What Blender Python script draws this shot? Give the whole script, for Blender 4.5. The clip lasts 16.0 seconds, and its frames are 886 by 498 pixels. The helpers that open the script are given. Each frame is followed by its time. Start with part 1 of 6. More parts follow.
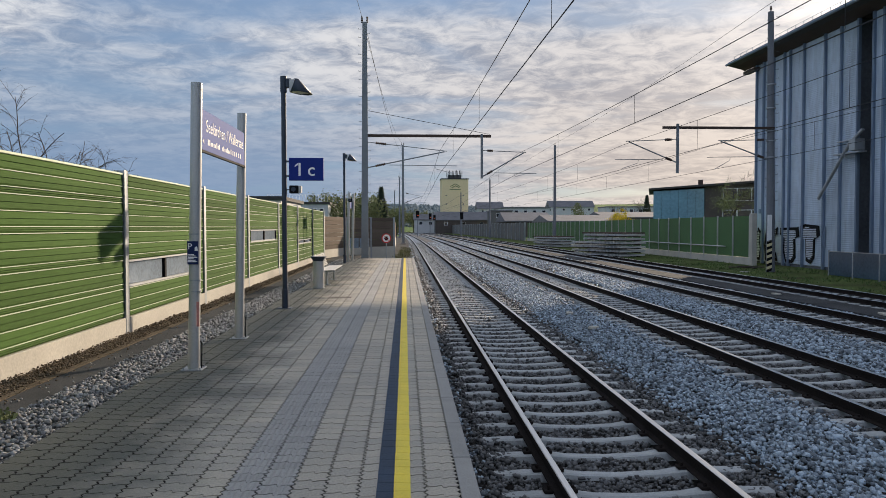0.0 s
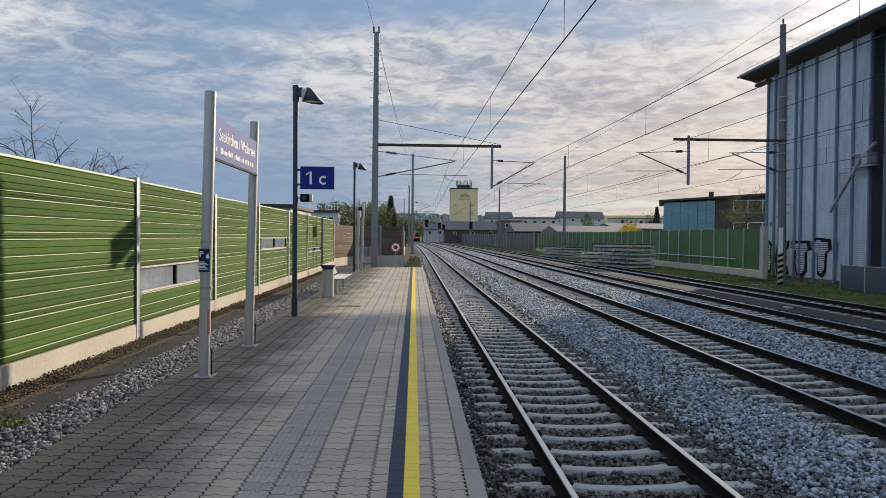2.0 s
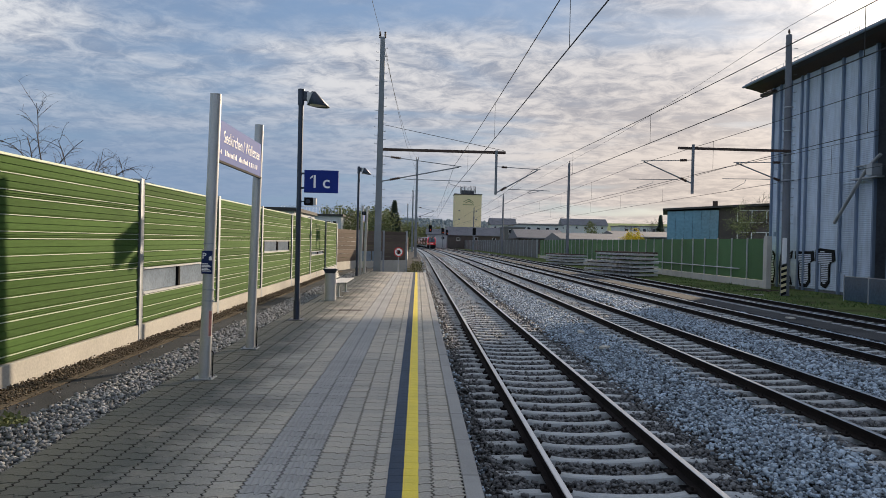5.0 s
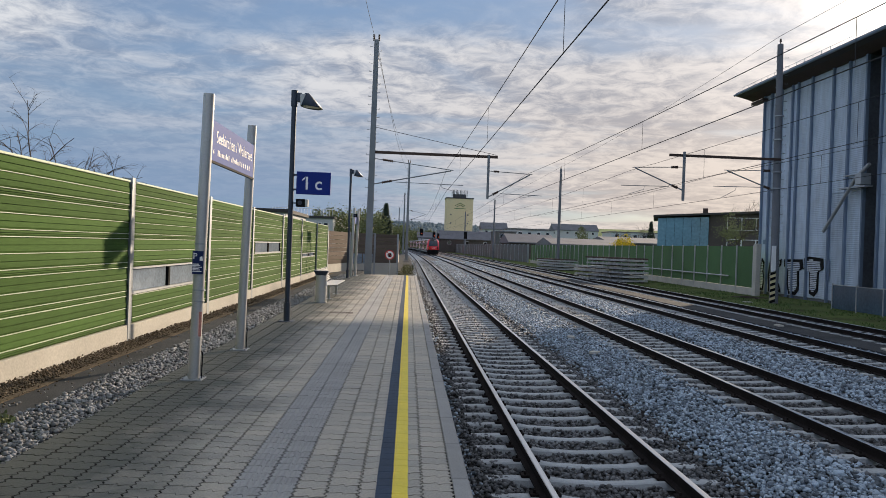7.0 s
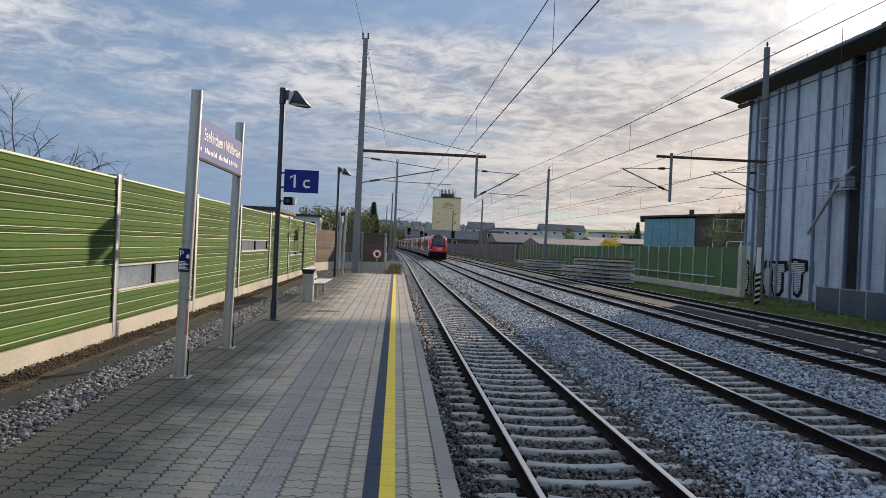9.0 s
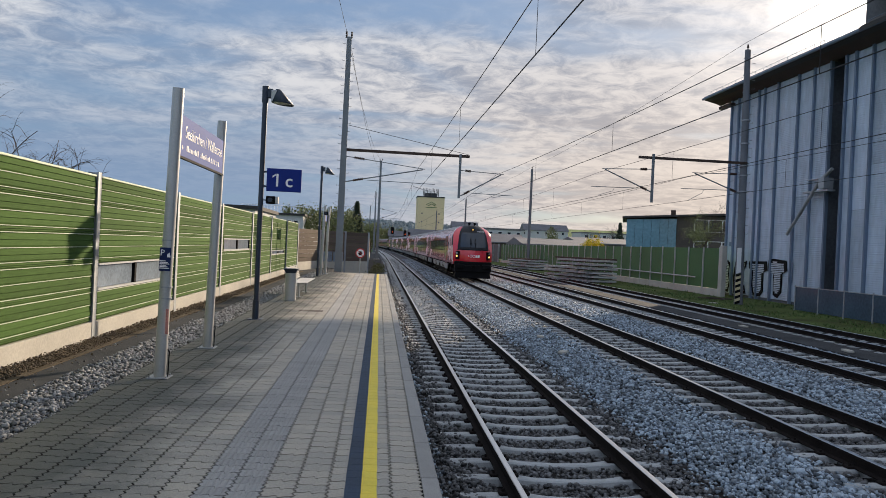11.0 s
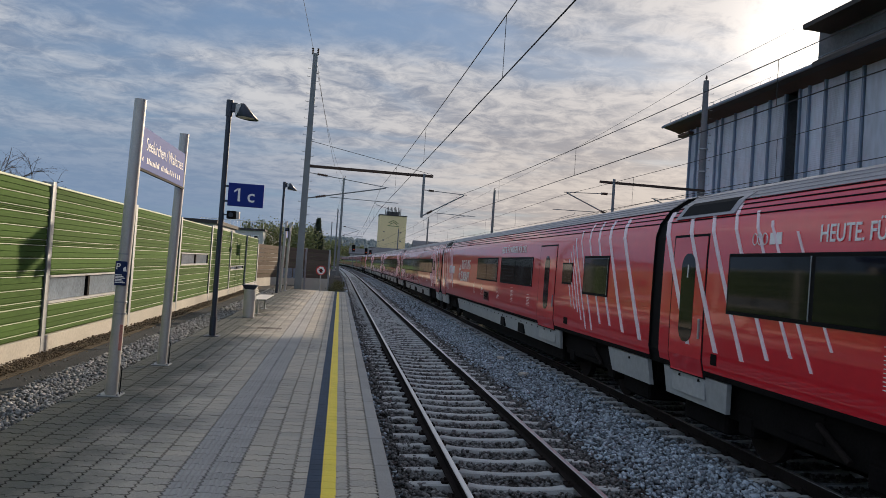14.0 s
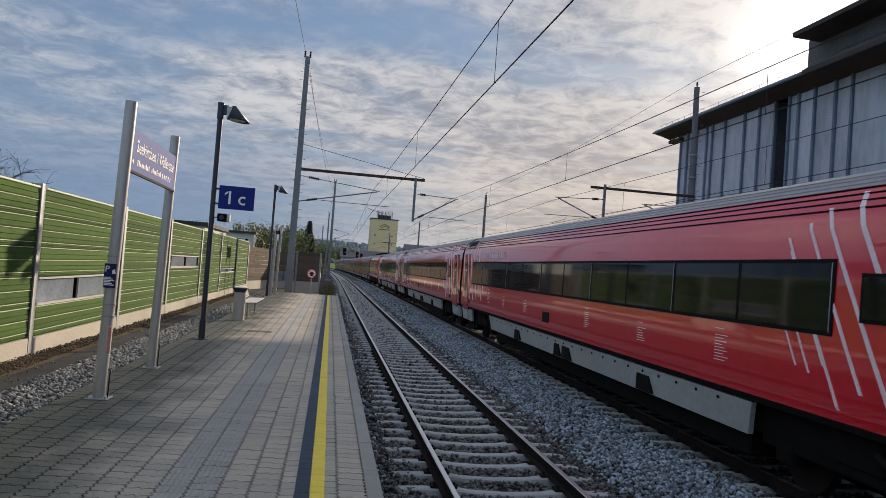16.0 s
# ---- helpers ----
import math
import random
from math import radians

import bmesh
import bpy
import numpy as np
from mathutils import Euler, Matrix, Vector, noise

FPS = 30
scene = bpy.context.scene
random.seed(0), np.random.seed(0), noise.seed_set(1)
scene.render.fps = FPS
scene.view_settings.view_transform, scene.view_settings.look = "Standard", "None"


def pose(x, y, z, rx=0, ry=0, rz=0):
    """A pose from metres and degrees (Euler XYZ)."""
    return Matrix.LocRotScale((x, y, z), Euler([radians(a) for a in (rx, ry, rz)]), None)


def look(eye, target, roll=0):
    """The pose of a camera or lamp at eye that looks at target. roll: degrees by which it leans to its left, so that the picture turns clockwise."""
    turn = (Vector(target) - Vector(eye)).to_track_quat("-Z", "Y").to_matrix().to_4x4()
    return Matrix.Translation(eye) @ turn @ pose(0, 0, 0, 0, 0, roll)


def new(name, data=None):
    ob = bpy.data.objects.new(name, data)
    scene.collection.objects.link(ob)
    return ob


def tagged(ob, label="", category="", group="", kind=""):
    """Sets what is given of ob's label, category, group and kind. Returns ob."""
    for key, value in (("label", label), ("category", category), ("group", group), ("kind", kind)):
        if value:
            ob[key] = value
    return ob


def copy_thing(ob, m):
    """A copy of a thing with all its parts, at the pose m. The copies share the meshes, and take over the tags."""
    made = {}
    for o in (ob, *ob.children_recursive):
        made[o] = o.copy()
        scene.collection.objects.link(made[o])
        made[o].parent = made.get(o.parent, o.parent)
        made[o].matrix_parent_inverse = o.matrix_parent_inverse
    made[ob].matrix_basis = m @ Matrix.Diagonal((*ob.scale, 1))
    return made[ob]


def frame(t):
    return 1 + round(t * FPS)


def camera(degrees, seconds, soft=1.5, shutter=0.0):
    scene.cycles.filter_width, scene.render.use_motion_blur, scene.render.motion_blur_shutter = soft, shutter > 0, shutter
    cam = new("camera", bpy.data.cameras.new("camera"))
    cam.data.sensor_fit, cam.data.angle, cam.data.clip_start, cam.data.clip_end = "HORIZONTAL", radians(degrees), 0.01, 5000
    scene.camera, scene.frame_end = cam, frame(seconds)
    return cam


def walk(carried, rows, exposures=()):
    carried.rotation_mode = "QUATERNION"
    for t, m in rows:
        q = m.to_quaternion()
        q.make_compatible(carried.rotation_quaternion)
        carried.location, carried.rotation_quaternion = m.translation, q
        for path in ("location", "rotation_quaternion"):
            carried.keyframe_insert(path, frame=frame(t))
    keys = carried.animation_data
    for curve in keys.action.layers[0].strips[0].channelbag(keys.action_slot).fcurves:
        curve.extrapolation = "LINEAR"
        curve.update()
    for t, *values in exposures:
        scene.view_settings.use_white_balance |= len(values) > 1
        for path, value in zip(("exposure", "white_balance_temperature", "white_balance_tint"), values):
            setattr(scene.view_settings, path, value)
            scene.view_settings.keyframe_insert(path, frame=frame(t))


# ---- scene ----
cam = camera(62.52, 16.0, soft=0.5, shutter=0.015)
# t, eye, then yaw, pitch and roll of a camera held in the hand
PLACES = [
    (0.0, 0.022, -0.005, 1.793, -2.98, -1.72, 0.07),
    (0.5, 0.008, 0.005, 1.790, -2.86, -1.42, -0.18),
    (1.0, -0.001, 0.011, 1.798, -2.68, -1.30, -0.49),
    (1.5, 0.010, -0.006, 1.793, -2.48, -1.11, -0.49),
    (2.0, 0.000, 0.002, 1.800, -2.27, -0.98, -0.51),
    (2.5, 0.006, -0.003, 1.803, -2.09, -0.77, -0.58),
    (3.0, 0.004, -0.002, 1.809, -1.95, -0.66, -0.72),
    (3.5, 0.012, -0.017, 1.799, -1.81, -0.58, -0.71),
    (4.0, 0.010, -0.010, 1.800, -1.83, -0.65, -0.90),
    (6.5, -0.001, 0.000, 1.798, -2.50, -0.31, -1.92),
    (7.0, -0.005, -0.005, 1.797, -2.72, -0.26, -2.08),
    (7.5, 0.004, -0.016, 1.802, -2.87, -0.25, -2.17),
    (8.0, -0.003, -0.015, 1.794, -3.21, -0.50, -2.21),
    (8.5, -0.012, -0.007, 1.797, -3.50, -0.51, -2.36),
    (9.0, -0.017, 0.004, 1.797, -3.71, -0.28, -2.50),
    (11.5, -0.008, -0.017, 1.801, -5.28, -0.28, -2.55),
    (12.0, -0.007, -0.033, 1.797, -5.54, -0.37, -2.50),
    (12.5, -0.036, 0.011, 1.814, -6.16, 0.25, -2.94),
    (13.0, -0.052, 0.030, 1.818, -6.99, 1.39, -3.55),
    (13.5, -0.044, 0.044, 1.814, -7.66, 1.59, -3.83),
    (14.0, -0.042, 0.032, 1.813, -8.08, 1.43, -3.94),
    (14.5, -0.038, 0.033, 1.812, -8.04, 1.47, -3.95),
    (15.0, -0.024, 0.026, 1.815, -8.22, 1.64, -3.91),
    (15.5, -0.031, 0.033, 1.826, -8.50, 1.73, -4.05),
    (16.0, -0.037, 0.021, 1.819, -8.78, 1.79, -4.29),
]
walk(cam, [(t, pose(x, y, z, 90 + pitch, roll, yaw)) for t, x, y, z, yaw, pitch, roll in PLACES],
     exposures=[(0, 0.27), (12.2, 0.27), (13.0, 0.02), (16.0, 0.07)])

# ---- light ----
SUN_AZ, SUN_EL = radians(36), radians(17)   # azimuth to the right of the line's direction
world = bpy.data.worlds.new("sky")
scene.world = world
world.use_nodes = True


def build_sky():
    """Blue evening sky with drifting layers of grey cloud, brightest round the veiled sun."""
    nt = world.node_tree
    nd, ln = nt.nodes, nt.links
    nd.clear()

    def node(kind, **inputs):
        n = nd.new(kind)
        for k, v in inputs.items():
            n.inputs[k].default_value = v
        return n

    def maths(op, a, b=None):
        n = nd.new("ShaderNodeMath")
        n.operation = op
        for i, v in enumerate((a, b)):
            if v is None:
                continue
            if isinstance(v, (int, float)):
                n.inputs[i].default_value = v
            else:
                ln.new(v, n.inputs[i])
        return n.outputs[0]

    def mix(f, a, b, blend="MIX"):
        n = nd.new("ShaderNodeMix")
        n.data_type, n.blend_type = "RGBA", blend
        for i, v in ((0, f), (6, a), (7, b)):
            if isinstance(v, (int, float)):
                n.inputs[i].default_value = v
            elif isinstance(v, tuple):
                n.inputs[i].default_value = (*v, 1)
            else:
                ln.new(v, n.inputs[i])
        return n.outputs[2]

    def ramp(f, *stops):
        n = nd.new("ShaderNodeMapRange")
        n.interpolation_type = "SMOOTHSTEP"
        ln.new(f, n.inputs[0])
        n.inputs[1].default_value, n.inputs[2].default_value = stops
        return n.outputs[0]

    sky = node("ShaderNodeTexSky")
    sky.sky_type, sky.sun_disc = "NISHITA", False
    sky.sun_elevation, sky.sun_rotation = SUN_EL, SUN_AZ
    base = mix(1.0, sky.outputs[0], (0.075, 0.085, 0.1), "MULTIPLY")
    way = nd.new("ShaderNodeTexCoord").outputs["Generated"]
    sep = nd.new("ShaderNodeSeparateXYZ")
    ln.new(way, sep.inputs[0])
    up = maths("MAXIMUM", sep.outputs[2], 0.0)
    flat = nd.new("ShaderNodeCombineXYZ")
    den = maths("ADD", up, 0.13)
    ln.new(maths("DIVIDE", sep.outputs[0], den), flat.inputs[0])
    ln.new(maths("DIVIDE", sep.outputs[1], den), flat.inputs[1])

    def clouds(scale, detail, rough, loc, squeeze, turn, warp):
        mp = node("ShaderNodeMapping", Location=loc, Scale=(squeeze, 1.0, 1.0), Rotation=(0, 0, turn))
        ln.new(flat.outputs[0], mp.inputs[0])
        n = node("ShaderNodeTexNoise", Scale=scale, Detail=detail, Roughness=rough, Distortion=warp)
        ln.new(mp.outputs[0], n.inputs["Vector"])
        return n.outputs[0]

    broad = clouds(0.6, 6, 0.55, (2.3, 0.7, 0), 0.62, 0.25, 0.5)
    streak = clouds(1.35, 9, 0.55, (5.1, 3.2, 0), 0.55, 0.12, 0.6)
    fleece = clouds(8.5, 9, 0.66, (0.4, 8.3, 0), 0.95, 0.5, 0.5)
    cover = ramp(maths("ADD", maths("MULTIPLY", broad, 0.55), maths("MULTIPLY", streak, 0.45)), 0.36, 0.53)
    dens = ramp(maths("ADD", maths("MULTIPLY", streak, 0.48), maths("MULTIPLY", fleece, 0.52)), 0.40, 0.60)

    dot = nd.new("ShaderNodeVectorMath")
    dot.operation = "DOT_PRODUCT"
    ln.new(way, dot.inputs[0])
    dot.inputs[1].default_value = (math.sin(SUN_AZ) * math.cos(SUN_EL), math.cos(SUN_AZ) * math.cos(SUN_EL), math.sin(SUN_EL))
    face = maths("MAXIMUM", dot.outputs["Value"], 0.0)
    wide, near, core = maths("POWER", face, 5.0), maths("POWER", face, 45.0), maths("POWER", face, 420.0)

    dark = mix(wide, (0.27, 0.33, 0.45), (0.33, 0.355, 0.42))
    light = mix(wide, (0.74, 0.76, 0.80), (0.76, 0.72, 0.71))
    cloud = mix(dens, dark, light)
    low = ramp(sep.outputs[2], 0.30, 0.03)
    bank = maths("MULTIPLY", ramp(sep.outputs[2], 0.23, 0.05), maths("SUBTRACT", 1.0, ramp(dot.outputs["Value"], 0.66, 0.92)))
    cloud = mix(maths("MULTIPLY", bank, 0.82), cloud, (0.20, 0.295, 0.45))
    warm = maths("MULTIPLY", low, wide)
    cloud = mix(maths("MULTIPLY", warm, 0.72), cloud, (0.84, 0.66, 0.50))
    blue = mix(0.65, base, mix(ramp(sep.outputs[2], 0.02, 0.5), (0.22, 0.33, 0.50), (0.24, 0.37, 0.60)))
    full = mix(cover, blue, cloud)
    full = mix(maths("MULTIPLY", bank, 0.58), full, (0.23, 0.345, 0.53))
    glow = mix(1.0, full, mix(near, (0, 0, 0), (0.42, 0.37, 0.32)), "ADD")
    glow = mix(1.0, glow, mix(core, (0, 0, 0), (3.2, 2.9, 2.5)), "ADD")
    ground = ramp(sep.outputs[2], -0.02, -0.06)
    glow = mix(ground, glow, (0.10, 0.10, 0.09))
    # unseen sky opposite the sun, made brighter and bluer to fill shaded sides
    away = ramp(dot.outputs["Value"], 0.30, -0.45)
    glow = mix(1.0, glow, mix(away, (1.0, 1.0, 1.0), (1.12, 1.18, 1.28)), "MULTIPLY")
    bg = node("ShaderNodeBackground", Strength=0.82)
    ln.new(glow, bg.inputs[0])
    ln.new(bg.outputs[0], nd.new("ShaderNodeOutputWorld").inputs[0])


build_sky()
sun = new("sun", bpy.data.lights.new("sun", "SUN"))
sun.data.energy, sun.data.angle, sun.data.color = 5.0, radians(1.2), (1.0, 0.81, 0.60)
sun.matrix_world = look((math.sin(SUN_AZ) * 50, math.cos(SUN_AZ) * 50, math.tan(SUN_EL) * 50), (0, 0, 0))


# ---- materials ----
def material(name, color, rough=0.7, metal=0.0, var=0.25, coarse=1.5, fine=40.0, bump=0.15, each=0.0, island=0.0,
             stretch=(1, 1, 1), tint=None, coat=0.0, glow=None, through_=0.0, spec=0.5):
    """A surface with stains at a coarse and a fine scale, relief, and a change of shade from piece to piece."""
    m = bpy.data.materials.new(name)
    m.use_nodes = True
    nt = m.node_tree
    nd, ln = nt.nodes, nt.links
    b = nd["Principled BSDF"]
    b.inputs["Roughness"].default_value, b.inputs["Metallic"].default_value = rough, metal
    b.inputs["Coat Weight"].default_value, b.inputs["Coat Roughness"].default_value = coat, 0.06
    b.inputs["Specular IOR Level"].default_value = spec
    b.inputs["Transmission Weight"].default_value = through_
    if glow:
        b.inputs["Emission Color"].default_value, b.inputs["Emission Strength"].default_value = (*color, 1), glow
    tc = nd.new("ShaderNodeTexCoord")
    mp = nd.new("ShaderNodeMapping")
    mp.inputs["Scale"].default_value = stretch
    ln.new(tc.outputs["Object"], mp.inputs[0])
    noises = []
    for scale, detail in ((coarse, 5), (fine, 4)):
        n = nd.new("ShaderNodeTexNoise")
        n.inputs["Scale"].default_value, n.inputs["Detail"].default_value = scale, detail
        ln.new(mp.outputs[0], n.inputs["Vector"])
        noises.append(n)
    add = nd.new("ShaderNodeMath")
    add.operation = "ADD"
    ln.new(noises[0].outputs[0], add.inputs[0]), ln.new(noises[1].outputs[0], add.inputs[1])
    last = add.outputs[0]
    for amount, source in ((each, ("ShaderNodeObjectInfo", "Random")), (island, ("ShaderNodeNewGeometry", "Random Per Island"))):
        if amount:
            o = nd.new(source[0])
            k = nd.new("ShaderNodeMath")
            k.operation = "MULTIPLY_ADD"
            ln.new(o.outputs[source[1]], k.inputs[0])
            k.inputs[1].default_value = amount
            ln.new(last, k.inputs[2])
            last = k.outputs[0]
    total = each + island
    mr = nd.new("ShaderNodeMapRange")
    ln.new(last, mr.inputs[0])
    mr.inputs[1].default_value, mr.inputs[2].default_value = 0.65, 1.35 + total
    mixer = nd.new("ShaderNodeMix")
    mixer.data_type = "RGBA"
    ln.new(mr.outputs[0], mixer.inputs[0])
    mixer.inputs[6].default_value = (*[c * (1 - var) for c in (tint or color)], 1)
    mixer.inputs[7].default_value = (*[min(1, c * (1 + var)) for c in color], 1)
    ln.new(mixer.outputs[2], b.inputs["Base Color"])
    if bump:
        bp = nd.new("ShaderNodeBump")
        bp.inputs["Strength"].default_value, bp.inputs["Distance"].default_value = bump, 0.02
        ln.new(noises[1].outputs[0], bp.inputs["Height"])
        ln.new(bp.outputs[0], b.inputs["Normal"])
    return m


PAVER = material("paver", (0.45, 0.395, 0.31), 0.68, var=0.34, coarse=0.55, fine=60, each=0.22, bump=0.3, tint=(0.36, 0.35, 0.335))
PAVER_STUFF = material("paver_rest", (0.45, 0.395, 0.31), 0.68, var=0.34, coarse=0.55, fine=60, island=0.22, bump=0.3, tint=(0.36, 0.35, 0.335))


def edge_darkening(mat, x0, x1, color, amount):
    """Darkens the stones towards the platform's back edge, with a ragged outline."""
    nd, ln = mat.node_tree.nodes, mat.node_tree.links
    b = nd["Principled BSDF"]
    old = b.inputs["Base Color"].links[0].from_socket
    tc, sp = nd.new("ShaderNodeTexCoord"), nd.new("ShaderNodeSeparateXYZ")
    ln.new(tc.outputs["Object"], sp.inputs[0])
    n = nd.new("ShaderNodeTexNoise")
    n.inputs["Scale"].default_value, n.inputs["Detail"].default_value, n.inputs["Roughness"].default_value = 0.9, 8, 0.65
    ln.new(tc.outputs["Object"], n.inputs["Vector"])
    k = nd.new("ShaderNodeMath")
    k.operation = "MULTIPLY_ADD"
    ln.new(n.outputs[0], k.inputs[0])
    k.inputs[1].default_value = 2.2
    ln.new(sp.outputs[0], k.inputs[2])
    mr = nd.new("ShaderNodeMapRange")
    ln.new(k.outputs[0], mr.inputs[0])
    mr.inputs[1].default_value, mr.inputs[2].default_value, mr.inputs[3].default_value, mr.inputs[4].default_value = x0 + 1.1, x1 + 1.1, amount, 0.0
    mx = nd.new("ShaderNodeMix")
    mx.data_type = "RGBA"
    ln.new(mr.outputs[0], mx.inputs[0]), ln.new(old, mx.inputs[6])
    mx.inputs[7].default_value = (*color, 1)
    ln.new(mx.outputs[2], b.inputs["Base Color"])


edge_darkening(PAVER_STUFF, -2.35, -1.4, (0.058, 0.065, 0.058), 0.93)
TACTILE = material("tactile_paver", (0.37, 0.36, 0.345), 0.75, var=0.28, coarse=0.8, fine=70, each=0.3, bump=0.2)
SAND = material("joint_sand", (0.022, 0.020, 0.018), 0.95, var=0.4, spec=0.05)
KERB = material("kerb_concrete", (0.33, 0.32, 0.305), 0.85, var=0.25, coarse=2.5, fine=90, each=0.4, bump=0.3)
YELLOW = material("yellow_paint", (0.86, 0.66, 0.055), 0.6, var=0.12, coarse=3, fine=60, bump=0.15)
DARKBAND = material("dark_paint", (0.022, 0.042, 0.078), 0.75, var=0.3, coarse=3, fine=60, bump=0.1)
BALLAST = material("ballast_stone", (0.30, 0.36, 0.42), 0.7, var=0.85, coarse=0.8, fine=25, island=2.4, tint=(0.03, 0.03, 0.03))
DUSTY = material("brake_dusted_stone", (0.13, 0.132, 0.135), 0.65, var=0.6, coarse=0.8, fine=25, island=1.6, tint=(0.035, 0.031, 0.028))
# near-black, with the shade of the gaps between stones in its colour
BED = material("shaded_ballast_bed", (0.030, 0.028, 0.027), 0.95, var=0.7, coarse=1.2, fine=22, bump=1.0, spec=0.05)
# mean tone of bed and stones, used past 60 m
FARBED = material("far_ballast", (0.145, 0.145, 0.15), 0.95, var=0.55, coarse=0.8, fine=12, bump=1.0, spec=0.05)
PEBBLE = material("pebble", (0.235, 0.24, 0.245), 0.8, var=0.75, coarse=1.0, fine=30, island=1.8, tint=(0.08, 0.075, 0.07))
CONCRETE = material("sleeper_concrete", (0.40, 0.415, 0.42), 0.85, var=0.28, coarse=1.5, fine=50, each=0.4, bump=0.3)
PLINTH = material("pale_concrete", (0.48, 0.455, 0.40), 0.9, var=0.2, coarse=0.8, fine=30, bump=0.15)
RAILSIDE = material("rusty_rail", (0.020, 0.016, 0.015), 0.9, var=0.4, coarse=2, fine=50, bump=0.2, spec=0.1)
RAILTOP = material("polished_rail", (0.62, 0.62, 0.62), 0.28, 1.0, var=0.08, coarse=2, fine=50, bump=0.02, stretch=(1, 0.05, 1))
ASPHALT = material("asphalt", (0.068, 0.070, 0.073), 0.95, var=0.4, coarse=0.8, fine=60, bump=0.4, spec=0.08)
LITTER = material("leaf_litter", (0.14, 0.115, 0.085), 0.95, var=0.6, coarse=4, fine=40, bump=0.8, island=1.2, spec=0.05)
GRASS = material("grass", (0.085, 0.12, 0.035), 0.95, var=0.5, coarse=0.6, fine=20, bump=0.8, tint=(0.10, 0.09, 0.05), spec=0.05)
FIELD = material("field", (0.095, 0.155, 0.05), 0.95, var=0.3, coarse=0.01, fine=0.3, bump=0.0, spec=0.05)
GREENBOARD = material("green_board", (0.066, 0.126, 0.030), 0.85, var=0.34, coarse=0.7, fine=14, each=0.5, stretch=(1, 0.35, 3), bump=0.2, spec=0.12)
# cream for the coping, and for highlights painted along the board lips
STRIP = material("lip_highlight_and_coping", (0.56, 0.63, 0.46), 0.6, var=0.12)
DARKGREEN = material("dark_green_panel", (0.060, 0.140, 0.045), 0.7, var=0.3, coarse=0.6, fine=12, each=0.4)
TIMBERCRETE = material("brown_board", (0.15, 0.12, 0.098), 0.9, var=0.35, coarse=0.8, fine=14, each=0.6, stretch=(0.4, 0.4, 4), bump=0.4, spec=0.1)
GREYWALL = material("grey_wall", (0.13, 0.13, 0.125), 0.9, var=0.3, coarse=0.5, fine=8, each=0.4)
STEEL = material("galvanised_steel", (0.36, 0.38, 0.40), 0.5, 0.55, var=0.18, coarse=2, fine=40, bump=0.06)
POST = material("aluminium_post", (0.46, 0.46, 0.45), 0.42, 0.35, var=0.12, coarse=2, fine=60, bump=0.04)
MASTPAINT = material("grey_mast_paint", (0.20, 0.22, 0.24), 0.6, 0.2, var=0.18, coarse=1.2, fine=30, bump=0.06)
MASTCON = material("concrete_mast", (0.155, 0.165, 0.185), 0.85, var=0.2, coarse=1.2, fine=40, bump=0.2)
ANTHRACITE = material("anthracite_paint", (0.028, 0.040, 0.064), 0.45, 0.1, var=0.2, coarse=3, fine=50, bump=0.03)
RUST = material("rusty_steel", (0.070, 0.045, 0.035), 0.7, 0.3, var=0.35, coarse=3, fine=40)
WIRE = material("wire_metal", (0.035, 0.035, 0.038), 0.6, 0.6, var=0.1, bump=0)
BLUE = material("blue_sign", (0.008, 0.026, 0.21), 0.5, var=0.08, bump=0, spec=0.2)
PLATEBLUE = material("dark_blue_plate", (0.010, 0.022, 0.085), 0.5, var=0.1, bump=0, spec=0.2)
NAVY = material("station_sign_face", (0.035, 0.075, 0.30), 0.65, var=0.08, bump=0, spec=0.2)
WHITE = material("white_paint", (0.80, 0.80, 0.80), 0.5, var=0.05, bump=0)
OFFWHITE = material("white_plaster", (0.52, 0.53, 0.54), 0.8, var=0.1, coarse=0.3, fine=6, bump=0.05)
RED = material("red_paint", (0.55, 0.02, 0.02), 0.4, var=0.05, bump=0)
BLACK = material("black_plastic", (0.009, 0.009, 0.010), 0.65, var=0.3, bump=0.05, spec=0.08)
DARKMETAL = material("dark_underframe", (0.010, 0.009, 0.009), 0.85, 0.0, var=0.4, coarse=3, fine=30, bump=0.2, spec=0.08)
GLASS = material("dark_window_glass", (0.010, 0.012, 0.014), 0.05, var=0.1, bump=0, spec=0.5)
TRAINGLASS = material("tinted_train_glass", (0.008, 0.009, 0.011), 0.06, var=0.1, bump=0, spec=0.28)
# blue-grey base colour carries part of the sky's reflection
SCREEN = material("windscreen_glass", (0.030, 0.040, 0.055), 0.08, var=0.1, bump=0, spec=0.7)
PAINTGREY = material("faded_spray_paint", (0.50, 0.54, 0.60), 0.7, var=0.25, coarse=2, fine=20, bump=0)
# pane colour is paled and blued with the reflection painted in
PALEGLASS = material("wall_pane", (0.24, 0.29, 0.35), 0.12, var=0.3, coarse=2, fine=20, bump=0.02)
TEAL = material("teal_glass_facade", (0.14, 0.28, 0.36), 0.12, var=0.25, coarse=0.2, fine=3, bump=0.0)
BRICKDARK = material("dark_cladding", (0.080, 0.066, 0.058), 0.8, var=0.3, coarse=0.6, fine=8)
CREAM = material("cream_silo_wall", (0.74, 0.63, 0.38), 0.85, var=0.08, coarse=0.12, fine=2, bump=0.0)
GREYROOF = material("grey_roof", (0.15, 0.15, 0.165), 0.8, var=0.25, coarse=0.4, fine=4)
ROOF = material("dark_roof", (0.045, 0.042, 0.042), 0.8, var=0.3, coarse=0.6, fine=8, each=0.4)
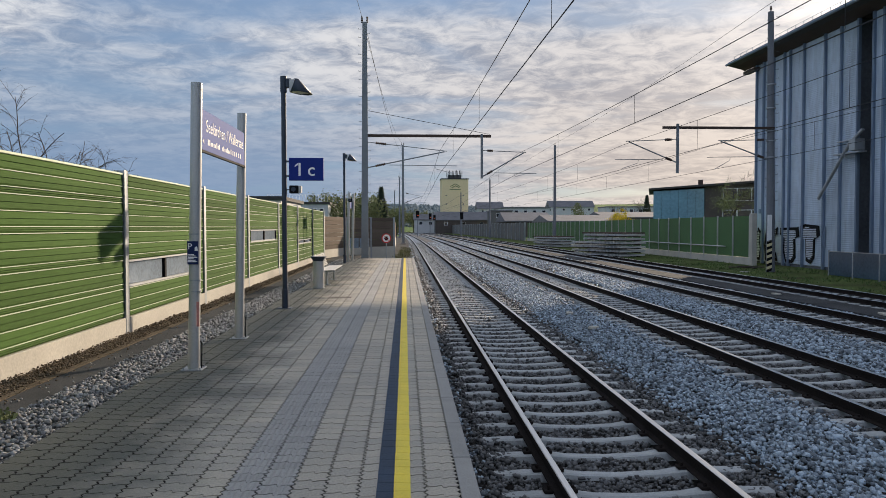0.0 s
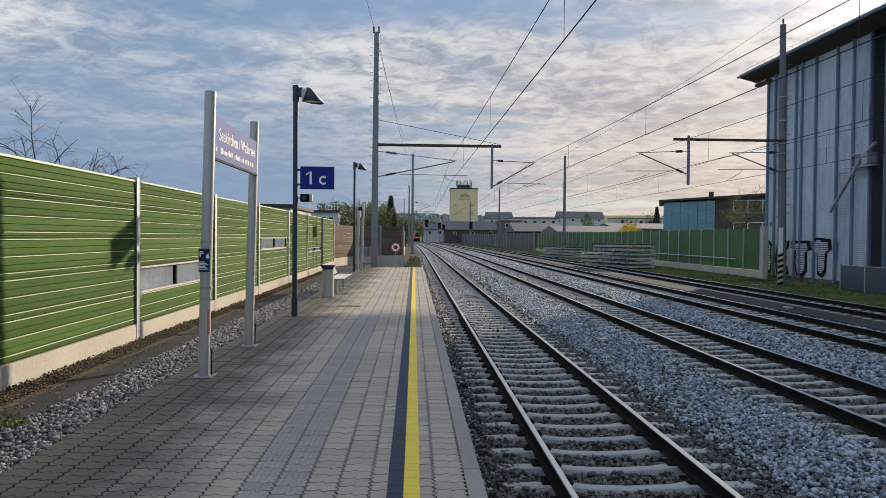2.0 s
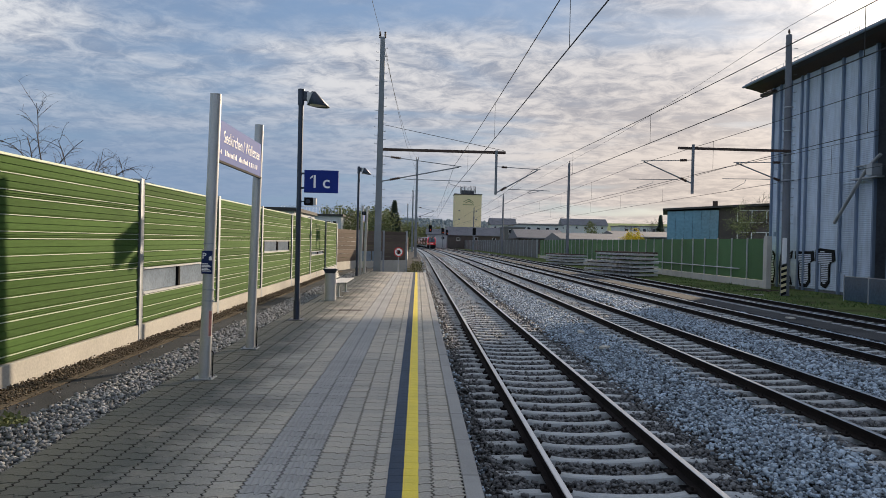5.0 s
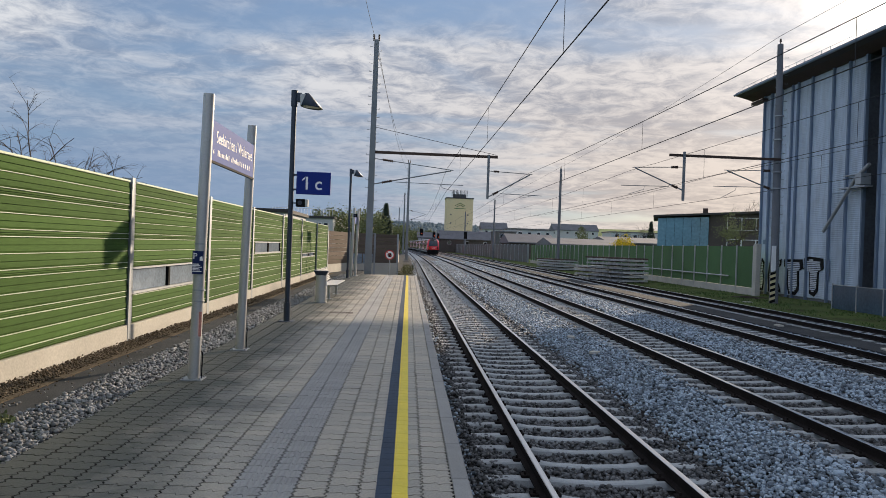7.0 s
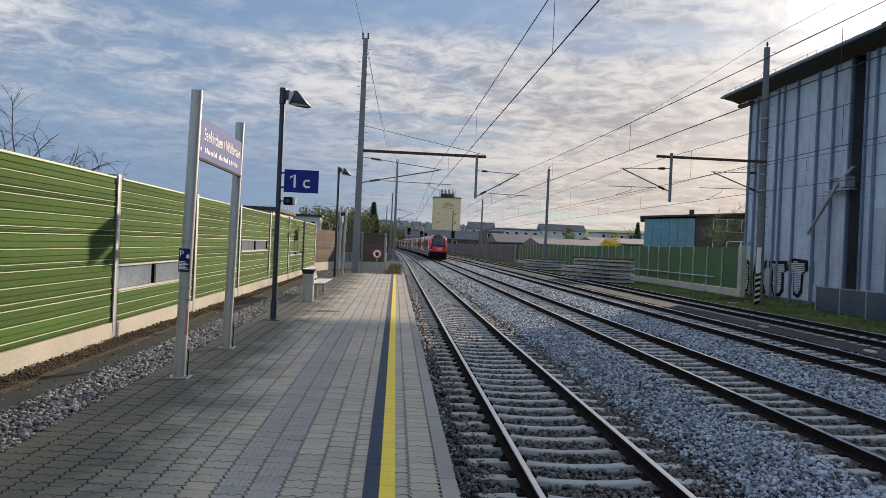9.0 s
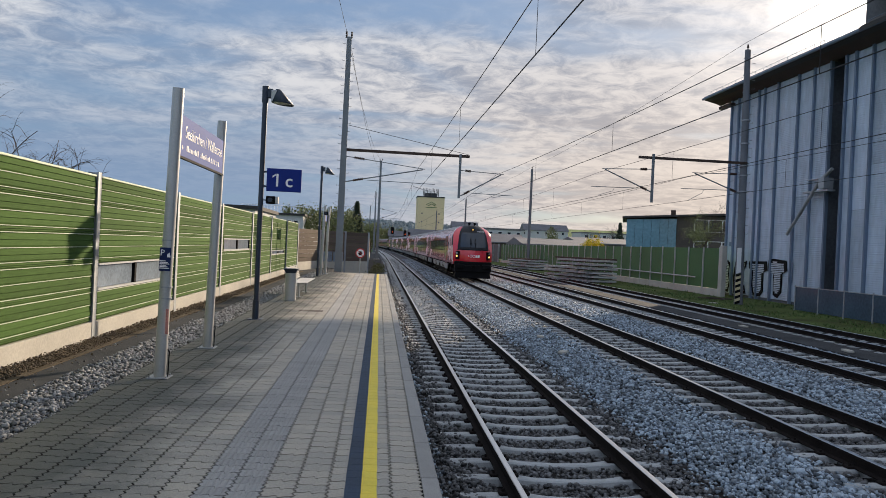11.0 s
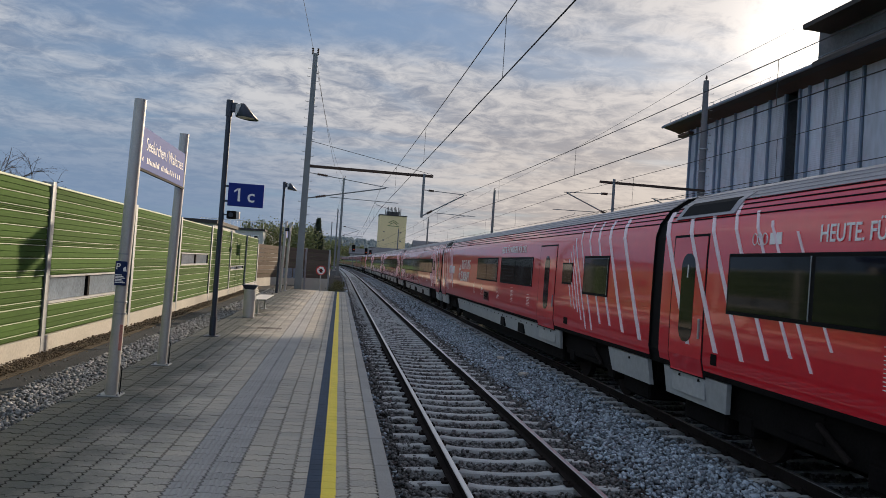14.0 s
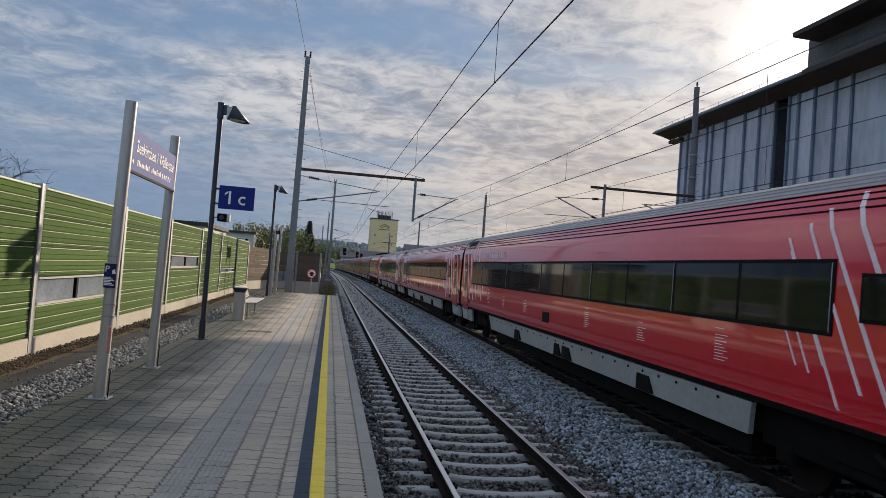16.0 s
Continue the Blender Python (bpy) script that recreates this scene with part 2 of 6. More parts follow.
EAVE = material("brown_eave", (0.055, 0.036, 0.030), 0.75, var=0.3, coarse=1, fine=20)
SHEET = material("corrugated_zinc", (0.45, 0.53, 0.63), 0.5, 0.1, var=0.34, coarse=1.1, fine=3.5, each=0.5, stretch=(1, 1, 0.25), bump=0.10)
RIB = material("zinc_rib", (0.19, 0.25, 0.34), 0.45, 0.3, var=0.2, coarse=0.8, fine=20, each=0.3)
# dark colour includes the shade of the silo's recess
SHADOWWALL = material("shade_toned_cladding", (0.105, 0.115, 0.130), 0.7, var=0.3, coarse=0.5, fine=8)
TRAINRED = material("train_red_paint", (0.72, 0.014, 0.030), 0.35, var=0.08, coarse=0.6, fine=6, bump=0.0, coat=1.0, spec=0.3)
TRAINRED.node_tree.nodes["Principled BSDF"].inputs["Coat IOR"].default_value = 1.7
TRAINDARK = material("train_maroon_paint", (0.26, 0.035, 0.045), 0.30, var=0.12, coarse=0.6, fine=6, bump=0.01, coat=0.1, spec=0.3)
TRAINROOF = material("train_roof_grey", (0.30, 0.29, 0.31), 0.38, 0.3, var=0.15, coarse=1, fine=10, bump=0.02)
TRAINSKIRT = material("train_skirt_grey", (0.42, 0.445, 0.45), 0.5, var=0.16, coarse=0.8, fine=12, bump=0.03)
STRIPE = material("pale_stripe_film", (0.90, 0.74, 0.79), 0.35, var=0.10, bump=0)
LETTER = material("white_lettering", (0.90, 0.88, 0.88), 0.4, var=0.03, bump=0)
LAMPGLOW = material("headlight", (1.0, 0.62, 0.18), 0.3, var=0.0, bump=0, glow=1.6)
SIGNALRED = material("signal_lamp", (1.0, 0.10, 0.03), 0.3, var=0.0, bump=0, glow=0.9)
BARK = material("bark", (0.075, 0.058, 0.045), 0.9, var=0.4, coarse=3, fine=30, bump=0.4)
LEAF = material("leaves", (0.17, 0.19, 0.075), 0.75, var=0.45, coarse=0.5, fine=6, island=0.8, bump=0)
CONIFER = material("conifer_needles", (0.035, 0.055, 0.030), 0.8, var=0.4, coarse=0.5, fine=6, island=0.8, bump=0)
TINTED = material("tinted_panel", (0.050, 0.085, 0.125), 0.2, var=0.3, coarse=0.8, fine=9, bump=0.02)
LITTERGREEN = material("dull_weeds", (0.11, 0.12, 0.05), 0.8, var=0.4, coarse=0.5, fine=6, island=0.8, bump=0)
FORSYTHIA = material("yellow_blossom", (0.62, 0.47, 0.03), 0.75, var=0.35, coarse=0.5, fine=6, island=0.8, bump=0)
# foliage colour paled and blued to carry the haze of distance
HAZEWOOD = material("far_woods", (0.13, 0.17, 0.185), 0.95, var=0.4, coarse=0.02, fine=0.2, island=0.8, bump=0)
HAZARD_Y = material("hazard_yellow", (0.62, 0.54, 0.32), 0.6, var=0.15)


# ---- tools ----
def box(bm, x0, x1, y0, y1, z0, z1, bevel=0.0):
    v = [bm.verts.new((x, y, z)) for z in (z0, z1) for x, y in ((x0, y0), (x1, y0), (x1, y1), (x0, y1))]
    fs = [bm.faces.new([v[i] for i in f]) for f in ((3, 2, 1, 0), (4, 5, 6, 7), (0, 1, 5, 4), (1, 2, 6, 5), (2, 3, 7, 6), (3, 0, 4, 7))]
    if bevel:
        edges = list({e for f in fs for e in f.edges})
        bmesh.ops.bevel(bm, geom=edges, offset=bevel, segments=1, affect="EDGES", profile=0.5)
    return bm


def tube(bm, points, radius, sides=8, end_radius=None):
    """A round bar along a line of points, tapering to end_radius."""
    pts = [Vector(p) for p in points]
    rings = []
    for i, p in enumerate(pts):
        d = (pts[min(i + 1, len(pts) - 1)] - pts[max(i - 1, 0)]).normalized()
        a = d.orthogonal().normalized() if abs(d.z) > 0.95 else d.cross(Vector((0, 0, 1))).normalized()
        b = d.cross(a)
        r = radius if end_radius is None else radius + (end_radius - radius) * i / (len(pts) - 1)
        rings.append([bm.verts.new(p + (a * math.cos(k * math.tau / sides) + b * math.sin(k * math.tau / sides)) * r) for k in range(sides)])
    for p, q in zip(rings, rings[1:]):
        for k in range(sides):
            bm.faces.new((p[k], p[(k + 1) % sides], q[(k + 1) % sides], q[k]))
    bm.faces.new(rings[0][::-1]), bm.faces.new(rings[-1])
    return bm


def ribbed(bm, a, b, wide, narrow, ribs, sides=8):
    """An insulator turned in one piece: discs of radius wide on a core of radius narrow."""
    a, b = Vector(a), Vector(b)
    d = (b - a).normalized()
    u = d.orthogonal().normalized()
    v = d.cross(u)
    rings = []
    for i in range(4 * ribs):
        f = (i // 4 + (0.0, 0.08, 0.5, 0.58)[i % 4]) / ribs
        rad = wide if i % 4 in (1, 2) else narrow
        rings.append([bm.verts.new(a.lerp(b, f) + (u * math.cos(k * math.tau / sides) + v * math.sin(k * math.tau / sides)) * rad) for k in range(sides)])
    for p, q in zip(rings, rings[1:]):
        for k in range(sides):
            bm.faces.new((p[k], p[(k + 1) % sides], q[(k + 1) % sides], q[k]))
    bm.faces.new(rings[0][::-1]), bm.faces.new(rings[-1])
    return bm


def prism(bm, outline, axis, a, b):
    """An outline of 2D points pushed out along axis ('x', 'y' or 'z') from a to b."""
    def place(p, t):
        return {"x": (t, *p), "y": (p[0], t, p[1]), "z": (*p, t)}[axis]
    lo, hi = [bm.verts.new(place(p, a)) for p in outline], [bm.verts.new(place(p, b)) for p in outline]
    n = len(outline)
    for i in range(n):
        bm.faces.new((lo[i], lo[(i + 1) % n], hi[(i + 1) % n], hi[i]))
    bm.faces.new(lo[::-1]), bm.faces.new(hi)
    return bm


def mesh_of(name, bm, mat, smooth=False):
    bmesh.ops.recalc_face_normals(bm, faces=bm.faces[:])
    me = bpy.data.meshes.new(name)
    bm.to_mesh(me)
    bm.free()
    me.materials.append(mat)
    if smooth:
        me.shade_smooth()
        me.set_sharp_from_angle(angle=radians(40))
    return me


def part(name, bm, mat, parent, label="", smooth=False, at=None):
    ob = new(name, mesh_of(name, bm, mat, smooth))
    ob.parent = parent
    if at is not None:
        ob.matrix_basis = at
    return tagged(ob, label)


def thing(name, label, category, group="", kind="", at=None):
    ob = new(name)
    ob.empty_display_size = 0.2
    if at is not None:
        ob.matrix_basis = at
    return tagged(ob, label, category, group, kind)


def whole(name, bm, mat, label, category, group="", kind="", smooth=False, at=None):
    ob = new(name, mesh_of(name, bm, mat, smooth))
    if at is not None:
        ob.matrix_basis = at
    return tagged(ob, label, category, group, kind)


def share(name, me, parent, at):
    ob = new(name, me)
    ob.parent = parent
    ob.matrix_basis = at
    return ob


def lettering(text, height, at, parent, mat, name="lettering", bold=0.0, narrow=1.0, label=""):
    """Flat raised letters; at is the pose of the start of the base line."""
    cu = bpy.data.curves.new(name, "FONT")
    cu.body, cu.size, cu.extrude, cu.offset = text, height / 0.70, 0.0015, bold
    cu.resolution_u = 3
    tmp = bpy.data.objects.new(name, cu)
    me = bpy.data.meshes.new_from_object(tmp)
    bpy.data.objects.remove(tmp)
    me.transform(Matrix.Diagonal((narrow, 1, 1, 1)))
    me.materials.clear()
    me.materials.append(mat)
    ob = share(name, me, parent, at)
    return tagged(ob, label or "white lettering reading " + text.replace("\n", " "))


def bend(y):
    """Sideways shift of the line at y: straight, then a wide curve to the left."""
    return -0.5 * max(0.0, y - 80.0) ** 2 / 6000.0 if y < 300 else -4.03 - (y - 300) * 0.0367 - 0.5 * (y - 300) ** 2 / 1500.0


RAIL_Z = -0.544
TRACKS = (2.23, 6.75, 11.25, 15.6)
BED_Z = -0.80
EDGE, LEFT, FAR_END = 0.526, -2.88, 42.3

# ---- ground ----
def ground_sheet():
    """One sheet to the horizon, with low hills far off."""
    bm = bmesh.new()
    xs = [-2500, -1200, -600, -300, -150, -70, -30, 0, 30, 70, 110, 150, 200, 250, 300, 420, 600, 1200, 2500]
    ys = [-400, -100, 0, 60, 120, 200, 300, 420, 560, 700, 900, 1200, 1700, 2600]
    def height(x, y):
        if y < 320:
            return -0.90
        k = min(1, (y - 320) / 500)
        rise = min(1.0, max(0.0, (x - 60) / 140))
        return -0.90 + k * k * (16 + 15 * rise * rise + 9 * noise.noise((x / 400, y / 500, 1.3)) - 0.006 * x)
    grid = [[bm.verts.new((x, y, height(x, y))) for x in xs] for y in ys]
    for a, b in zip(grid, grid[1:]):
        for i in range(len(xs) - 1):
            bm.faces.new((a[i], a[i + 1], b[i + 1], b[i]))
    whole("ground", bm, FIELD, "open green ground with low hills far off", "ground", kind="structure", smooth=True)


ground_sheet()


def strip(name, mat, x0, x1, y0, y1, z, label, curved=True, step=5.0, thick=0.3):
    bm = bmesh.new()
    n = max(1, int((y1 - y0) / step))
    rows = []
    for i in range(n + 1):
        y = y0 + (y1 - y0) * i / n
        s = bend(y) if curved else 0.0
        rows.append([bm.verts.new((x + s, y, h)) for x, h in ((x0, z - thick), (x0, z), (x1, z), (x1, z - thick))])
    for a, b in zip(rows, rows[1:]):
        for i in range(3):
            bm.faces.new((a[i], a[i + 1], b[i + 1], b[i]))
    return whole(name, bm, mat, label, name.replace("_", " "), kind="structure")


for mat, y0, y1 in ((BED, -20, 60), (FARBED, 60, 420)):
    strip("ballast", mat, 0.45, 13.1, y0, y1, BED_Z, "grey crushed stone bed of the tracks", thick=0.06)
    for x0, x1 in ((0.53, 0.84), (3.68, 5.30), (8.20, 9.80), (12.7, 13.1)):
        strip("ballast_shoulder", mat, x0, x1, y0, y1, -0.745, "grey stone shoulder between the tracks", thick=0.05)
strip("path", ASPHALT, 13.1, 14.35, -20, 420, -0.70, "dark gritty service path between tracks", thick=0.15)
strip("cess_path", ASPHALT, -4.9, 0.45, FAR_END + 0.02, 200, -0.70, "dark gritty ground beside the track past the platform", thick=0.2)
strip("ballast_siding", BED, 14.35, 17.4, -20, 420, BED_Z + 0.05, "dark stone bed of the siding", thick=0.06)
strip("grass_verge", GRASS, 17.4, 24.6, -20, 420, -0.72, "patchy grass verge beside the siding", thick=0.15)
strip("verge", ASPHALT, -4.94, -2.90, -12, 60, -0.10, "dark worn path behind the platform", curved=False, thick=0.6)
strip("leaf_litter", LITTER, -4.93, -4.38, -12, 44, -0.085, "brown dry leaves along the wall foot", curved=False, thick=0.012)


# ---- tracks ----
def rail_run(x, parent, label, y1=420.0):
    def sweep(name, outline, mat, lab):
        bm = bmesh.new()
        ys = [-15 + 2.5 * i for i in range(int((y1 + 15) / 2.5))]
        rings = [[bm.verts.new((x + bend(y) + px, y, RAIL_Z + pz)) for px, pz in outline] for y in ys]
        n = len(outline)
        for a, b in zip(rings, rings[1:]):
            for i in range(n):
                bm.faces.new((a[i], a[(i + 1) % n], b[(i + 1) % n], b[i]))
        bm.faces.new(rings[0]), bm.faces.new(rings[-1][::-1])
        return part(name, bm, mat, parent, lab)
    side = ((-0.036, -0.008), (0.036, -0.008), (0.036, -0.042), (0.010, -0.052), (0.010, -0.135), (0.070, -0.152), (0.070, -0.165),
            (-0.070, -0.165), (-0.070, -0.152), (-0.010, -0.135), (-0.010, -0.052), (-0.036, -0.042))
    body = sweep("rail", side, RAILSIDE, label)
    bm = bmesh.new()
    top = ((-0.034, -0.008), (-0.028, -0.001), (0.028, -0.001), (0.034, -0.008))
    ys = [-15 + 2.5 * i for i in range(int((y1 + 15) / 2.5))]
    rings = [[bm.verts.new((x + bend(y) + px, y, RAIL_Z + pz)) for px, pz in top] for y in ys]
    for a, b in zip(rings, rings[1:]):
        for i in range(3):
            bm.faces.new((a[i], a[i + 1], b[i + 1], b[i]))
    part("running_surface", bm, RAILTOP, body, "bright polished running surface")


def sleeper_mesh():
    """A concrete sleeper: high seats under the rails, a lower waist, clips beside the rail feet."""
    bm = bmesh.new()
    spots = ((-1.30, -0.175), (-1.0, -0.165), (-0.62, -0.165), (-0.42, -0.190), (0.0, -0.205), (0.42, -0.190), (0.62, -0.165), (1.0, -0.165), (1.30, -0.175))
    rings = []
    for x, z in spots:
        w = 0.080 if abs(x) > 0.5 else 0.062
        rings.append([bm.verts.new((x, y, h)) for y, h in ((-w - 0.02, -0.32), (-w, z - 0.015), (-w + 0.02, z), (w - 0.02, z), (w, z - 0.015), (w + 0.02, -0.32))])
    for a, b in zip(rings, rings[1:]):
        for i in range(5):
            bm.faces.new((a[i], a[i + 1], b[i + 1], b[i]))
    bm.faces.new(rings[0][::-1]), bm.faces.new(rings[-1])
    return mesh_of("sleeper", bm, CONCRETE)


def clip_mesh():
    bm = bmesh.new()
    for s in (-0.7525, 0.7525):
        for e in (-0.115, 0.115):
            box(bm, s + e - 0.045, s + e + 0.045, -0.055, 0.055, -0.165, -0.130, 0.008)
            tube(bm, [(s + e, -0.02, -0.13), (s + e, -0.02, -0.095)], 0.016, 6)
    return mesh_of("rail_fastener", bm, RAILSIDE)


SLEEPER, CLIP = sleeper_mesh(), clip_mesh()


def make_track(x, label, y0, y_near, sleepers_label):
    tr = thing("railway_track", label, "track", "railway tracks", "structure")
    for s in (-0.7525, 0.7525):
        rail_run(x + s, tr, "dark rusty steel rail with a bright worn top")
    y, k = y0, 0
    verts, faces = [], []
    src = [tuple(v.co) for v in SLEEPER.vertices]
    polys = [tuple(p.vertices) for p in SLEEPER.polygons]
    while y < 330:
        if y < y_near:
            ob = share("sleeper", SLEEPER, tr, pose(x + bend(y), y, RAIL_Z, 0, 0, random.uniform(-0.4, 0.4)))
            if 3 < y < 22:
                share("rail_fastener", CLIP, ob, pose(0, 0, 0))
        else:
            base = len(verts)
            verts += [(vx + x + bend(y), vy + y, vz + RAIL_Z) for vx, vy, vz in src]
            faces += [tuple(base + i for i in p) for p in polys]
        y += 0.6
    me = bpy.data.meshes.new("sleeper_row")
    me.from_pydata(verts, [], faces)
    me.materials.append(CONCRETE)
    ob = new("sleeper_row", me)
    ob.parent = tr
    tagged(ob, sleepers_label, kind="stuff")
    return tr


make_track(TRACKS[0], "platform track on pale concrete sleepers in grey ballast", 1.35 - 12, 60, "row of pale concrete sleepers far off")
make_track(TRACKS[1], "main line track on concrete sleepers in grey ballast", 6.1 - 16.2, 50, "row of pale concrete sleepers far off")
make_track(TRACKS[2], "third track with rusty rail sides on concrete sleepers", 12.2 - 22.2, 40, "row of dull concrete sleepers far off")
make_track(TRACKS[3], "little used siding with dark rusty rails", 18.2 - 28.2, 30, "row of dirty sleepers far off")


def bend_at(ys):
    return np.array([bend(y) for y in ys])


def stones(name, mat, zones, label, z_jitter=0.03, avoid=True, within=None):
    """Broken stones strewn over zones (x0, x1, y0, y1, count, half size, z)."""
    rng = np.random.default_rng(7)
    corner = np.array([(x, y, z) for z in (-1, 1) for x, y in ((-1, -1), (1, -1), (1, 1), (-1, 1))], float)
    quads = np.array(((3, 2, 1, 0), (4, 5, 6, 7), (0, 1, 5, 4), (1, 2, 6, 5), (2, 3, 7, 6), (3, 0, 4, 7)))
    every = []
    for x0, x1, y0, y1, count, size, z in zones:
        c = np.stack([rng.uniform(x0, x1, count), rng.uniform(y0, y1, count), z + rng.uniform(-z_jitter, z_jitter, count)], 1)
        if avoid:
            keep = np.ones(count, bool)
            for t, first in zip(TRACKS, (1.35, 6.1, 12.2, 18.2)):
                dx = np.abs(c[:, 0] - t)
                keep &= np.abs(dx - 0.7525) > 0.10
                dy = np.abs((c[:, 1] - first + 0.3) % 0.6 - 0.3)
                keep &= ~((dx < 1.06) & (dy < 0.07))
                c[:, 2] = np.where(dx < 1.0, np.minimum(c[:, 2], -0.785 + rng.uniform(-z_jitter, z_jitter, count)), c[:, 2])
            keep &= c[:, 0] > EDGE + 0.03
            if within is not None:
                inside = np.zeros(count, bool)
                for t, half in zip(TRACKS[:3], (1.5, 1.15, 1.15)):
                    inside |= np.abs(c[:, 0] - bend_at(c[:, 1]) - t) < half + rng.uniform(-0.15, 0.15, count)
                keep &= inside if within else ~inside
            c = c[keep]
        n = len(c)
        q = rng.normal(size=(n, 4))
        q /= np.linalg.norm(q, axis=1)[:, None]
        w, x, y, zz = q.T
        rot = np.stack([np.stack([1 - 2 * (y * y + zz * zz), 2 * (x * y - zz * w), 2 * (x * zz + y * w)], 1),
                        np.stack([2 * (x * y + zz * w), 1 - 2 * (x * x + zz * zz), 2 * (y * zz - x * w)], 1),
                        np.stack([2 * (x * zz - y * w), 2 * (y * zz + x * w), 1 - 2 * (x * x + y * y)], 1)], 1)
        shape = corner[None] * rng.uniform(0.45, 0.95, (n, 1, 3)) * (1 + rng.uniform(-0.45, 0.25, (n, 8, 3)))
        v = np.einsum("nij,nkj->nki", rot, shape) * (size * rng.uniform(0.5, 1.08, (n, 1, 1))) * np.array((1, 1, 0.8))
        every.append(v + c[:, None])
    v = np.concatenate(every)
    n = len(v)
    f = (quads[None] + 8 * np.arange(n)[:, None, None]).reshape(-1, 4)
    me = bpy.data.meshes.new(name)
    me.vertices.add(n * 8)
    me.vertices.foreach_set("co", v.reshape(-1).astype(np.float32))
    me.loops.add(len(f) * 4)
    me.loops.foreach_set("vertex_index", f.reshape(-1).astype(np.int32))
    me.polygons.add(len(f))
    me.polygons.foreach_set("loop_start", np.arange(0, len(f) * 4, 4, dtype=np.int32))
    me.update(calc_edges=True)
    me.materials.append(mat)
    return tagged(new(name, me), label, "stones", kind="stuff")


BALLAST_ZONES = (
    (0.55, 13.0, -10, 3.6, 15000, 0.055, -0.75), (4.5, 13.0, 3.6, 11, 6000, 0.055, -0.75), (0.55, 4.5, 3.6, 7.0, 9000, 0.033, -0.745), (0.55, 7.5, 7.0, 11.0, 15000, 0.033, -0.745), (0.55, 13.0, 11.0, 18.0, 29000, 0.037, -0.745),
    (0.55, 13.0, 18.0, 30.0, 22000, 0.047, -0.745), (0.55, 13.0, 30.0, 60.0, 20000, 0.060, -0.75), (0.55, 13.0, 60.0, 120.0, 16000, 0.085, -0.77), (3.9, 5.1, 3.6, 40, 11000, 0.035, -0.71),
    (8.4, 9.6, 11, 40, 6000, 0.048, -0.71))
stones("ballast_stones", BALLAST, BALLAST_ZONES, "blue-grey broken ballast stones between the tracks", within=False)
stones("dusty_ballast_stones", DUSTY, BALLAST_ZONES, "dark dusty ballast stones between rails and sleepers", within=True)
stones("pebbles", PEBBLE, ((-3.88, -2.90, -8, 3.0, 3400, 0.045, -0.075), (-3.88, -2.90, 3.0, 12, 13000, 0.028, -0.075), (-3.86, -2.90, 12, 24, 9000, 0.033, -0.075), (-3.8, -2.9, 24, 42, 4400, 0.05, -0.075),
                           (-4.3, -3.7, 3.0, 20, 160, 0.018, -0.098)),
       "pale grey loose pebbles along the platform's back edge", avoid=False)


stones("dry_leaves", LITTER, ((-4.90, -4.45, -8.0, 14, 11000, 0.016, -0.076), (-4.90, -4.45, 14, 42, 5000, 0.022, -0.076), (-4.45, -4.2, 2.0, 30, 500, 0.014, -0.094)),
       "brown dry leaves and grit heaped along the wall foot", avoid=False)


# ---- platform ----
PLATFORM = thing("platform", "station platform paved in grey interlocking concrete stones", "platform", kind="structure")
bm = bmesh.new()
box(bm, LEFT + 0.004, EDGE - 0.02, -12, FAR_END - 0.01, -0.76, -0.0035)
part("platform_body", bm, SAND, PLATFORM, "dark sandy bed in the paving joints")
bm = bmesh.new()
box(bm, EDGE - 0.12, EDGE - 0.015, -12, FAR_END - 0.02, -0.78, -0.085)
part("retaining_wall", bm, KERB, PLATFORM, "grey concrete front of the platform")


def kerb_mesh(length):
    bm = bmesh.new()
    box(bm, -0.135, 0.0, 0.004, length - 0.004, -0.08, 0.004, 0.008)
    return mesh_of("kerb_slab", bm, KERB)


KERB_ME = kerb_mesh(1.0)
for i in range(-12, 42):
    share("kerb_slab", KERB_ME, PLATFORM, pose(EDGE, i + 0.61, random.uniform(-0.002, 0.002), 0, 0, random.uniform(-0.15, 0.15)))

PW, PL = 0.23, 0.168     # paving stone width and length
JOINT, END_JOINT = 0.0075, 0.0060


def paver_geometry(ribbed=False):
    """A paving stone with toothed sides and wavy ends that lock into its neighbours."""
    tooth = ((0.0, 0.0), (0.014, 0.12), (-0.014, 0.38), (0.0, 0.5), (0.014, 0.62), (-0.014, 0.88), (0.0, 1.0))
    wave = ((0.28, 0.0), (0.42, 0.018), (0.50, 0.018), (0.54, -0.018), (0.62, -0.018), (0.74, 0.0))
    span = PL - 2 * END_JOINT
    left = [(a + JOINT, END_JOINT + t * span) for a, t in tooth]
    right = [(PW + a - JOINT, END_JOINT + t * span) for a, t in tooth]
    low = [(f * PW, END_JOINT + d) for f, d in wave]
    high = [(f * PW, PL - END_JOINT + d) for f, d in wave]
    ring = low + right + high[::-1] + left[::-1]
    n = len(ring)
    verts = [(x, y, -0.03) for x, y in ring] + [(x, y, 0.0) for x, y in ring]
    faces = [(i, (i + 1) % n, n + (i + 1) % n, n + i) for i in range(n)]
    faces.append(tuple(range(n, 2 * n)))
    if ribbed:
        for k in range(4):
            x0 = 0.035 + k * 0.046
            b = len(verts)
            for y in (0.016, PL - 0.016):
                verts += [(x0, y, -0.002), (x0 + 0.006, y, 0.005), (x0 + 0.018, y, 0.005), (x0 + 0.024, y, -0.002)]
            faces += [(b + i, b + i + 1, b + 5 + i, b + 4 + i) for i in range(3)]
    return verts, faces


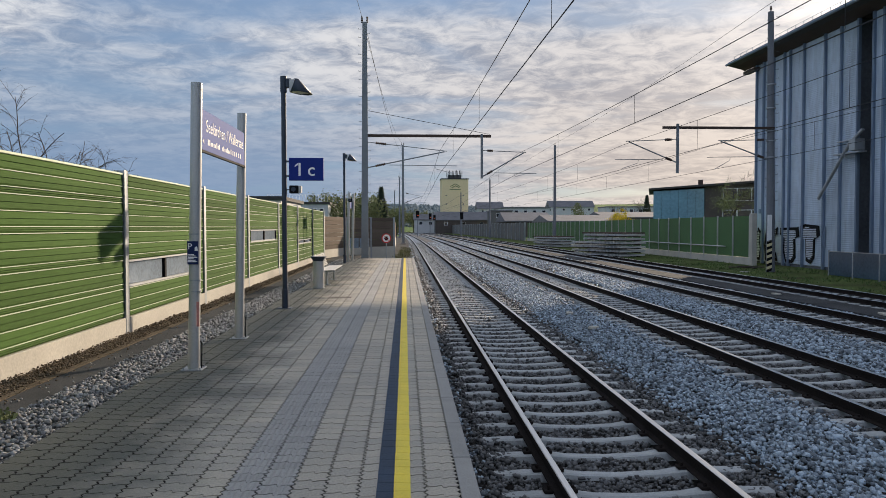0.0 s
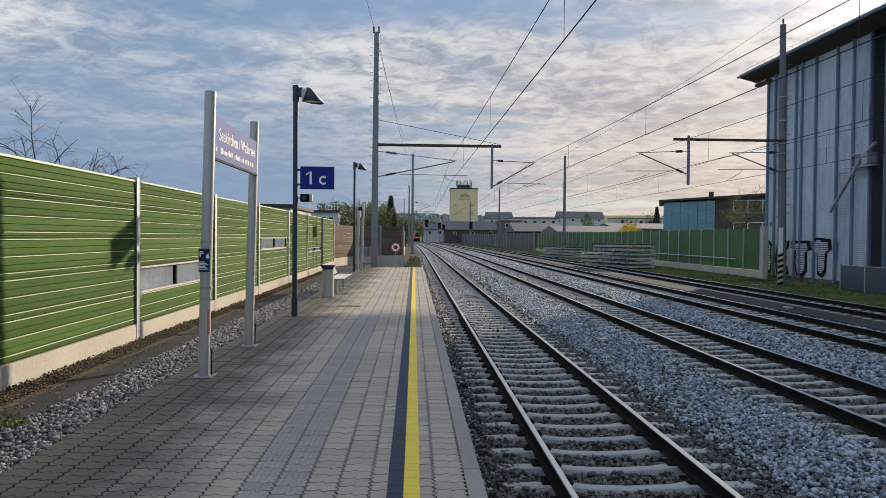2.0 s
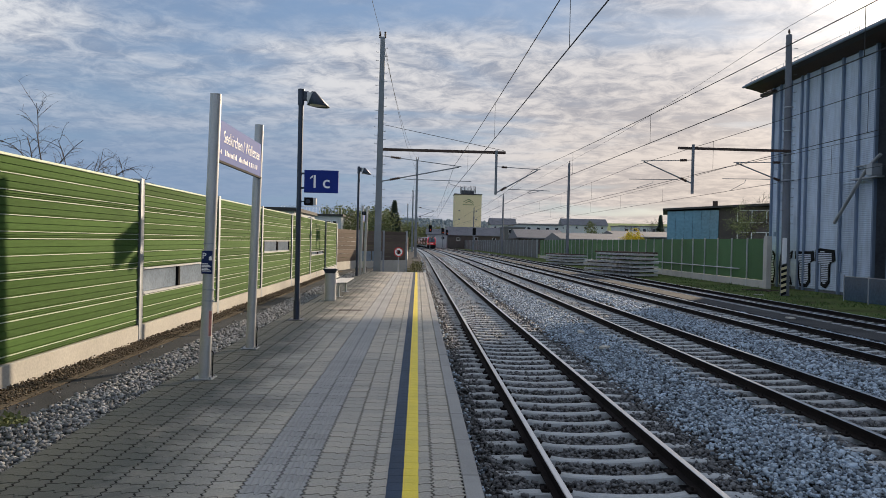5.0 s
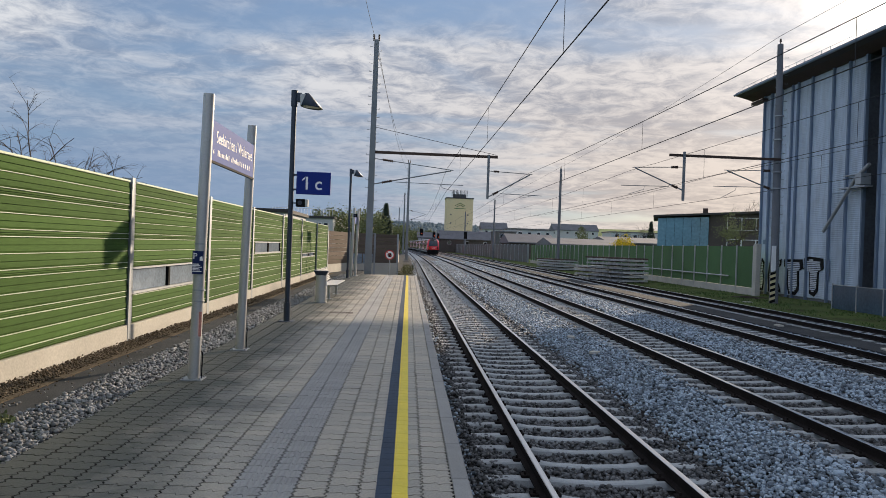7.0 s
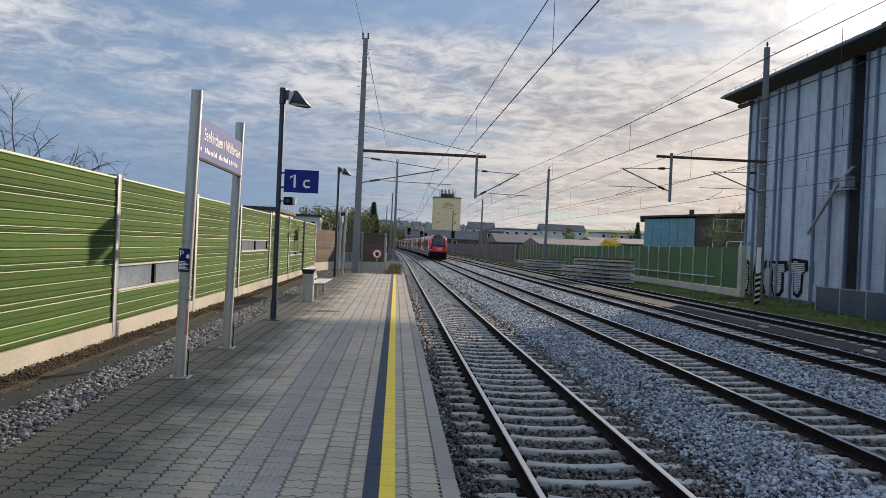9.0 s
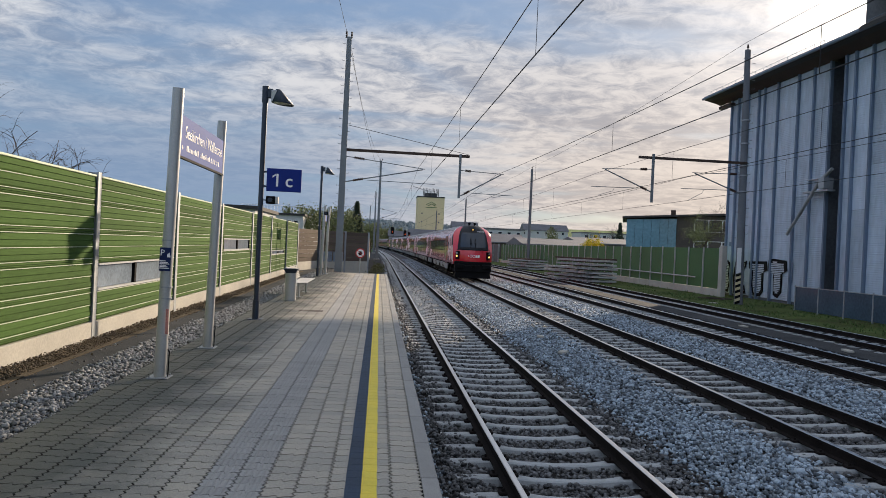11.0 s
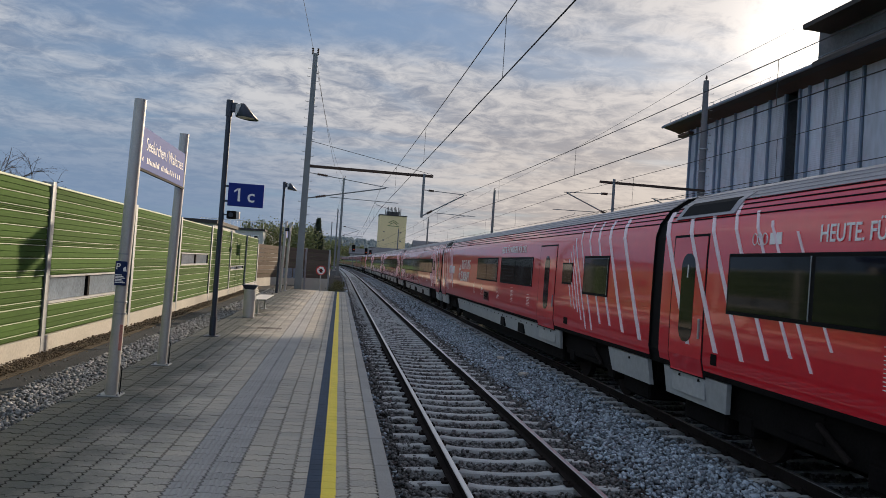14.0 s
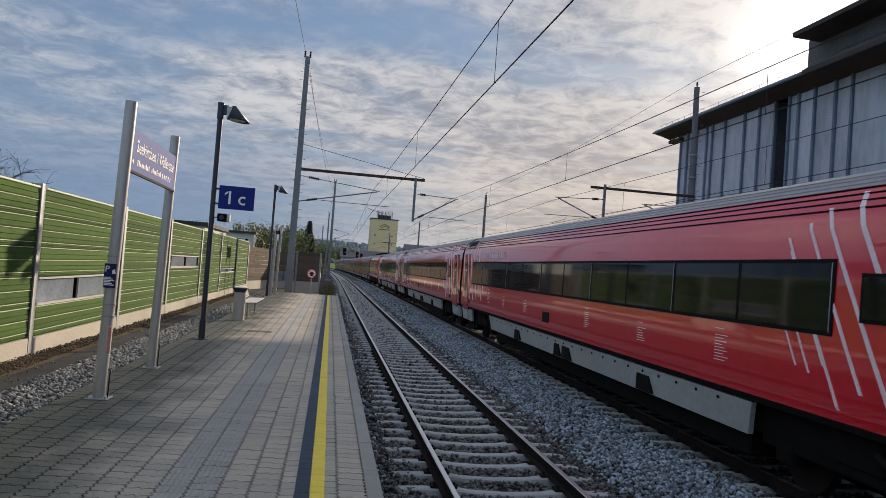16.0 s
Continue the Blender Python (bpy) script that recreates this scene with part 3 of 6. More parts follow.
def pave():
    plain_v, plain_f = paver_geometry()
    rib_v, rib_f = paver_geometry(True)
    meshes = []
    for v, f, mat in ((plain_v, plain_f, PAVER), (rib_v, rib_f, TACTILE)):
        me = bpy.data.meshes.new("paving_stone")
        me.from_pydata(v, [], f)
        me.materials.append(mat)
        meshes.append(me)
    rest = {0: ([], []), 1: ([], [])}
    singles = 0
    columns = int((EDGE - 0.137 - LEFT) / PW)
    x_first = EDGE - 0.137 - columns * PW
    for c in range(-1, columns):
        x = x_first + c * PW
        rib = 1 if -1.30 < x < -0.83 else 0
        y = -11.9 + (PL / 2 if c % 2 else 0)
        while y < FAR_END - PL:
            if x > LEFT - 0.2:
                dz = random.uniform(-0.001, 0.0015)
                if 3.9 < y < 10.8 and -1.31 < x and singles < 300:
                    share("paving_stone", meshes[rib], PLATFORM, pose(x, y, dz, random.uniform(-0.3, 0.3), random.uniform(-0.3, 0.3), random.uniform(-0.4, 0.4)))
                    singles += 1
                else:
                    V, F = rest[rib]
                    b = len(V)
                    V += [(vx + x, vy + y, vz + dz) for vx, vy, vz in (rib_v if rib else plain_v)]
                    F += [tuple(b + i for i in f) for f in (rib_f if rib else plain_f)]
            y += PL
    for rib, (V, F) in rest.items():
        me = bpy.data.meshes.new("paving")
        me.from_pydata(V, [], F)
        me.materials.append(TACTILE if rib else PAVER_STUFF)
        ob = new("paving", me)
        ob.parent = PLATFORM
        tagged(ob, "ribbed pale guiding stones" if rib else "grey interlocking paving stones", kind="stuff")


pave()


def painted_line(name, mat, x0, x1, label):
    """Thin paint that follows the paving, cut at its joints."""
    bm = bmesh.new()
    y = -11.9
    while y < FAR_END - 0.12:
        box(bm, x0 + random.uniform(-0.002, 0.002), x1 + random.uniform(-0.002, 0.002), y, y + PL - 0.003, 0.0, 0.0055)
        y += PL
    part(name, bm, mat, PLATFORM, label)


painted_line("safety_line", YELLOW, -0.058, 0.056, "worn yellow safety line")
painted_line("contrast_line", DARKBAND, -0.178, -0.062, "dark blue-grey band beside the yellow line")
bm = bmesh.new()
box(bm, -1.95, -1.35, 18.5, 18.62, -0.01, 0.004)
box(bm, -1.95, -1.35, 18.72, 18.84, -0.01, 0.004)
part("drain_grating", bm, RUST, PLATFORM, "dark rusty drain grating in the paving")

# ---- walls ----
WALL_X = -4.93
BAYS = [-7.9, -2.65, 2.6, 7.85, 13.07, 18.1, 23.11, 28.57, 33.6, 39.07, 44.43]
PANES = {4: (0.735, 1.215, 13.17, 17.25), 6: (1.315, 1.715, 23.5, 28.1), 8: (1.012, 1.215, 34.0, 38.4), 1: (0.735, 1.215, -2, 2)}


def green_wall():
    w = thing("noise_barrier", "green boarded noise barrier on a pale concrete plinth", "noise barrier", kind="structure")
    courses = (0.090, 0.200, 0.211)     # heights of the boards in one 0.5 m panel
    cache = {}

    def board(length, h):
        key = (round(length, 2), round(h, 3))
        if key not in cache:
            bm = bmesh.new()
            out = ((-0.05, 0.004), (0.030, 0.004), (0.050, 0.030), (0.046, h * 0.5 - 0.007), (0.026, h * 0.5), (0.044, h * 0.5 + 0.005), (0.036, h - 0.012), (0.020, h - 0.004), (-0.05, h - 0.004))
            prism(bm, out, "y", 0.0, length)
            cache[key] = mesh_of("board", bm, GREENBOARD)
        return cache[key]

    for i, (a, b) in enumerate(zip(BAYS, BAYS[1:])):
        bm = bmesh.new()
        box(bm, WALL_X - 0.06, WALL_X + 0.075, a + 0.005, b - 0.005, -0.45, 0.205 + random.uniform(-0.01, 0.01), 0.006)
        part("plinth", bm, PLINTH, w, "pale cream concrete plinth")
        bm = bmesh.new()
        box(bm, WALL_X - 0.08, WALL_X - 0.045, a + 0.09, b - 0.09, 0.2, 2.70)
        part("backing", bm, DARKGREEN, w)
        z = 0.215
        pane = PANES.get(i)
        k = 0
        while z < 2.66:
            h = min(courses[k % 3], 2.72 - z)
            spans = [(a + 0.085, b - 0.085)]
            if pane and z + h > pane[0] and z < pane[1]:
                spans = [s for s in ((a + 0.085, pane[2]), (pane[3], b - 0.085)) if s[1] - s[0] > 0.15]
            for s0, s1 in spans:
                share("board", board(s1 - s0, h), w, pose(WALL_X + random.uniform(-0.004, 0.004), s0, z))
                # thin pale bar in place of light caught on the board's upper lip
                bm = bmesh.new()
                box(bm, WALL_X + 0.02, WALL_X + 0.053, s0, s1, z + h - 0.005, z + h + (0.006 if k % 3 == 2 else 0.004))
                part("joint_strip", bm, STRIP, w)
            z += h
            k += 1
        bm = bmesh.new()
        box(bm, WALL_X - 0.09, WALL_X + 0.06, a + 0.08, b - 0.08, 2.705, 2.74, 0.006)
        part("coping", bm, STRIP, w, "pale coping strip")
        if pane:
            z0, z1, s0, s1 = pane
            mid = (s0 + s1) / 2
            for p, q in ((s0, mid - 0.05), (mid + 0.05, s1)):
                bm = bmesh.new()
                box(bm, WALL_X - 0.01, WALL_X + 0.012, p + 0.05, q - 0.05, z0 + 0.05, z1 - 0.04)
                part("pane", bm, PALEGLASS, w, "grey see-through strip pane")
            bm = bmesh.new()
            for c in ((s0, s1, z0, z0 + 0.045), (s0, s1, z1 - 0.035, z1)):
                box(bm, WALL_X - 0.02, WALL_X + 0.058, c[0], c[1], c[2], c[3])
            part("pane_frame", bm, STEEL, w)
            bm = bmesh.new()
            for c in (s0, mid - 0.05, s1 - 0.05):
                box(bm, WALL_X - 0.02, WALL_X + 0.054, c, c + (0.1 if c == mid - 0.05 else 0.05), z0 + 0.046, z1 - 0.036)
            part("pane_frame", bm, BLACK, w, "dark pane edge")
    for y in BAYS:
        bm = bmesh.new()
        for x0, x1, h in ((0.062, 0.082, 0.08), (-0.10, -0.08, 0.08), (-0.08, 0.062, 0.008)):
            box(bm, WALL_X + x0, WALL_X + x1, y - h, y + h, -0.45, 2.79)
        part("wall_post", bm, STEEL, w, "galvanised steel upright")


green_wall()


def brown_wall():
    """Brown boarded barrier that closes in on the track past the platform's end."""
    w = thing("noise_barrier", "brown weathered boarded noise barrier on a concrete plinth", "noise barrier", kind="structure")
    pts = [(-4.93, 44.5), (-4.0, 49.6), (-2.4, 51.6), (-0.78, 52.6), (-0.95, 62), (-1.2, 80), (-1.4, 110)]
    for (x0, y0), (x1, y1) in zip(pts, pts[1:]):
        length = math.hypot(x1 - x0, y1 - y0)
        turn = math.degrees(math.atan2(y1 - y0, x1 - x0))
        at = pose(x0, y0, 0, 0, 0, turn)
        bm = bmesh.new()
        box(bm, 0.02, length - 0.02, -0.06, 0.06, -0.75, 0.42)
        part("plinth", bm, PLINTH, w, "pale concrete plinth", at=at)
        n = 8
        h = (2.46 - 0.42) / n
        for k in range(n):
            bm = bmesh.new()
            d = random.uniform(-0.008, 0.008)
            box(bm, 0.08, length - 0.08, -0.05 + d, 0.05 + d, 0.42 + k * h, 0.42 + (k + 1) * h - 0.012, 0.008)
            part("board", bm, TIMBERCRETE, w, at=at)
        bm = bmesh.new()
        box(bm, -0.07, 0.07, -0.085, 0.085, -0.75, 2.50)
        part("wall_post", bm, STEEL, w, at=at)
        if y0 == 49.6:
            for k in range(2):
                bm = bmesh.new()
                box(bm, 0.25 + k * 1.1, 1.25 + k * 1.1, -0.075, -0.04, 0.36, 1.05, 0.01)
                part("pane", bm, PALEGLASS, w, "grey pane low in the barrier", at=at)


brown_wall()


def right_wall():
    w = thing("noise_barrier", "dark green panel noise barrier with pale posts behind the siding", "noise barrier", kind="structure")
    y = 46.6
    step = 2.45
    while y < 131:
        s = bend(y)
        bm = bmesh.new()
        box(bm, 22.57 + s, 22.66 + s, y + 0.05, y + step - 0.05, -0.22, 2.50)
        part("panel", bm, DARKGREEN, w)
        bm = bmesh.new()
        box(bm, 22.50 + s, 22.72 + s, y + 0.01, y + step - 0.01, -0.75, -0.24)
        part("plinth", bm, PLINTH, w)
        bm = bmesh.new()
        box(bm, 22.48 + s, 22.56 + s, y - 0.045, y + 0.045, -0.75, 2.56)
        part("wall_post", bm, POST, w, "thin pale upright")
        y += step
    bm = bmesh.new()
    tube(bm, [(22.40, 50, 0.42), (22.40, 82, 0.42)], 0.05, 6)
    part("pipe", bm, POST, w, "pale grey pipe along the barrier")
    bm = bmesh.new()
    box(bm, 22.42, 22.75, 46.05, 46.45, -0.75, 2.66, 0.02)
    part("end_pillar", bm, PLINTH, w, "pale concrete end pillar")
    g = thing("noise_barrier", "weathered grey noise barrier along the far tracks", "noise barrier", kind="structure")
    while y < 420:
        s0, s1 = bend(y), bend(y + 5)
        bm = bmesh.new()
        prism(bm, ((22.0 + s0, y + 0.06), (22.2 + s0, y + 0.06), (22.2 + s1, y + 4.94), (22.0 + s1, y + 4.94)), "z", -0.8, 2.55)
        part("panel", bm, GREYWALL, g)
        bm = bmesh.new()
        box(bm, 21.93 + s0, 22.25 + s0, y - 0.08, y + 0.08, -0.8, 2.62)
        part("wall_post", bm, STEEL, g)
        y += 5


right_wall()


# ---- platform furniture ----
def name_sign(x0, y0, x1, y1, h0, h1, panel_z, lettered):
    s = thing("station_sign", "station name board between two pale aluminium posts", "sign", "station name signs")
    for x, y, h in ((x0, y0, h0), (x1, y1, h1)):
        bm = bmesh.new()
        tube(bm, [(x - 0.03, y, 0), (x + 0.045, y, h)], 0.071, 20)
        p = part("post", bm, POST, s, smooth=True)
        bm = bmesh.new()
        box(bm, x - 0.16, x + 0.10, y - 0.13, y + 0.13, 0.001, 0.014, 0.004)
        for a, b in ((-0.13, -0.1), (0.07, -0.1), (0.07, 0.1), (-0.13, 0.1)):
            tube(bm, [(x + a, y + b, 0.012), (x + a, y + b, 0.035)], 0.012, 6)
        part("base_plate", bm, STEEL, p, "bolted steel foot plate")
        bm = bmesh.new()
        tube(bm, [(x + 0.075, y - 0.03, 0.02), (x + 0.082, y - 0.03, 0.34), (x + 0.06, y - 0.03, 0.36)], 0.008, 6)
        part("earthing_cable", bm, BLACK, p, "black earthing cable")
    z0, z1 = panel_z
    bm = bmesh.new()
    box(bm, x0 + 0.062, x0 + 0.078, y0 + 0.02, y1 - 0.02, z0, z1, 0.004)
    panel = part("panel", bm, NAVY, s, "blue-violet name panel")
    bm = bmesh.new()
    box(bm, x0 + 0.052, x0 + 0.088, y0 + 0.02, y1 - 0.02, z0 - 0.03, z0 - 0.002)
    part("panel_rail", bm, BLACK, panel)
    face = Matrix(((0, 0, 1, 0), (1, 0, 0, 0), (0, 1, 0, 0), (0, 0, 0, 1)))
    if lettered:
        lettering("Seekirchen / Wallersee", 0.16, pose(x0 + 0.0795, y0 + 0.28, z0 + 0.25) @ face, panel, LETTER, narrow=1.0)
        bm = bmesh.new()
        for a, b in ((0.36, 0.98), (1.1, 1.62)):
            c = a
            while c < b:
                box(bm, x0 + 0.0785, x0 + 0.0805, y0 + c, y0 + c + 0.04, z0 + 0.085, z0 + 0.135 + (0.025 if random.random() < 0.3 else 0))
                c += 0.072
        for c in (1.72, 1.84, 1.96, 2.1, 2.22):
            box(bm, x0 + 0.0785, x0 + 0.0805, y0 + c, y0 + c + 0.045, z0 + 0.08, z0 + 0.15)
        prism(bm, ((y0 + 0.12, z0 + 0.115), (y0 + 0.18, z0 + 0.15), (y0 + 0.18, z0 + 0.08)), "x", x0 + 0.0785, x0 + 0.0805)
        tagged(part("small_writing", bm, LETTER, panel), "line of small pale writing and symbols", kind="stuff")
    return s


sign = name_sign(-2.62, 9.33, -2.63, 11.91, 3.60, 3.62, (2.78, 3.30), True)
bm = bmesh.new()
box(bm, -2.692, -2.556, 9.245, 9.258, 1.33, 1.62, 0.003)
plate = part("parking_plate", bm, PLATEBLUE, sign, "small blue parking plate on the post")
lettering("P", 0.075, pose(-2.685, 9.2435, 1.52) @ pose(0, 0, 0, 90), plate, LETTER)
bm = bmesh.new()
for i in range(6):
    box(bm, -2.685, -2.57 - 0.02 * (i % 3), 9.2425, 9.2445, 1.36 + i * 0.018, 1.37 + i * 0.018)
prism(bm, ((-2.60, 1.50), (-2.56, 1.50), (-2.57, 1.56), (-2.60, 1.54)), "y", 9.2425, 9.2445)
tagged(part("small_writing", bm, LETTER, plate), "lines of small pale writing", kind="stuff")
for z in (1.12, 0.98, 1.70):
    bm = bmesh.new()
    tube(bm, [(-2.62, 9.33, z), (-2.62, 9.33, z + 0.018)], 0.076, 16)
    part("clamp_band", bm, STEEL, sign, "steel clamp band")
bm = bmesh.new()
box(bm, -2.590, -2.556, 9.262, 9.266, 0.55, 0.86)
part("sticker", bm, material("faded_sticker", (0.55, 0.24, 0.20), 0.6, var=0.4, fine=50), sign, "torn faded red sticker on the post")
far = name_sign(-2.93, 38.3, -2.80, 39.7, 3.6, 3.6, (2.8, 3.3), False)
tagged(far, "station name board on two posts near the platform's end")


def platform_lamp(x, y, h, label):
    s = thing("platform_lamp", label, "lamp", "platform lamps", at=pose(x, y, 0))
    bm = bmesh.new()
    tube(bm, [(0, 0, 0), (0, 0, 0.42)], 0.072, 16)
    tube(bm, [(0, 0, 0.40), (0, 0, h - 0.12)], 0.056, 16)
    pole = part("pole", bm, ANTHRACITE, s, "slim dark blue-black steel pole", smooth=True)
    bm = bmesh.new()
    box(bm, -0.16, 0.16, -0.16, 0.16, 0.001, 0.015, 0.004)
    part("base_plate", bm, ANTHRACITE, pole)
    bm = bmesh.new()
    tube(bm, [(0, 0, h - 0.35), (0, 0, h)], 0.072, 16)
    box(bm, 0.05, 0.17, -0.05, 0.05, h - 0.25, h - 0.05, 0.01)
    head = part("bracket", bm, ANTHRACITE, s)
    # hood: a cone cut aslant, open below
    bm = bmesh.new()
    n = 24
    cx, zb = 0.39, h - 0.36
    low = [bm.verts.new((cx + 0.24 * math.cos(k * math.tau / n), 0.24 * math.sin(k * math.tau / n), zb - 0.02 * math.cos(k * math.tau / n))) for k in range(n)]
    top = [bm.verts.new((0.27 + 0.05 * math.cos(k * math.tau / n), 0.05 * math.sin(k * math.tau / n), h - 0.05)) for k in range(n)]
    for k in range(n):
        bm.faces.new((low[k], low[(k + 1) % n], top[(k + 1) % n], top[k]))
    bm.faces.new(top)
    hood = part("hood", bm, ANTHRACITE, s, "slanted dark conical lamp hood", smooth=True)
    mod = hood.modifiers.new("thickness", "SOLIDIFY")
    mod.thickness = 0.012
    bm = bmesh.new()
    tube(bm, [(cx, 0, zb + 0.015), (cx, 0, zb + 0.035)], 0.205, 20)
    part("diffuser", bm, material("lamp_diffuser", (0.6, 0.6, 0.58), 0.4, var=0.1, bump=0), hood, "pale diffuser under the hood")
    bm = bmesh.new()
    prism(bm, ((0.14, h - 0.08), (0.26, h - 0.08), (0.16, h - 0.34), (0.14, h - 0.34)), "y", -0.09, 0.09)
    part("reflector", bm, POST, hood, "pale metal reflector plate")
    return s


lamp = platform_lamp(-2.63, 16.26, 5.10, "tall dark platform lamp carrying the platform number sign")
bm = bmesh.new()
box(bm, 0.11, 0.86, -0.03, 0.03, 2.82, 3.32, 0.006)
plate = part("number_sign", bm, BLUE, lamp, "blue platform section sign with white characters")
lettering("1", 0.28, pose(0.24, -0.0315, 2.93) @ pose(0, 0, 0, 90), plate, LETTER, bold=0.004)
bm = bmesh.new()
prism(bm, ((0.305, 3.208), (0.305, 3.165), (0.235, 3.115), (0.235, 3.152)), "y", -0.033, -0.030)
part("lettering_flag", bm, LETTER, plate)
lettering("c", 0.275, pose(0.51, -0.0315, 2.93) @ pose(0, 0, 0, 90), plate, LETTER, bold=0.004)
for z in (2.90, 3.22):
    bm = bmesh.new()
    box(bm, 0.05, 0.115, -0.02, 0.02, z, z + 0.04)
    part("sign_bracket", bm, ANTHRACITE, plate, "dark sign bracket")


def loudspeaker(parent, x, y, z):
    bm = bmesh.new()
    box(bm, x, x + 0.20, y - 0.09, y + 0.11, z, z + 0.17, 0.015)
    sp = part("loudspeaker", bm, BLACK, parent, "small black box loudspeaker")
    bm = bmesh.new()
    box(bm, x + 0.2, x + 0.26, y - 0.085, y + 0.1, z + 0.005, z + 0.165, 0.008)
    part("grille", bm, POST, sp, "pale grille")
    bm = bmesh.new()
    tube(bm, [(x + 0.09, y - 0.09, z + 0.085), (x + 0.09, y - 0.10, z + 0.085)], 0.05, 12)
    part("cone", bm, ANTHRACITE, sp)


loudspeaker(lamp, 0.12, 0.0, 2.54)
bm = bmesh.new()
tube(bm, [(0.04, 0, 2.62), (0.14, 0, 2.62)], 0.015, 6)
part("bracket", bm, ANTHRACITE, lamp)
lamp2 = platform_lamp(-2.98, 36.5, 5.45, "tall dark platform lamp near the platform's end")
loudspeaker(lamp2, 0.2, 0.0, 3.05)


def litter_bin(x, y):
    s = thing("litter_bin", "slim stainless steel litter bin with a flared dark top", "bin", at=pose(x, y, 0))
    bm = bmesh.new()
    tube(bm, [(0, 0, 0.02), (0, 0, 0.80)], 0.165, 24)
    part("body", bm, POST, s, "brushed steel round body", smooth=True)
    bm = bmesh.new()
    low = [bm.verts.new((x * 0.13, y * 0.13, 0.80)) for x, y in ((-1, -1), (1, -1), (1, 1), (-1, 1))]
    high = [bm.verts.new((x * 0.215, y * 0.20, 0.93)) for x, y in ((-1, -1), (1, -1), (1, 1), (-1, 1))]
    for i in range(4):
        bm.faces.new((low[i], low[(i + 1) % 4], high[(i + 1) % 4], high[i]))
    bm.faces.new(low[::-1]), bm.faces.new(high)
    part("lid", bm, ANTHRACITE, s, "dark flared funnel lid")
    bm = bmesh.new()
    tube(bm, [(0, 0, 0.001), (0, 0, 0.022)], 0.18, 24)
    part("foot", bm, STEEL, s)
    bm = bmesh.new()
    box(bm, 0.13, 0.172, -0.06, 0.03, 0.50, 0.63)
    part("sticker", bm, WHITE, s, "white sticker")


litter_bin(-2.52, 21.6)


def bench(x, y, label):
    """Metal mesh bench facing the track, its back to the wall."""
    s = thing("bench", label, "bench", "platform benches", at=pose(x, y, 0))
    for k in range(9):
        bm = bmesh.new()
        box(bm, -0.02 + k * 0.055, 0.02 + k * 0.055, 0, 3.0, 0.44 + 0.002 * k, 0.462 + 0.002 * k, 0.004)
        part("seat_slat", bm, POST, s)
    for k in range(8):
        bm = bmesh.new()
        a = -0.07 - k * 0.018
        box(bm, a - 0.012, a + 0.012, 0, 3.0, 0.50 + k * 0.052, 0.54 + k * 0.052, 0.004)
        part("back_slat", bm, POST, s)
    for yy in (0.35, 2.6):
        bm = bmesh.new()
        tube(bm, [(0.2, yy, 0), (0.2, yy, 0.43)], 0.035, 8)
        box(bm, -0.06, 0.46, yy - 0.025, yy + 0.025, 0.40, 0.438)
        box(bm, 0.08, 0.32, yy - 0.08, yy + 0.08, 0.001, 0.014)
        prism(bm, ((-0.08, 0.42), (-0.04, 0.42), (-0.19, 0.92), (-0.22, 0.92)), "y", yy - 0.02, yy + 0.02)
        part("leg", bm, STEEL, s)


bench(-2.62, 22.6, "pale metal slatted bench beside the litter bin")


def round_sign(x, y, z):
    s = thing("prohibition_sign", "round red-rimmed no-entry-for-walkers sign on a post", "sign", at=pose(x, y, 0))
    bm = bmesh.new()
    tube(bm, [(0, 0, 0), (0, 0, z)], 0.03, 8)
    part("post", bm, STEEL, s)
    for r, yy, m, lab in ((0.27, -0.035, RED, "red rim"), (0.215, -0.042, WHITE, "white disc")):
        bm = bmesh.new()
        tube(bm, [(0, yy, z), (0, yy + 0.02, z)], r, 24)
        part("disc", bm, m, s, lab)
    bm = bmesh.new()
    box(bm, -0.07, 0.07, -0.048, -0.043, z - 0.12, z + 0.10, 0.0)
    box(bm, -0.12, 0.12, -0.047, -0.044, z - 0.04, z + 0.03)
    part("symbol", bm, BLACK, s, "black symbol")
    bm = bmesh.new()
    prism(bm, ((-0.165, z + 0.14), (-0.145, z + 0.16), (0.165, z - 0.14), (0.145, z - 0.16)), "y", -0.053, -0.049)
    part("bar", bm, RED, s, "red slanted bar")


round_sign(-1.03, 41.2, 1.17)


# ---- overhead line ----
WIRE_Z = 4.93


def rungs(parent, x, y, z0, z1, r):
    meshes = []
    for s in (-1, 1):
        bm = bmesh.new()
        tube(bm, [(s * r, 0, 0), (s * (r + 0.17), 0, 0.0), (s * (r + 0.17), 0, 0.05)], 0.012, 5)
        meshes.append(mesh_of("step_iron", bm, MASTPAINT))
    z, k = z0, 0
    while z < z1:
        share("step_iron", meshes[k % 2], parent, pose(x, y, z))
        z += 0.24
        k += 1


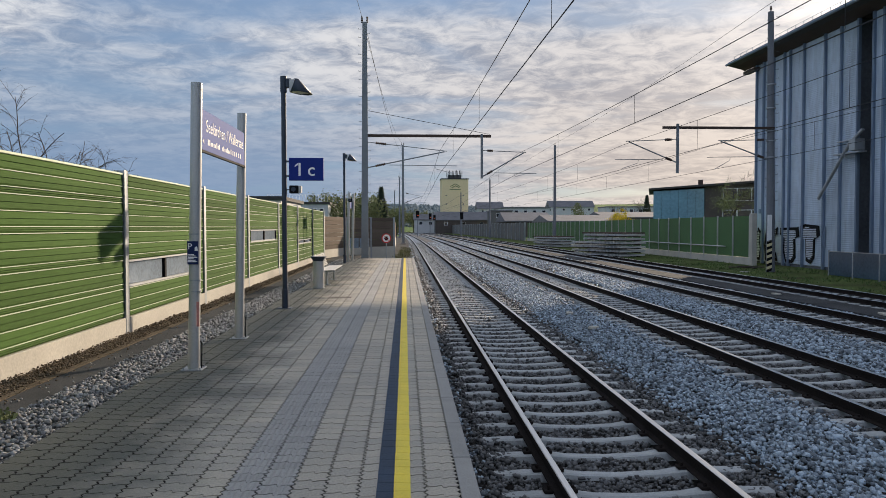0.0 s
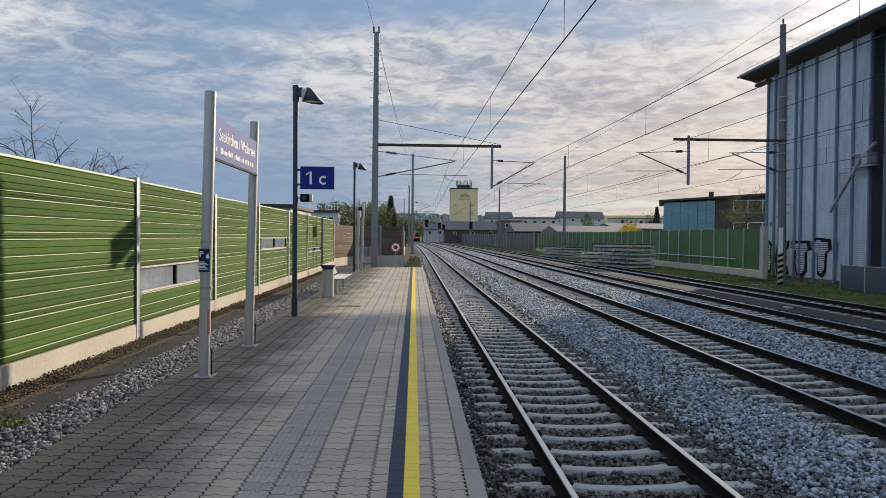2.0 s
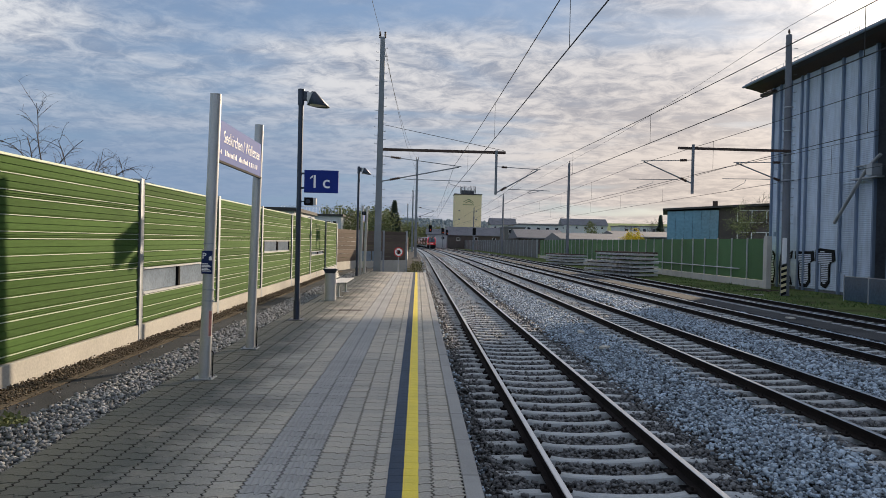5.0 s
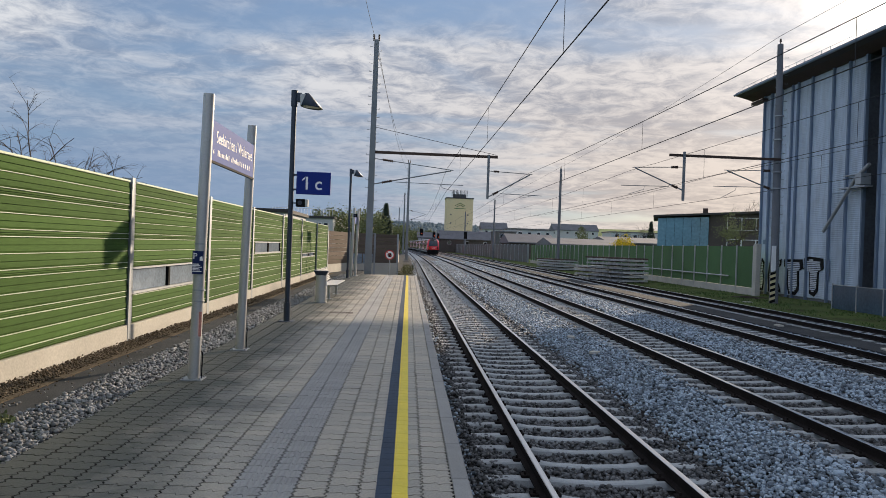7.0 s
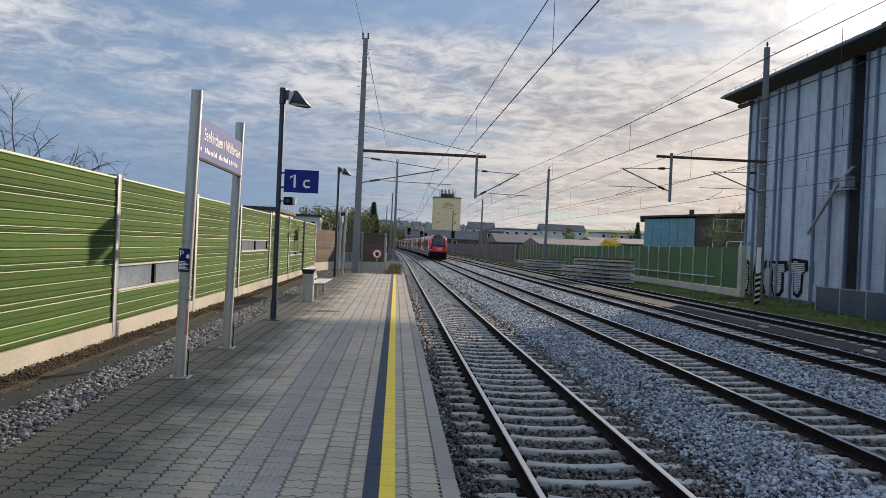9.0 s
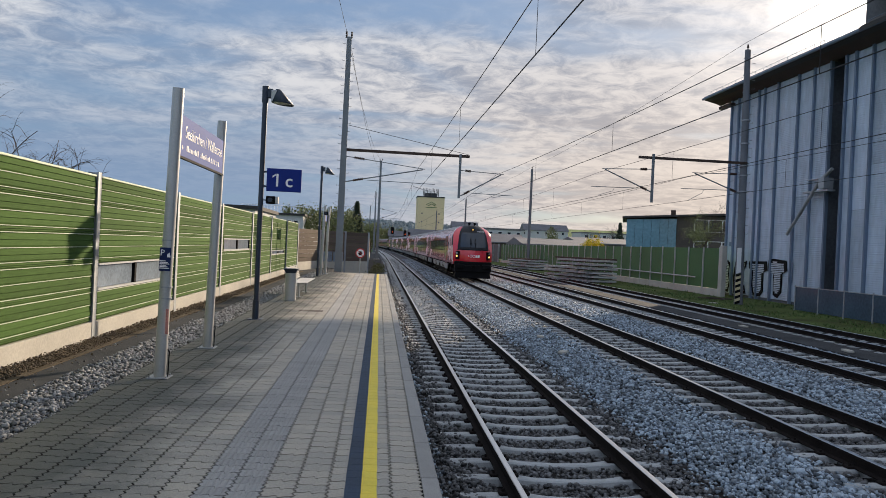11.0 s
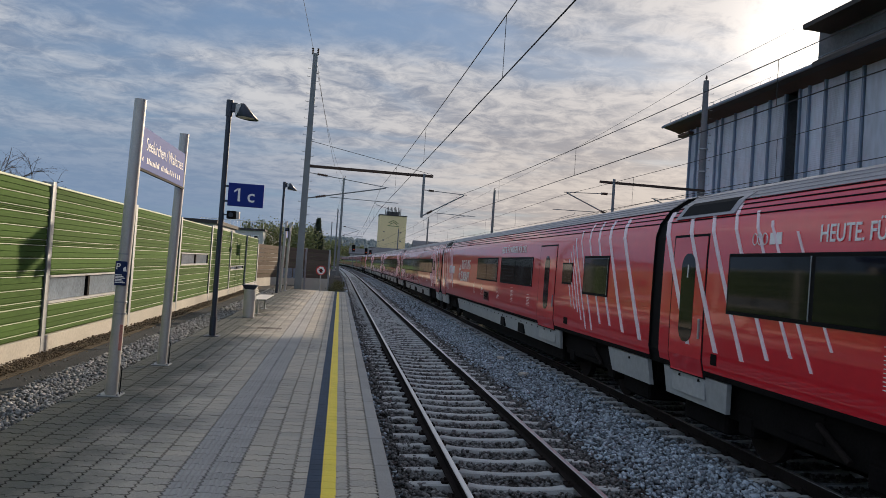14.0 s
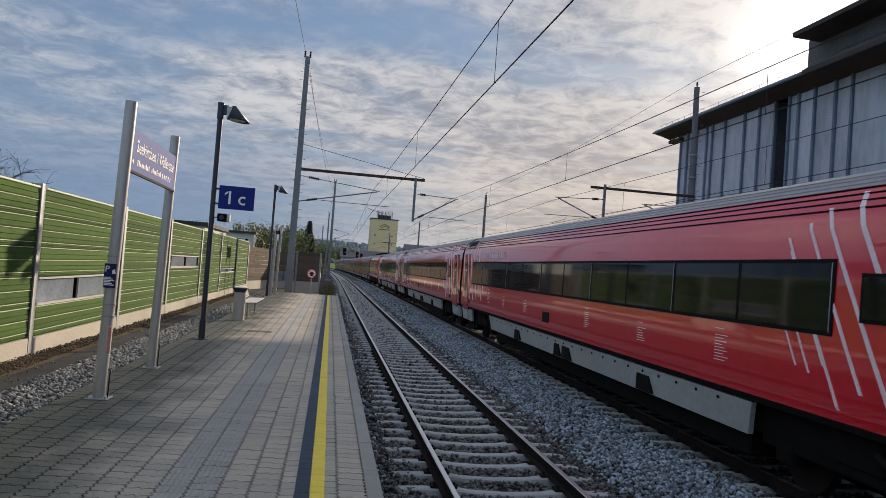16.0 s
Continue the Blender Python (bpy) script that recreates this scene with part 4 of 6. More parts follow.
def cantilever(parent, x0, x1, y, z_top0, z_low, z_join):
    """Two slanting tubes with insulators, a level registration tube and a steady arm at the wire."""
    d = 1 if x1 > x0 else -1
    for name, a, b, r in (("top_tube", (x0, z_top0), (x1 + 0.15 * d, z_join + 0.03), 0.022), ("stay_tube", (x0, z_low), (x1, z_join), 0.035)):
        bm = bmesh.new()
        tube(bm, [(a[0], y, a[1]), (b[0], y, b[1])], r, 7)
        ob = part(name, bm, MASTPAINT, parent)
        bm = bmesh.new()
        p, q = [(a[0] + (b[0] - a[0]) * f, y, a[1] + (b[1] - a[1]) * f) for f in (0.10, 0.235)]
        ribbed(bm, p, q, 0.075, 0.045, 6)
        part("insulator", bm, RUST, ob, "dark ribbed insulator")
    zr = z_low - 0.02 + (z_join - z_low) * 0.12
    bm = bmesh.new()
    tube(bm, [(x0 + (x1 - x0) * 0.28, y, zr + 0.06), (x1 + 0.75 * d, y, zr + 0.02)], 0.020, 6)
    reg = part("registration_tube", bm, MASTPAINT, parent)
    bm = bmesh.new()
    tube(bm, [(x1 - 0.55 * d, y, zr), (x1 - 0.5 * d, y, zr - 0.16), (x1 + 0.35 * d, y, WIRE_Z + 0.03)], 0.014, 6)
    part("steady_arm", bm, MASTPAINT, reg)


def mast_left(x, y, top, lean=0.0, full=True):
    s = thing("catenary_mast", "tall grey steel overhead line mast with step irons", "mast", "overhead line masts", at=pose(0, 0, 0))
    bm = bmesh.new()
    a, h = 0.21, top - 0.35
    for u0, u1, v0, v1 in ((-a, a, -0.15, -0.125), (-a, a, 0.125, 0.15), (-0.015, 0.015, -0.125, 0.125)):
        b = [bm.verts.new((x + k, y + q, -0.75)) for k, q in ((u0, v0), (u1, v0), (u1, v1), (u0, v1))]
        c = [bm.verts.new((x + k * 0.62 + lean, y + q * 0.8, h)) for k, q in ((u0, v0), (u1, v0), (u1, v1), (u0, v1))]
        for i in range(4):
            bm.faces.new((b[i], b[(i + 1) % 4], c[(i + 1) % 4], c[i]))
        bm.faces.new(c)
    part("post", bm, MASTPAINT, s, "grey painted H-section post")
    bm = bmesh.new()
    box(bm, x - 0.4, x + 0.4, y - 0.4, y + 0.4, -0.78, -0.45, 0.02)
    part("footing", bm, KERB, s, "concrete footing")
    rungs(s, x + lean * 0.5, y - 0.16, 2.6, h - 0.3, 0.16)
    for e in (-0.16, 0.14):
        bm = bmesh.new()
        ribbed(bm, (x + lean + e, y, h - 0.05), (x + lean + e, y, h + 0.36), 0.065, 0.03, 4)
        part("insulator", bm, RUST, s, "brown ribbed insulator")
    if full:
        bm = bmesh.new()
        box(bm, x + 0.1, 5.05 + bend(y), y - 0.09, y + 0.09, 7.02, 7.17, 0.01)
        part("beam", bm, RUST, s, "dark steel cross beam")
        xd = 4.5 + bend(y)
        bm = bmesh.new()
        box(bm, xd - 0.07, xd + 0.07, y - 0.19, y - 0.10, 4.62, 7.20, 0.01)
        part("drop_post", bm, MASTPAINT, s, "grey hanging post")
        bm = bmesh.new()
        tube(bm, [(x + 0.1, y, 8.55), (5.0 + bend(y), y, 7.2)], 0.014, 5)
        part("stay_wire", bm, WIRE, s)
        cantilever(s, xd + 0.07, TRACKS[1] + 0.2 + bend(y), y - 0.14, 6.25, 4.75, 6.12)
    cantilever(s, x + 0.2, TRACKS[0] + 0.1 + bend(y), y, 6.72, 5.25, 6.18)
    return s


def mast_right(x, y, top, lean=0.0, full=True):
    s = thing("catenary_mast", "tall round concrete overhead line mast beside the siding", "mast", "overhead line masts")
    bm = bmesh.new()
    tube(bm, [(x, y, -0.76), (x + lean, y, top - 0.25)], 0.235, 16, 0.155)
    part("post", bm, MASTCON, s, "tapered concrete post", smooth=True)
    rungs(s, x + lean * 0.4, y - 0.1, 3.0, top - 0.5, 0.17)
    bm = bmesh.new()
    tube(bm, [(x + lean, y, top - 0.3), (x + lean, y, top - 0.12)], 0.03, 6)
    tube(bm, [(x + lean, y, top - 0.12), (x + lean, y, top + 0.06)], 0.07, 8, 0.04)
    part("insulator", bm, RUST, s, "brown ribbed insulator")
    if full:
        for z in (7.05, 6.5, 5.6, 8.3, 9.6):
            bm = bmesh.new()
            tube(bm, [(x + lean * 0.5, y, z), (x + lean * 0.5, y, z + 0.06)], 0.25, 14)
            part("clamp_band", bm, STEEL, s)
        bm = bmesh.new()
        box(bm, 14.05 + bend(y), x, y - 0.30, y - 0.20, 7.13, 7.27, 0.01)
        part("beam", bm, RUST, s, "rusty steel cross beam")
        xd = 14.85 + bend(y)
        bm = bmesh.new()
        box(bm, xd - 0.07, xd + 0.07, y - 0.40, y - 0.305, 4.72, 7.4, 0.01)
        part("drop_post", bm, MASTPAINT, s, "grey hanging post")
        cantilever(s, xd - 0.07, TRACKS[2] + 0.9 + bend(y), y - 0.36, 6.55, 5.3, 6.40)
        cantilever(s, x - 0.2, TRACKS[3] + 1.8 + bend(y), y, 6.6, 5.5, 6.5)
    return s


mast_left(-2.31, 42.6, 13.95, 0.05)
mast_left(-0.25, 105.0, 13.9, 0.0, False)
mast_left(-1.2, 167.0, 13.5, 0.0, False)
mast_left(-3.2, 229.0, 13.5, 0.0, False)
R1 = mast_right(20.3, 39.5, 13.85, -0.15)
mast_right(20.9, 101.0, 13.4, 0.0, False)
mast_right(19.5, 167.0, 13.0, 0.0, False)
mast_right(17.6, 229.0, 13.0, 0.0, False)
marker = thing("marker_post", "white marker board with a black and yellow striped foot", "marker post")
bm = bmesh.new()
box(bm, 19.92, 20.15, 39.10, 39.16, 0.95, 2.45, 0.004)
part("board", bm, WHITE, marker, "plain white upper board")
for k in range(11):
    bm = bmesh.new()
    z = -0.72 + k * 0.155
    prism(bm, ((19.90, z), (20.17, z + 0.10), (20.17, z + 0.252), (19.90, z + 0.152)), "y", 39.10 - 0.002 * (k % 2), 39.16)
    part("stripe", bm, HAZARD_Y if k % 2 else BLACK, marker)


def overhead_wire(i, offset, swing, top, sag, y_masts):
    s = thing("overhead_wire", "contact wire hung by droppers from a sagging carrier wire", "overhead wire", "overhead wires")
    con, mes, drops = [], [], []
    for k, (a, b) in enumerate(zip(y_masts, y_masts[1:])):
        for j in range(12):
            f = j / 12
            y = a + (b - a) * f
            zig = (-swing if k % 2 else swing) * (1 - 2 * f) + offset
            x = TRACKS[i] + bend(y) + zig
            con.append((x, y, WIRE_Z))
            zm = top - sag * 4 * f * (1 - f)
            mes.append((x, y, zm))
            if j in (2, 4, 6, 8, 10):
                drops.append((x, y, zm))
    for name, pts, r in (("contact_wire", con, 0.011), ("carrier_wire", mes, 0.010)):
        bm = bmesh.new()
        tube(bm, pts, r, 5)
        part(name, bm, WIRE, s)
    for x, y, z in drops:
        bm = bmesh.new()
        tube(bm, [(x, y, WIRE_Z), (x, y, z)], 0.006, 4)
        part("dropper", bm, WIRE, s)
    return s


overhead_wire(0, 0.12, 0.29, 6.25, 0.28, (-19.5, 42.6, 105, 167, 229, 291))
overhead_wire(1, 0.36, 0.45, 6.10, 0.36, (-19.5, 42.5, 105, 167, 229, 291))
overhead_wire(2, 0.45, -0.18, 6.25, 0.28, (-22, 39.2, 101, 167, 229, 291))
overhead_wire(3, 1.1, -0.18, 6.25, 0.28, (-22, 39.5, 101, 167, 229, 291))


def feeder(points, sag, label, r=0.011):
    bm = bmesh.new()
    pts = []
    for a, b in zip(points, points[1:]):
        for j in range(14):
            f = j / 14
            p = Vector(a).lerp(Vector(b), f)
            pts.append((p.x, p.y, p.z - sag * 4 * f * (1 - f)))
    pts.append(points[-1])
    tube(bm, pts, r, 5)
    return whole("feeder_wire", bm, WIRE, label, "wire", "feeder wires")


feeder([(-2.6, -20, 13.9), (-2.42, 42.6, 13.9), (-0.4, 105, 13.85), (-1.3, 167, 13.4), (-3.3, 229, 13.4)], 1.3, "high feeder wire strung between the steel masts")
feeder([(-2.1, 42.6, 12.9), (-0.15, 105, 12.2), (-1.1, 167, 12.2)], 1.6, "slack return wire strung between the steel masts")
feeder([(20.3, -22, 14.9), (20.15, 39.5, 14.08), (20.9, 101, 13.4), (19.5, 167, 13), (17.6, 229, 13)], 0.35, "high wire strung between the concrete masts")

# ---- grain silo beside the siding ----
def corrugated(name, parent, x, y0, y1, z0, z1, pitch=0.11, depth=0.014):
    bm = bmesh.new()
    n = int((z1 - z0) / pitch * 2)
    rows = []
    for i in range(n + 1):
        z = z0 + (z1 - z0) * i / n
        d = depth if i % 2 else 0.0
        rows.append([bm.verts.new((x - d, y, z)) for y in (y0, y1)])
    for a, b in zip(rows, rows[1:]):
        bm.faces.new((a[0], a[1], b[1], b[0]))
    bm.faces.new([r[0] for r in rows] + [bm.verts.new((x + 0.1, y0, z1)), bm.verts.new((x + 0.1, y0, z0))])
    return part(name, bm, SHEET, parent)


def grain_silo():
    s = thing("grain_silo", "tall grain silo clad in weathered corrugated zinc sheets", "silo")
    fx = 24.30
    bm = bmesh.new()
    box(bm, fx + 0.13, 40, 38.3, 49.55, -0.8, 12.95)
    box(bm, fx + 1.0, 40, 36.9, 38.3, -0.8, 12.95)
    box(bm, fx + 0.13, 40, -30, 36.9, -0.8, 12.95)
    part("core", bm, SHADOWWALL, s, "recessed cladding with shade in its dark colour")
    ribs = [49.5, 48.5, 47.2, 45.8, 45.1, 43.5, 41.27, 39.7, 38.15, None, 36.85, 36.05, 34.7, 33.1, 31.9]
    for a, b in zip(ribs, ribs[1:]):
        if a is None or b is None:
            continue
        j = random.uniform(0, 0.02)
        cut = random.uniform(4.5, 8.5)
        corrugated("sheet", s, fx + 0.10 - j, b + 0.07, a - 0.07, -0.55, cut)
        corrugated("sheet", s, fx + 0.095 - j, b + 0.07, a - 0.07, cut + 0.01, 12.9)
    for y in ribs:
        if y is None:
            continue
        bm = bmesh.new()
        box(bm, fx - 0.06, fx + 0.12, y - 0.065, y - 0.015, -0.7, 12.93)
        box(bm, fx - 0.06, fx + 0.12, y + 0.015, y + 0.065, -0.7, 12.93)
        box(bm, fx + 0.0, fx + 0.12, y - 0.015, y + 0.015, -0.7, 12.93)
        part("rib", bm, RIB, s, "vertical double zinc rib")
    bm = bmesh.new()
    y = 31.8
    while y > -25:
        box(bm, fx + 0.05, fx + 0.13, y - 2.95, y, -0.6, 12.9, 0.01)
        y -= 3.0
    part("plate_cladding", bm, SHEET, s, "smooth zinc plate cladding")
    # end wall towards the far side
    bm = bmesh.new()
    y = 49.56
    for k in range(14):
        box(bm, fx + 0.2 + k * 1.1, fx + 1.27 + k * 1.1, y, y + 0.06, -0.6, 12.9, 0.01)
    part("end_cladding", bm, SHEET, s)
    bm = bmesh.new()
    prism(bm, ((23.15, 13.30), (23.15, 13.52), (31.5, 15.0), (40, 13.5), (40, 13.2), (31.5, 14.7), (24.2, 13.05)), "y", -30, 51.55)
    roof = part("roof", bm, ROOF, s, "dark pitched roof with a wide overhang")
    bm = bmesh.new()
    prism(bm, ((23.35, 13.28), (24.35, 12.92), (24.35, 13.4), (23.35, 13.36)), "y", -30, 51.4)
    part("soffit", bm, EAVE, roof, "dark brown boarded soffit")
    bm = bmesh.new()
    tube(bm, [(23.08, 51.6, 13.36), (23.08, -30, 13.36)], 0.085, 8)
    part("gutter", bm, RIB, roof, "zinc gutter")
    for i in range(30):
        bm = bmesh.new()
        tube(bm, [(23.4, 51.0 - i * 0.9, 13.55), (23.4, 51.0 - i * 0.9, 13.85)], 0.012, 5)
        if i < 29:
            tube(bm, [(23.4, 51.0 - i * 0.9, 13.84), (23.4, 50.1 - i * 0.9, 13.84)], 0.010, 5)
        part("snow_guard", bm, RIB, roof)
    bm = bmesh.new()
    box(bm, 24.0, 24.4, 49.2, 50.9, 12.55, 12.75)
    part("bracket", bm, EAVE, s)
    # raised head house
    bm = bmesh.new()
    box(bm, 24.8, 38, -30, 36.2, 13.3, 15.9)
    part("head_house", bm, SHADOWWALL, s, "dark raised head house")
    bm = bmesh.new()
    prism(bm, ((23.2, 15.62), (23.2, 15.86), (31, 19.0), (38.6, 15.9), (38.6, 15.6), (31, 18.6), (24.9, 15.55)), "y", -30, 35.3)
    part("head_roof", bm, ROOF, s, "dark roof of the head house")
    bm = bmesh.new()
    prism(bm, ((22.5, 13.02), (22.5, 13.25), (24.9, 14.7), (24.9, 14.3)), "y", -30, 33.3)
    part("canopy", bm, ROOF, s, "projecting dark canopy roof")
    # loading pipe with its platform
    bm = bmesh.new()
    tube(bm, [(23.85, 41.0, 3.4), (23.9, 38.1, 6.3), (24.0, 37.2, 6.9)], 0.095, 10)
    part("loading_pipe", bm, STEEL, s, "slanting worn steel loading pipe")
    bm = bmesh.new()
    box(bm, 23.85, 24.3, 37.3, 39.6, 5.72, 5.80), box(bm, 23.75, 24.3, 37.5, 38.0, 5.85, 6.45)
    box(bm, 24.05, 24.3, 38.0, 39.6, 6.45, 6.5)
    part("pipe_support", bm, STEEL, s)
    # painted shapes on the lowest sheets
    letters = (((49.3, -0.45), (48.95, -0.5), (48.75, 0.2), (48.95, 0.9), (48.8, 1.5), (49.15, 1.75), (49.35, 0.9)),
               ((48.1, -0.5), (46.5, -0.45), (46.75, 0.1), (47.3, 0.25), (46.8, 0.65), (47.4, 0.95), (46.6, 1.3), (46.5, 1.75), (47.2, 1.45), (48.0, 1.65), (48.25, 0.6)),
               ((46.15, 1.72), (44.0, 1.76), (43.9, 1.2), (44.35, 1.05), (44.3, -0.15), (44.7, -0.5), (45.5, -0.5), (45.75, 0.2), (45.7, 1.15), (46.15, 1.25)),
               ((43.75, 1.85), (43.2, 1.95), (41.75, 1.85), (41.65, 1.25), (42.15, 1.05), (42.2, -0.1), (42.6, -0.45), (43.1, -0.3), (43.15, 1.0), (43.8, 1.15)))

    def inside(outline, y, z):
        odd = False
        for (y0, z0), (y1, z1) in zip(outline, outline[1:] + outline[:1]):
            if (z0 > z) != (z1 > z) and y < y0 + (y1 - y0) * (z - z0) / (z1 - z0):
                odd = not odd
        return odd

    for outline in letters:
        bm = bmesh.new()
        prism(bm, outline, "x", fx + 0.022, fx + 0.06)
        body = part("painted_shape", bm, BLACK, s, "black spray painted letter-like shape")
        cy = sum(p[0] for p in outline) / len(outline)
        cz = sum(p[1] for p in outline) / len(outline)
        core = tuple((cy + (y - cy) * 0.74, cz + (z - cz) * 0.82) for y, z in outline)
        bm = bmesh.new()
        z = -0.5
        while z < 1.9:
            row = [y * 0.02 for y in range(2050, 2490) if inside(core, y * 0.02, z + 0.04)]
            if row:
                box(bm, fx + 0.016, fx + 0.021, row[0], row[-1] + 0.02, z, z + 0.075)
            z += 0.11
        if bm.verts:
            part("painted_filling", bm, PAINTGREY, body, "pale striped filling of the painted shape")
        else:
            bm.free()
    for y, z, d in ((41.2, 0.6, 1.2), (48.9, 2.7, 0.3)):
        bm = bmesh.new()
        box(bm, fx + 0.0, fx + 0.05, y - 0.12, y + 0.12, z, z + d)
        part("hatch", bm, RIB, s)
    return s


grain_silo()


def yard_fence():
    s = thing("yard_fence", "low fence of blue-grey tinted panels before the silo", "fence")
    ys = [36.1, 34.1, 32.1, 30.1, 28.1, 26.1, 24.1]
    for y in ys:
        bm = bmesh.new()
        box(bm, 21.57, 21.63, y - 0.03, y + 0.03, -0.75, 0.60, 0.006)
        part("fence_post", bm, STEEL, s)
    for a, b in zip(ys, ys[1:]):
        bm = bmesh.new()
        box(bm, 21.59, 21.605, b + 0.05, a - 0.05, -0.66, 0.52)
        pane = part("panel", bm, TINTED, s, "blue-grey tinted panel")
        bm = bmesh.new()
        box(bm, 21.575, 21.62, b + 0.04, a - 0.04, 0.523, 0.56)
        part("top_rail", bm, STEEL, pane)


yard_fence()


def sleeper_stack(x, y, turn, rows, layers, high_rows, label):
    """Layers of sleepers laid side by side; the upper half is shorter than the lower."""
    s = thing("sleeper_stack", label, "sleeper stack", "stacks of sleepers", at=pose(x, y, -0.72, 0, 0, turn))
    gap, lift = 0.42, 0.335
    for k in range(layers):
        n = rows if k < layers - 2 else high_rows
        for r in range(n):
            share("sleeper", SLEEPER, s, pose(1.3 + random.uniform(-0.07, 0.07), r * gap, 0.42 + k * lift, 0, 0, random.uniform(-0.8, 0.8)))
        for xx in (0.55, 2.05):
            bm = bmesh.new()
            box(bm, xx - 0.05, xx + 0.05, -0.12, n * gap - 0.2, 0.42 + k * lift - 0.415, 0.42 + k * lift - 0.322)
            part("batten", bm, BARK, s, "dark timber batten")
    for xx in (0.25, 0.9, 1.6, 2.2):
        bm = bmesh.new()
        z = 0.42 + (layers - 1) * lift - 0.16
        box(bm, xx, xx + 0.13, -0.35, high_rows * gap + 0.2, z, z + 0.13, 0.01)
        part("rail_length", bm, RUST, s, "rusty short rail on top")
    return s


sleeper_stack(17.55, 58.6, 25, 16, 6, 12, "tall stack of used concrete sleepers with timber battens")
sleeper_stack(18.4, 88.0, 22, 13, 4, 13, "low stack of used concrete sleepers")


def debris():
    for x, y, l, t in ((20.6, 43.4, 2.4, 25), (21.3, 43.9, 1.6, -10), (20.9, 42.6, 1.2, 60), (18.6, 39.0, 0.5, 10), (13.6, 26.0, 0.6, 80), (13.5, 19.8, 0.7, 70), (4.6, 17.5, 0.35, 60), (4.7, 20.5, 0.4, 80)):
        bm = bmesh.new()
        box(bm, -l / 2, l / 2, -0.09, 0.09, 0, 0.06, 0.01)
        z = -0.69 if x < 13 else -0.70
        whole("board_scrap", bm, PLINTH if l < 1 else BARK, "loose weathered board lying beside the tracks", "board", "scraps", at=pose(x, y, z, random.uniform(-3, 3), 2, t))


debris()


# ---- plants ----
def leaves(name, mat, centre, size, count, leaf, label, parent, seed):
    """A crown of many small leaves, thicker in clumps."""
    rng = np.random.default_rng(seed)
    lumps = rng.normal(size=(26, 3)) * 0.42
    lumps /= np.maximum(1, np.linalg.norm(lumps, axis=1))[:, None]
    pick = lumps[rng.integers(0, 26, count)] + rng.normal(size=(count, 3)) * 0.17
    c = np.array(centre) + pick * np.array(size)
    a = rng.normal(size=(count, 3))
    a /= np.linalg.norm(a, axis=1)[:, None]
    b = np.cross(a, rng.normal(size=(count, 3)))
    b /= np.linalg.norm(b, axis=1)[:, None]
    r = leaf * rng.uniform(0.6, 1.4, (count, 1))
    v = np.stack([c - a * r, c + b * r * 0.6, c + a * r, c - b * r * 0.6], 1)
    me = bpy.data.meshes.new(name)
    me.from_pydata(v.reshape(-1, 3).tolist(), [], [(4 * i, 4 * i + 1, 4 * i + 2, 4 * i + 3) for i in range(count)])
    me.materials.append(mat)
    ob = new(name, me)
    ob.parent = parent
    tagged(ob, label)
    return ob


def branching(bm, p, d, length, r, depth, rng, spread=0.55):
    q = p + d * length
    tube(bm, [p, p.lerp(q, 0.5) + Vector((rng.uniform(-1, 1), rng.uniform(-1, 1), 0)) * length * 0.05, q], r, 5 if depth > 2 else 3, r * 0.6)
    if depth == 0:
        return
    for k in range(3 if depth > 1 else 4):
        nd_ = (d + Vector((rng.uniform(-1, 1), rng.uniform(-1, 1), rng.uniform(-0.35, 0.6))) * spread).normalized()
        branching(bm, p.lerp(q, rng.uniform(0.55, 1.0)), nd_, length * rng.uniform(0.6, 0.82), r * 0.58, depth - 1, rng, spread)


def tree(x, y, z, h, kind, seed, label, width=None):
    rng = random.Random(seed)
    s = thing("tree", label, "tree", "trees", at=pose(x, y, z))
    bm = bmesh.new()
    bare = kind == "bare"
    if kind == "conifer":
        tube(bm, [(0, 0, -0.3), (0, 0, h * 0.97)], h * 0.02, 6, 0.02)
        part("trunk", bm, BARK, s)
        n = np.random.default_rng(seed)
        V, F = [], []
        for k in range(900):
            f = n.uniform(0.06, 1) ** 0.8
            r = (1 - f) * h * 0.24 * n.uniform(0.4, 1)
            t = n.uniform(0, math.tau)
            c = np.array((r * math.cos(t), r * math.sin(t), h * f))
            o = np.array((math.cos(t), math.sin(t), -0.5)) * h * 0.05
            w = np.array((-math.sin(t), math.cos(t), 0.1)) * h * 0.03
            b = len(V)
            V += [tuple(c - w), tuple(c + w), tuple(c + o)]
            F.append((b, b + 1, b + 2))
        me = bpy.data.meshes.new("crown")
        me.from_pydata(V, [], F)
        me.materials.append(CONIFER)
        ob = new("crown", me)
        ob.parent = s
        return s
    branching(bm, Vector((0, 0, -0.2)), Vector((rng.uniform(-0.05, 0.05), 0, 1)).normalized(), h * (0.36 if bare else 0.3), h * (0.012 if bare else 0.022), 5 if bare else 3, rng, 0.75)
    part("trunk", bm, BARK, s, "bare forked trunk and twigs" if bare else "trunk and limbs")
    w = width or h * 0.34
    if bare:
        return s
    leaves("crown", {"leaf": LEAF, "bush": LEAF, "yellow": FORSYTHIA}[kind], (0, 0, h * 0.62), (w, w, h * 0.42), 2600, h * 0.022, "loose crown of small leaves", s, seed)
    return s


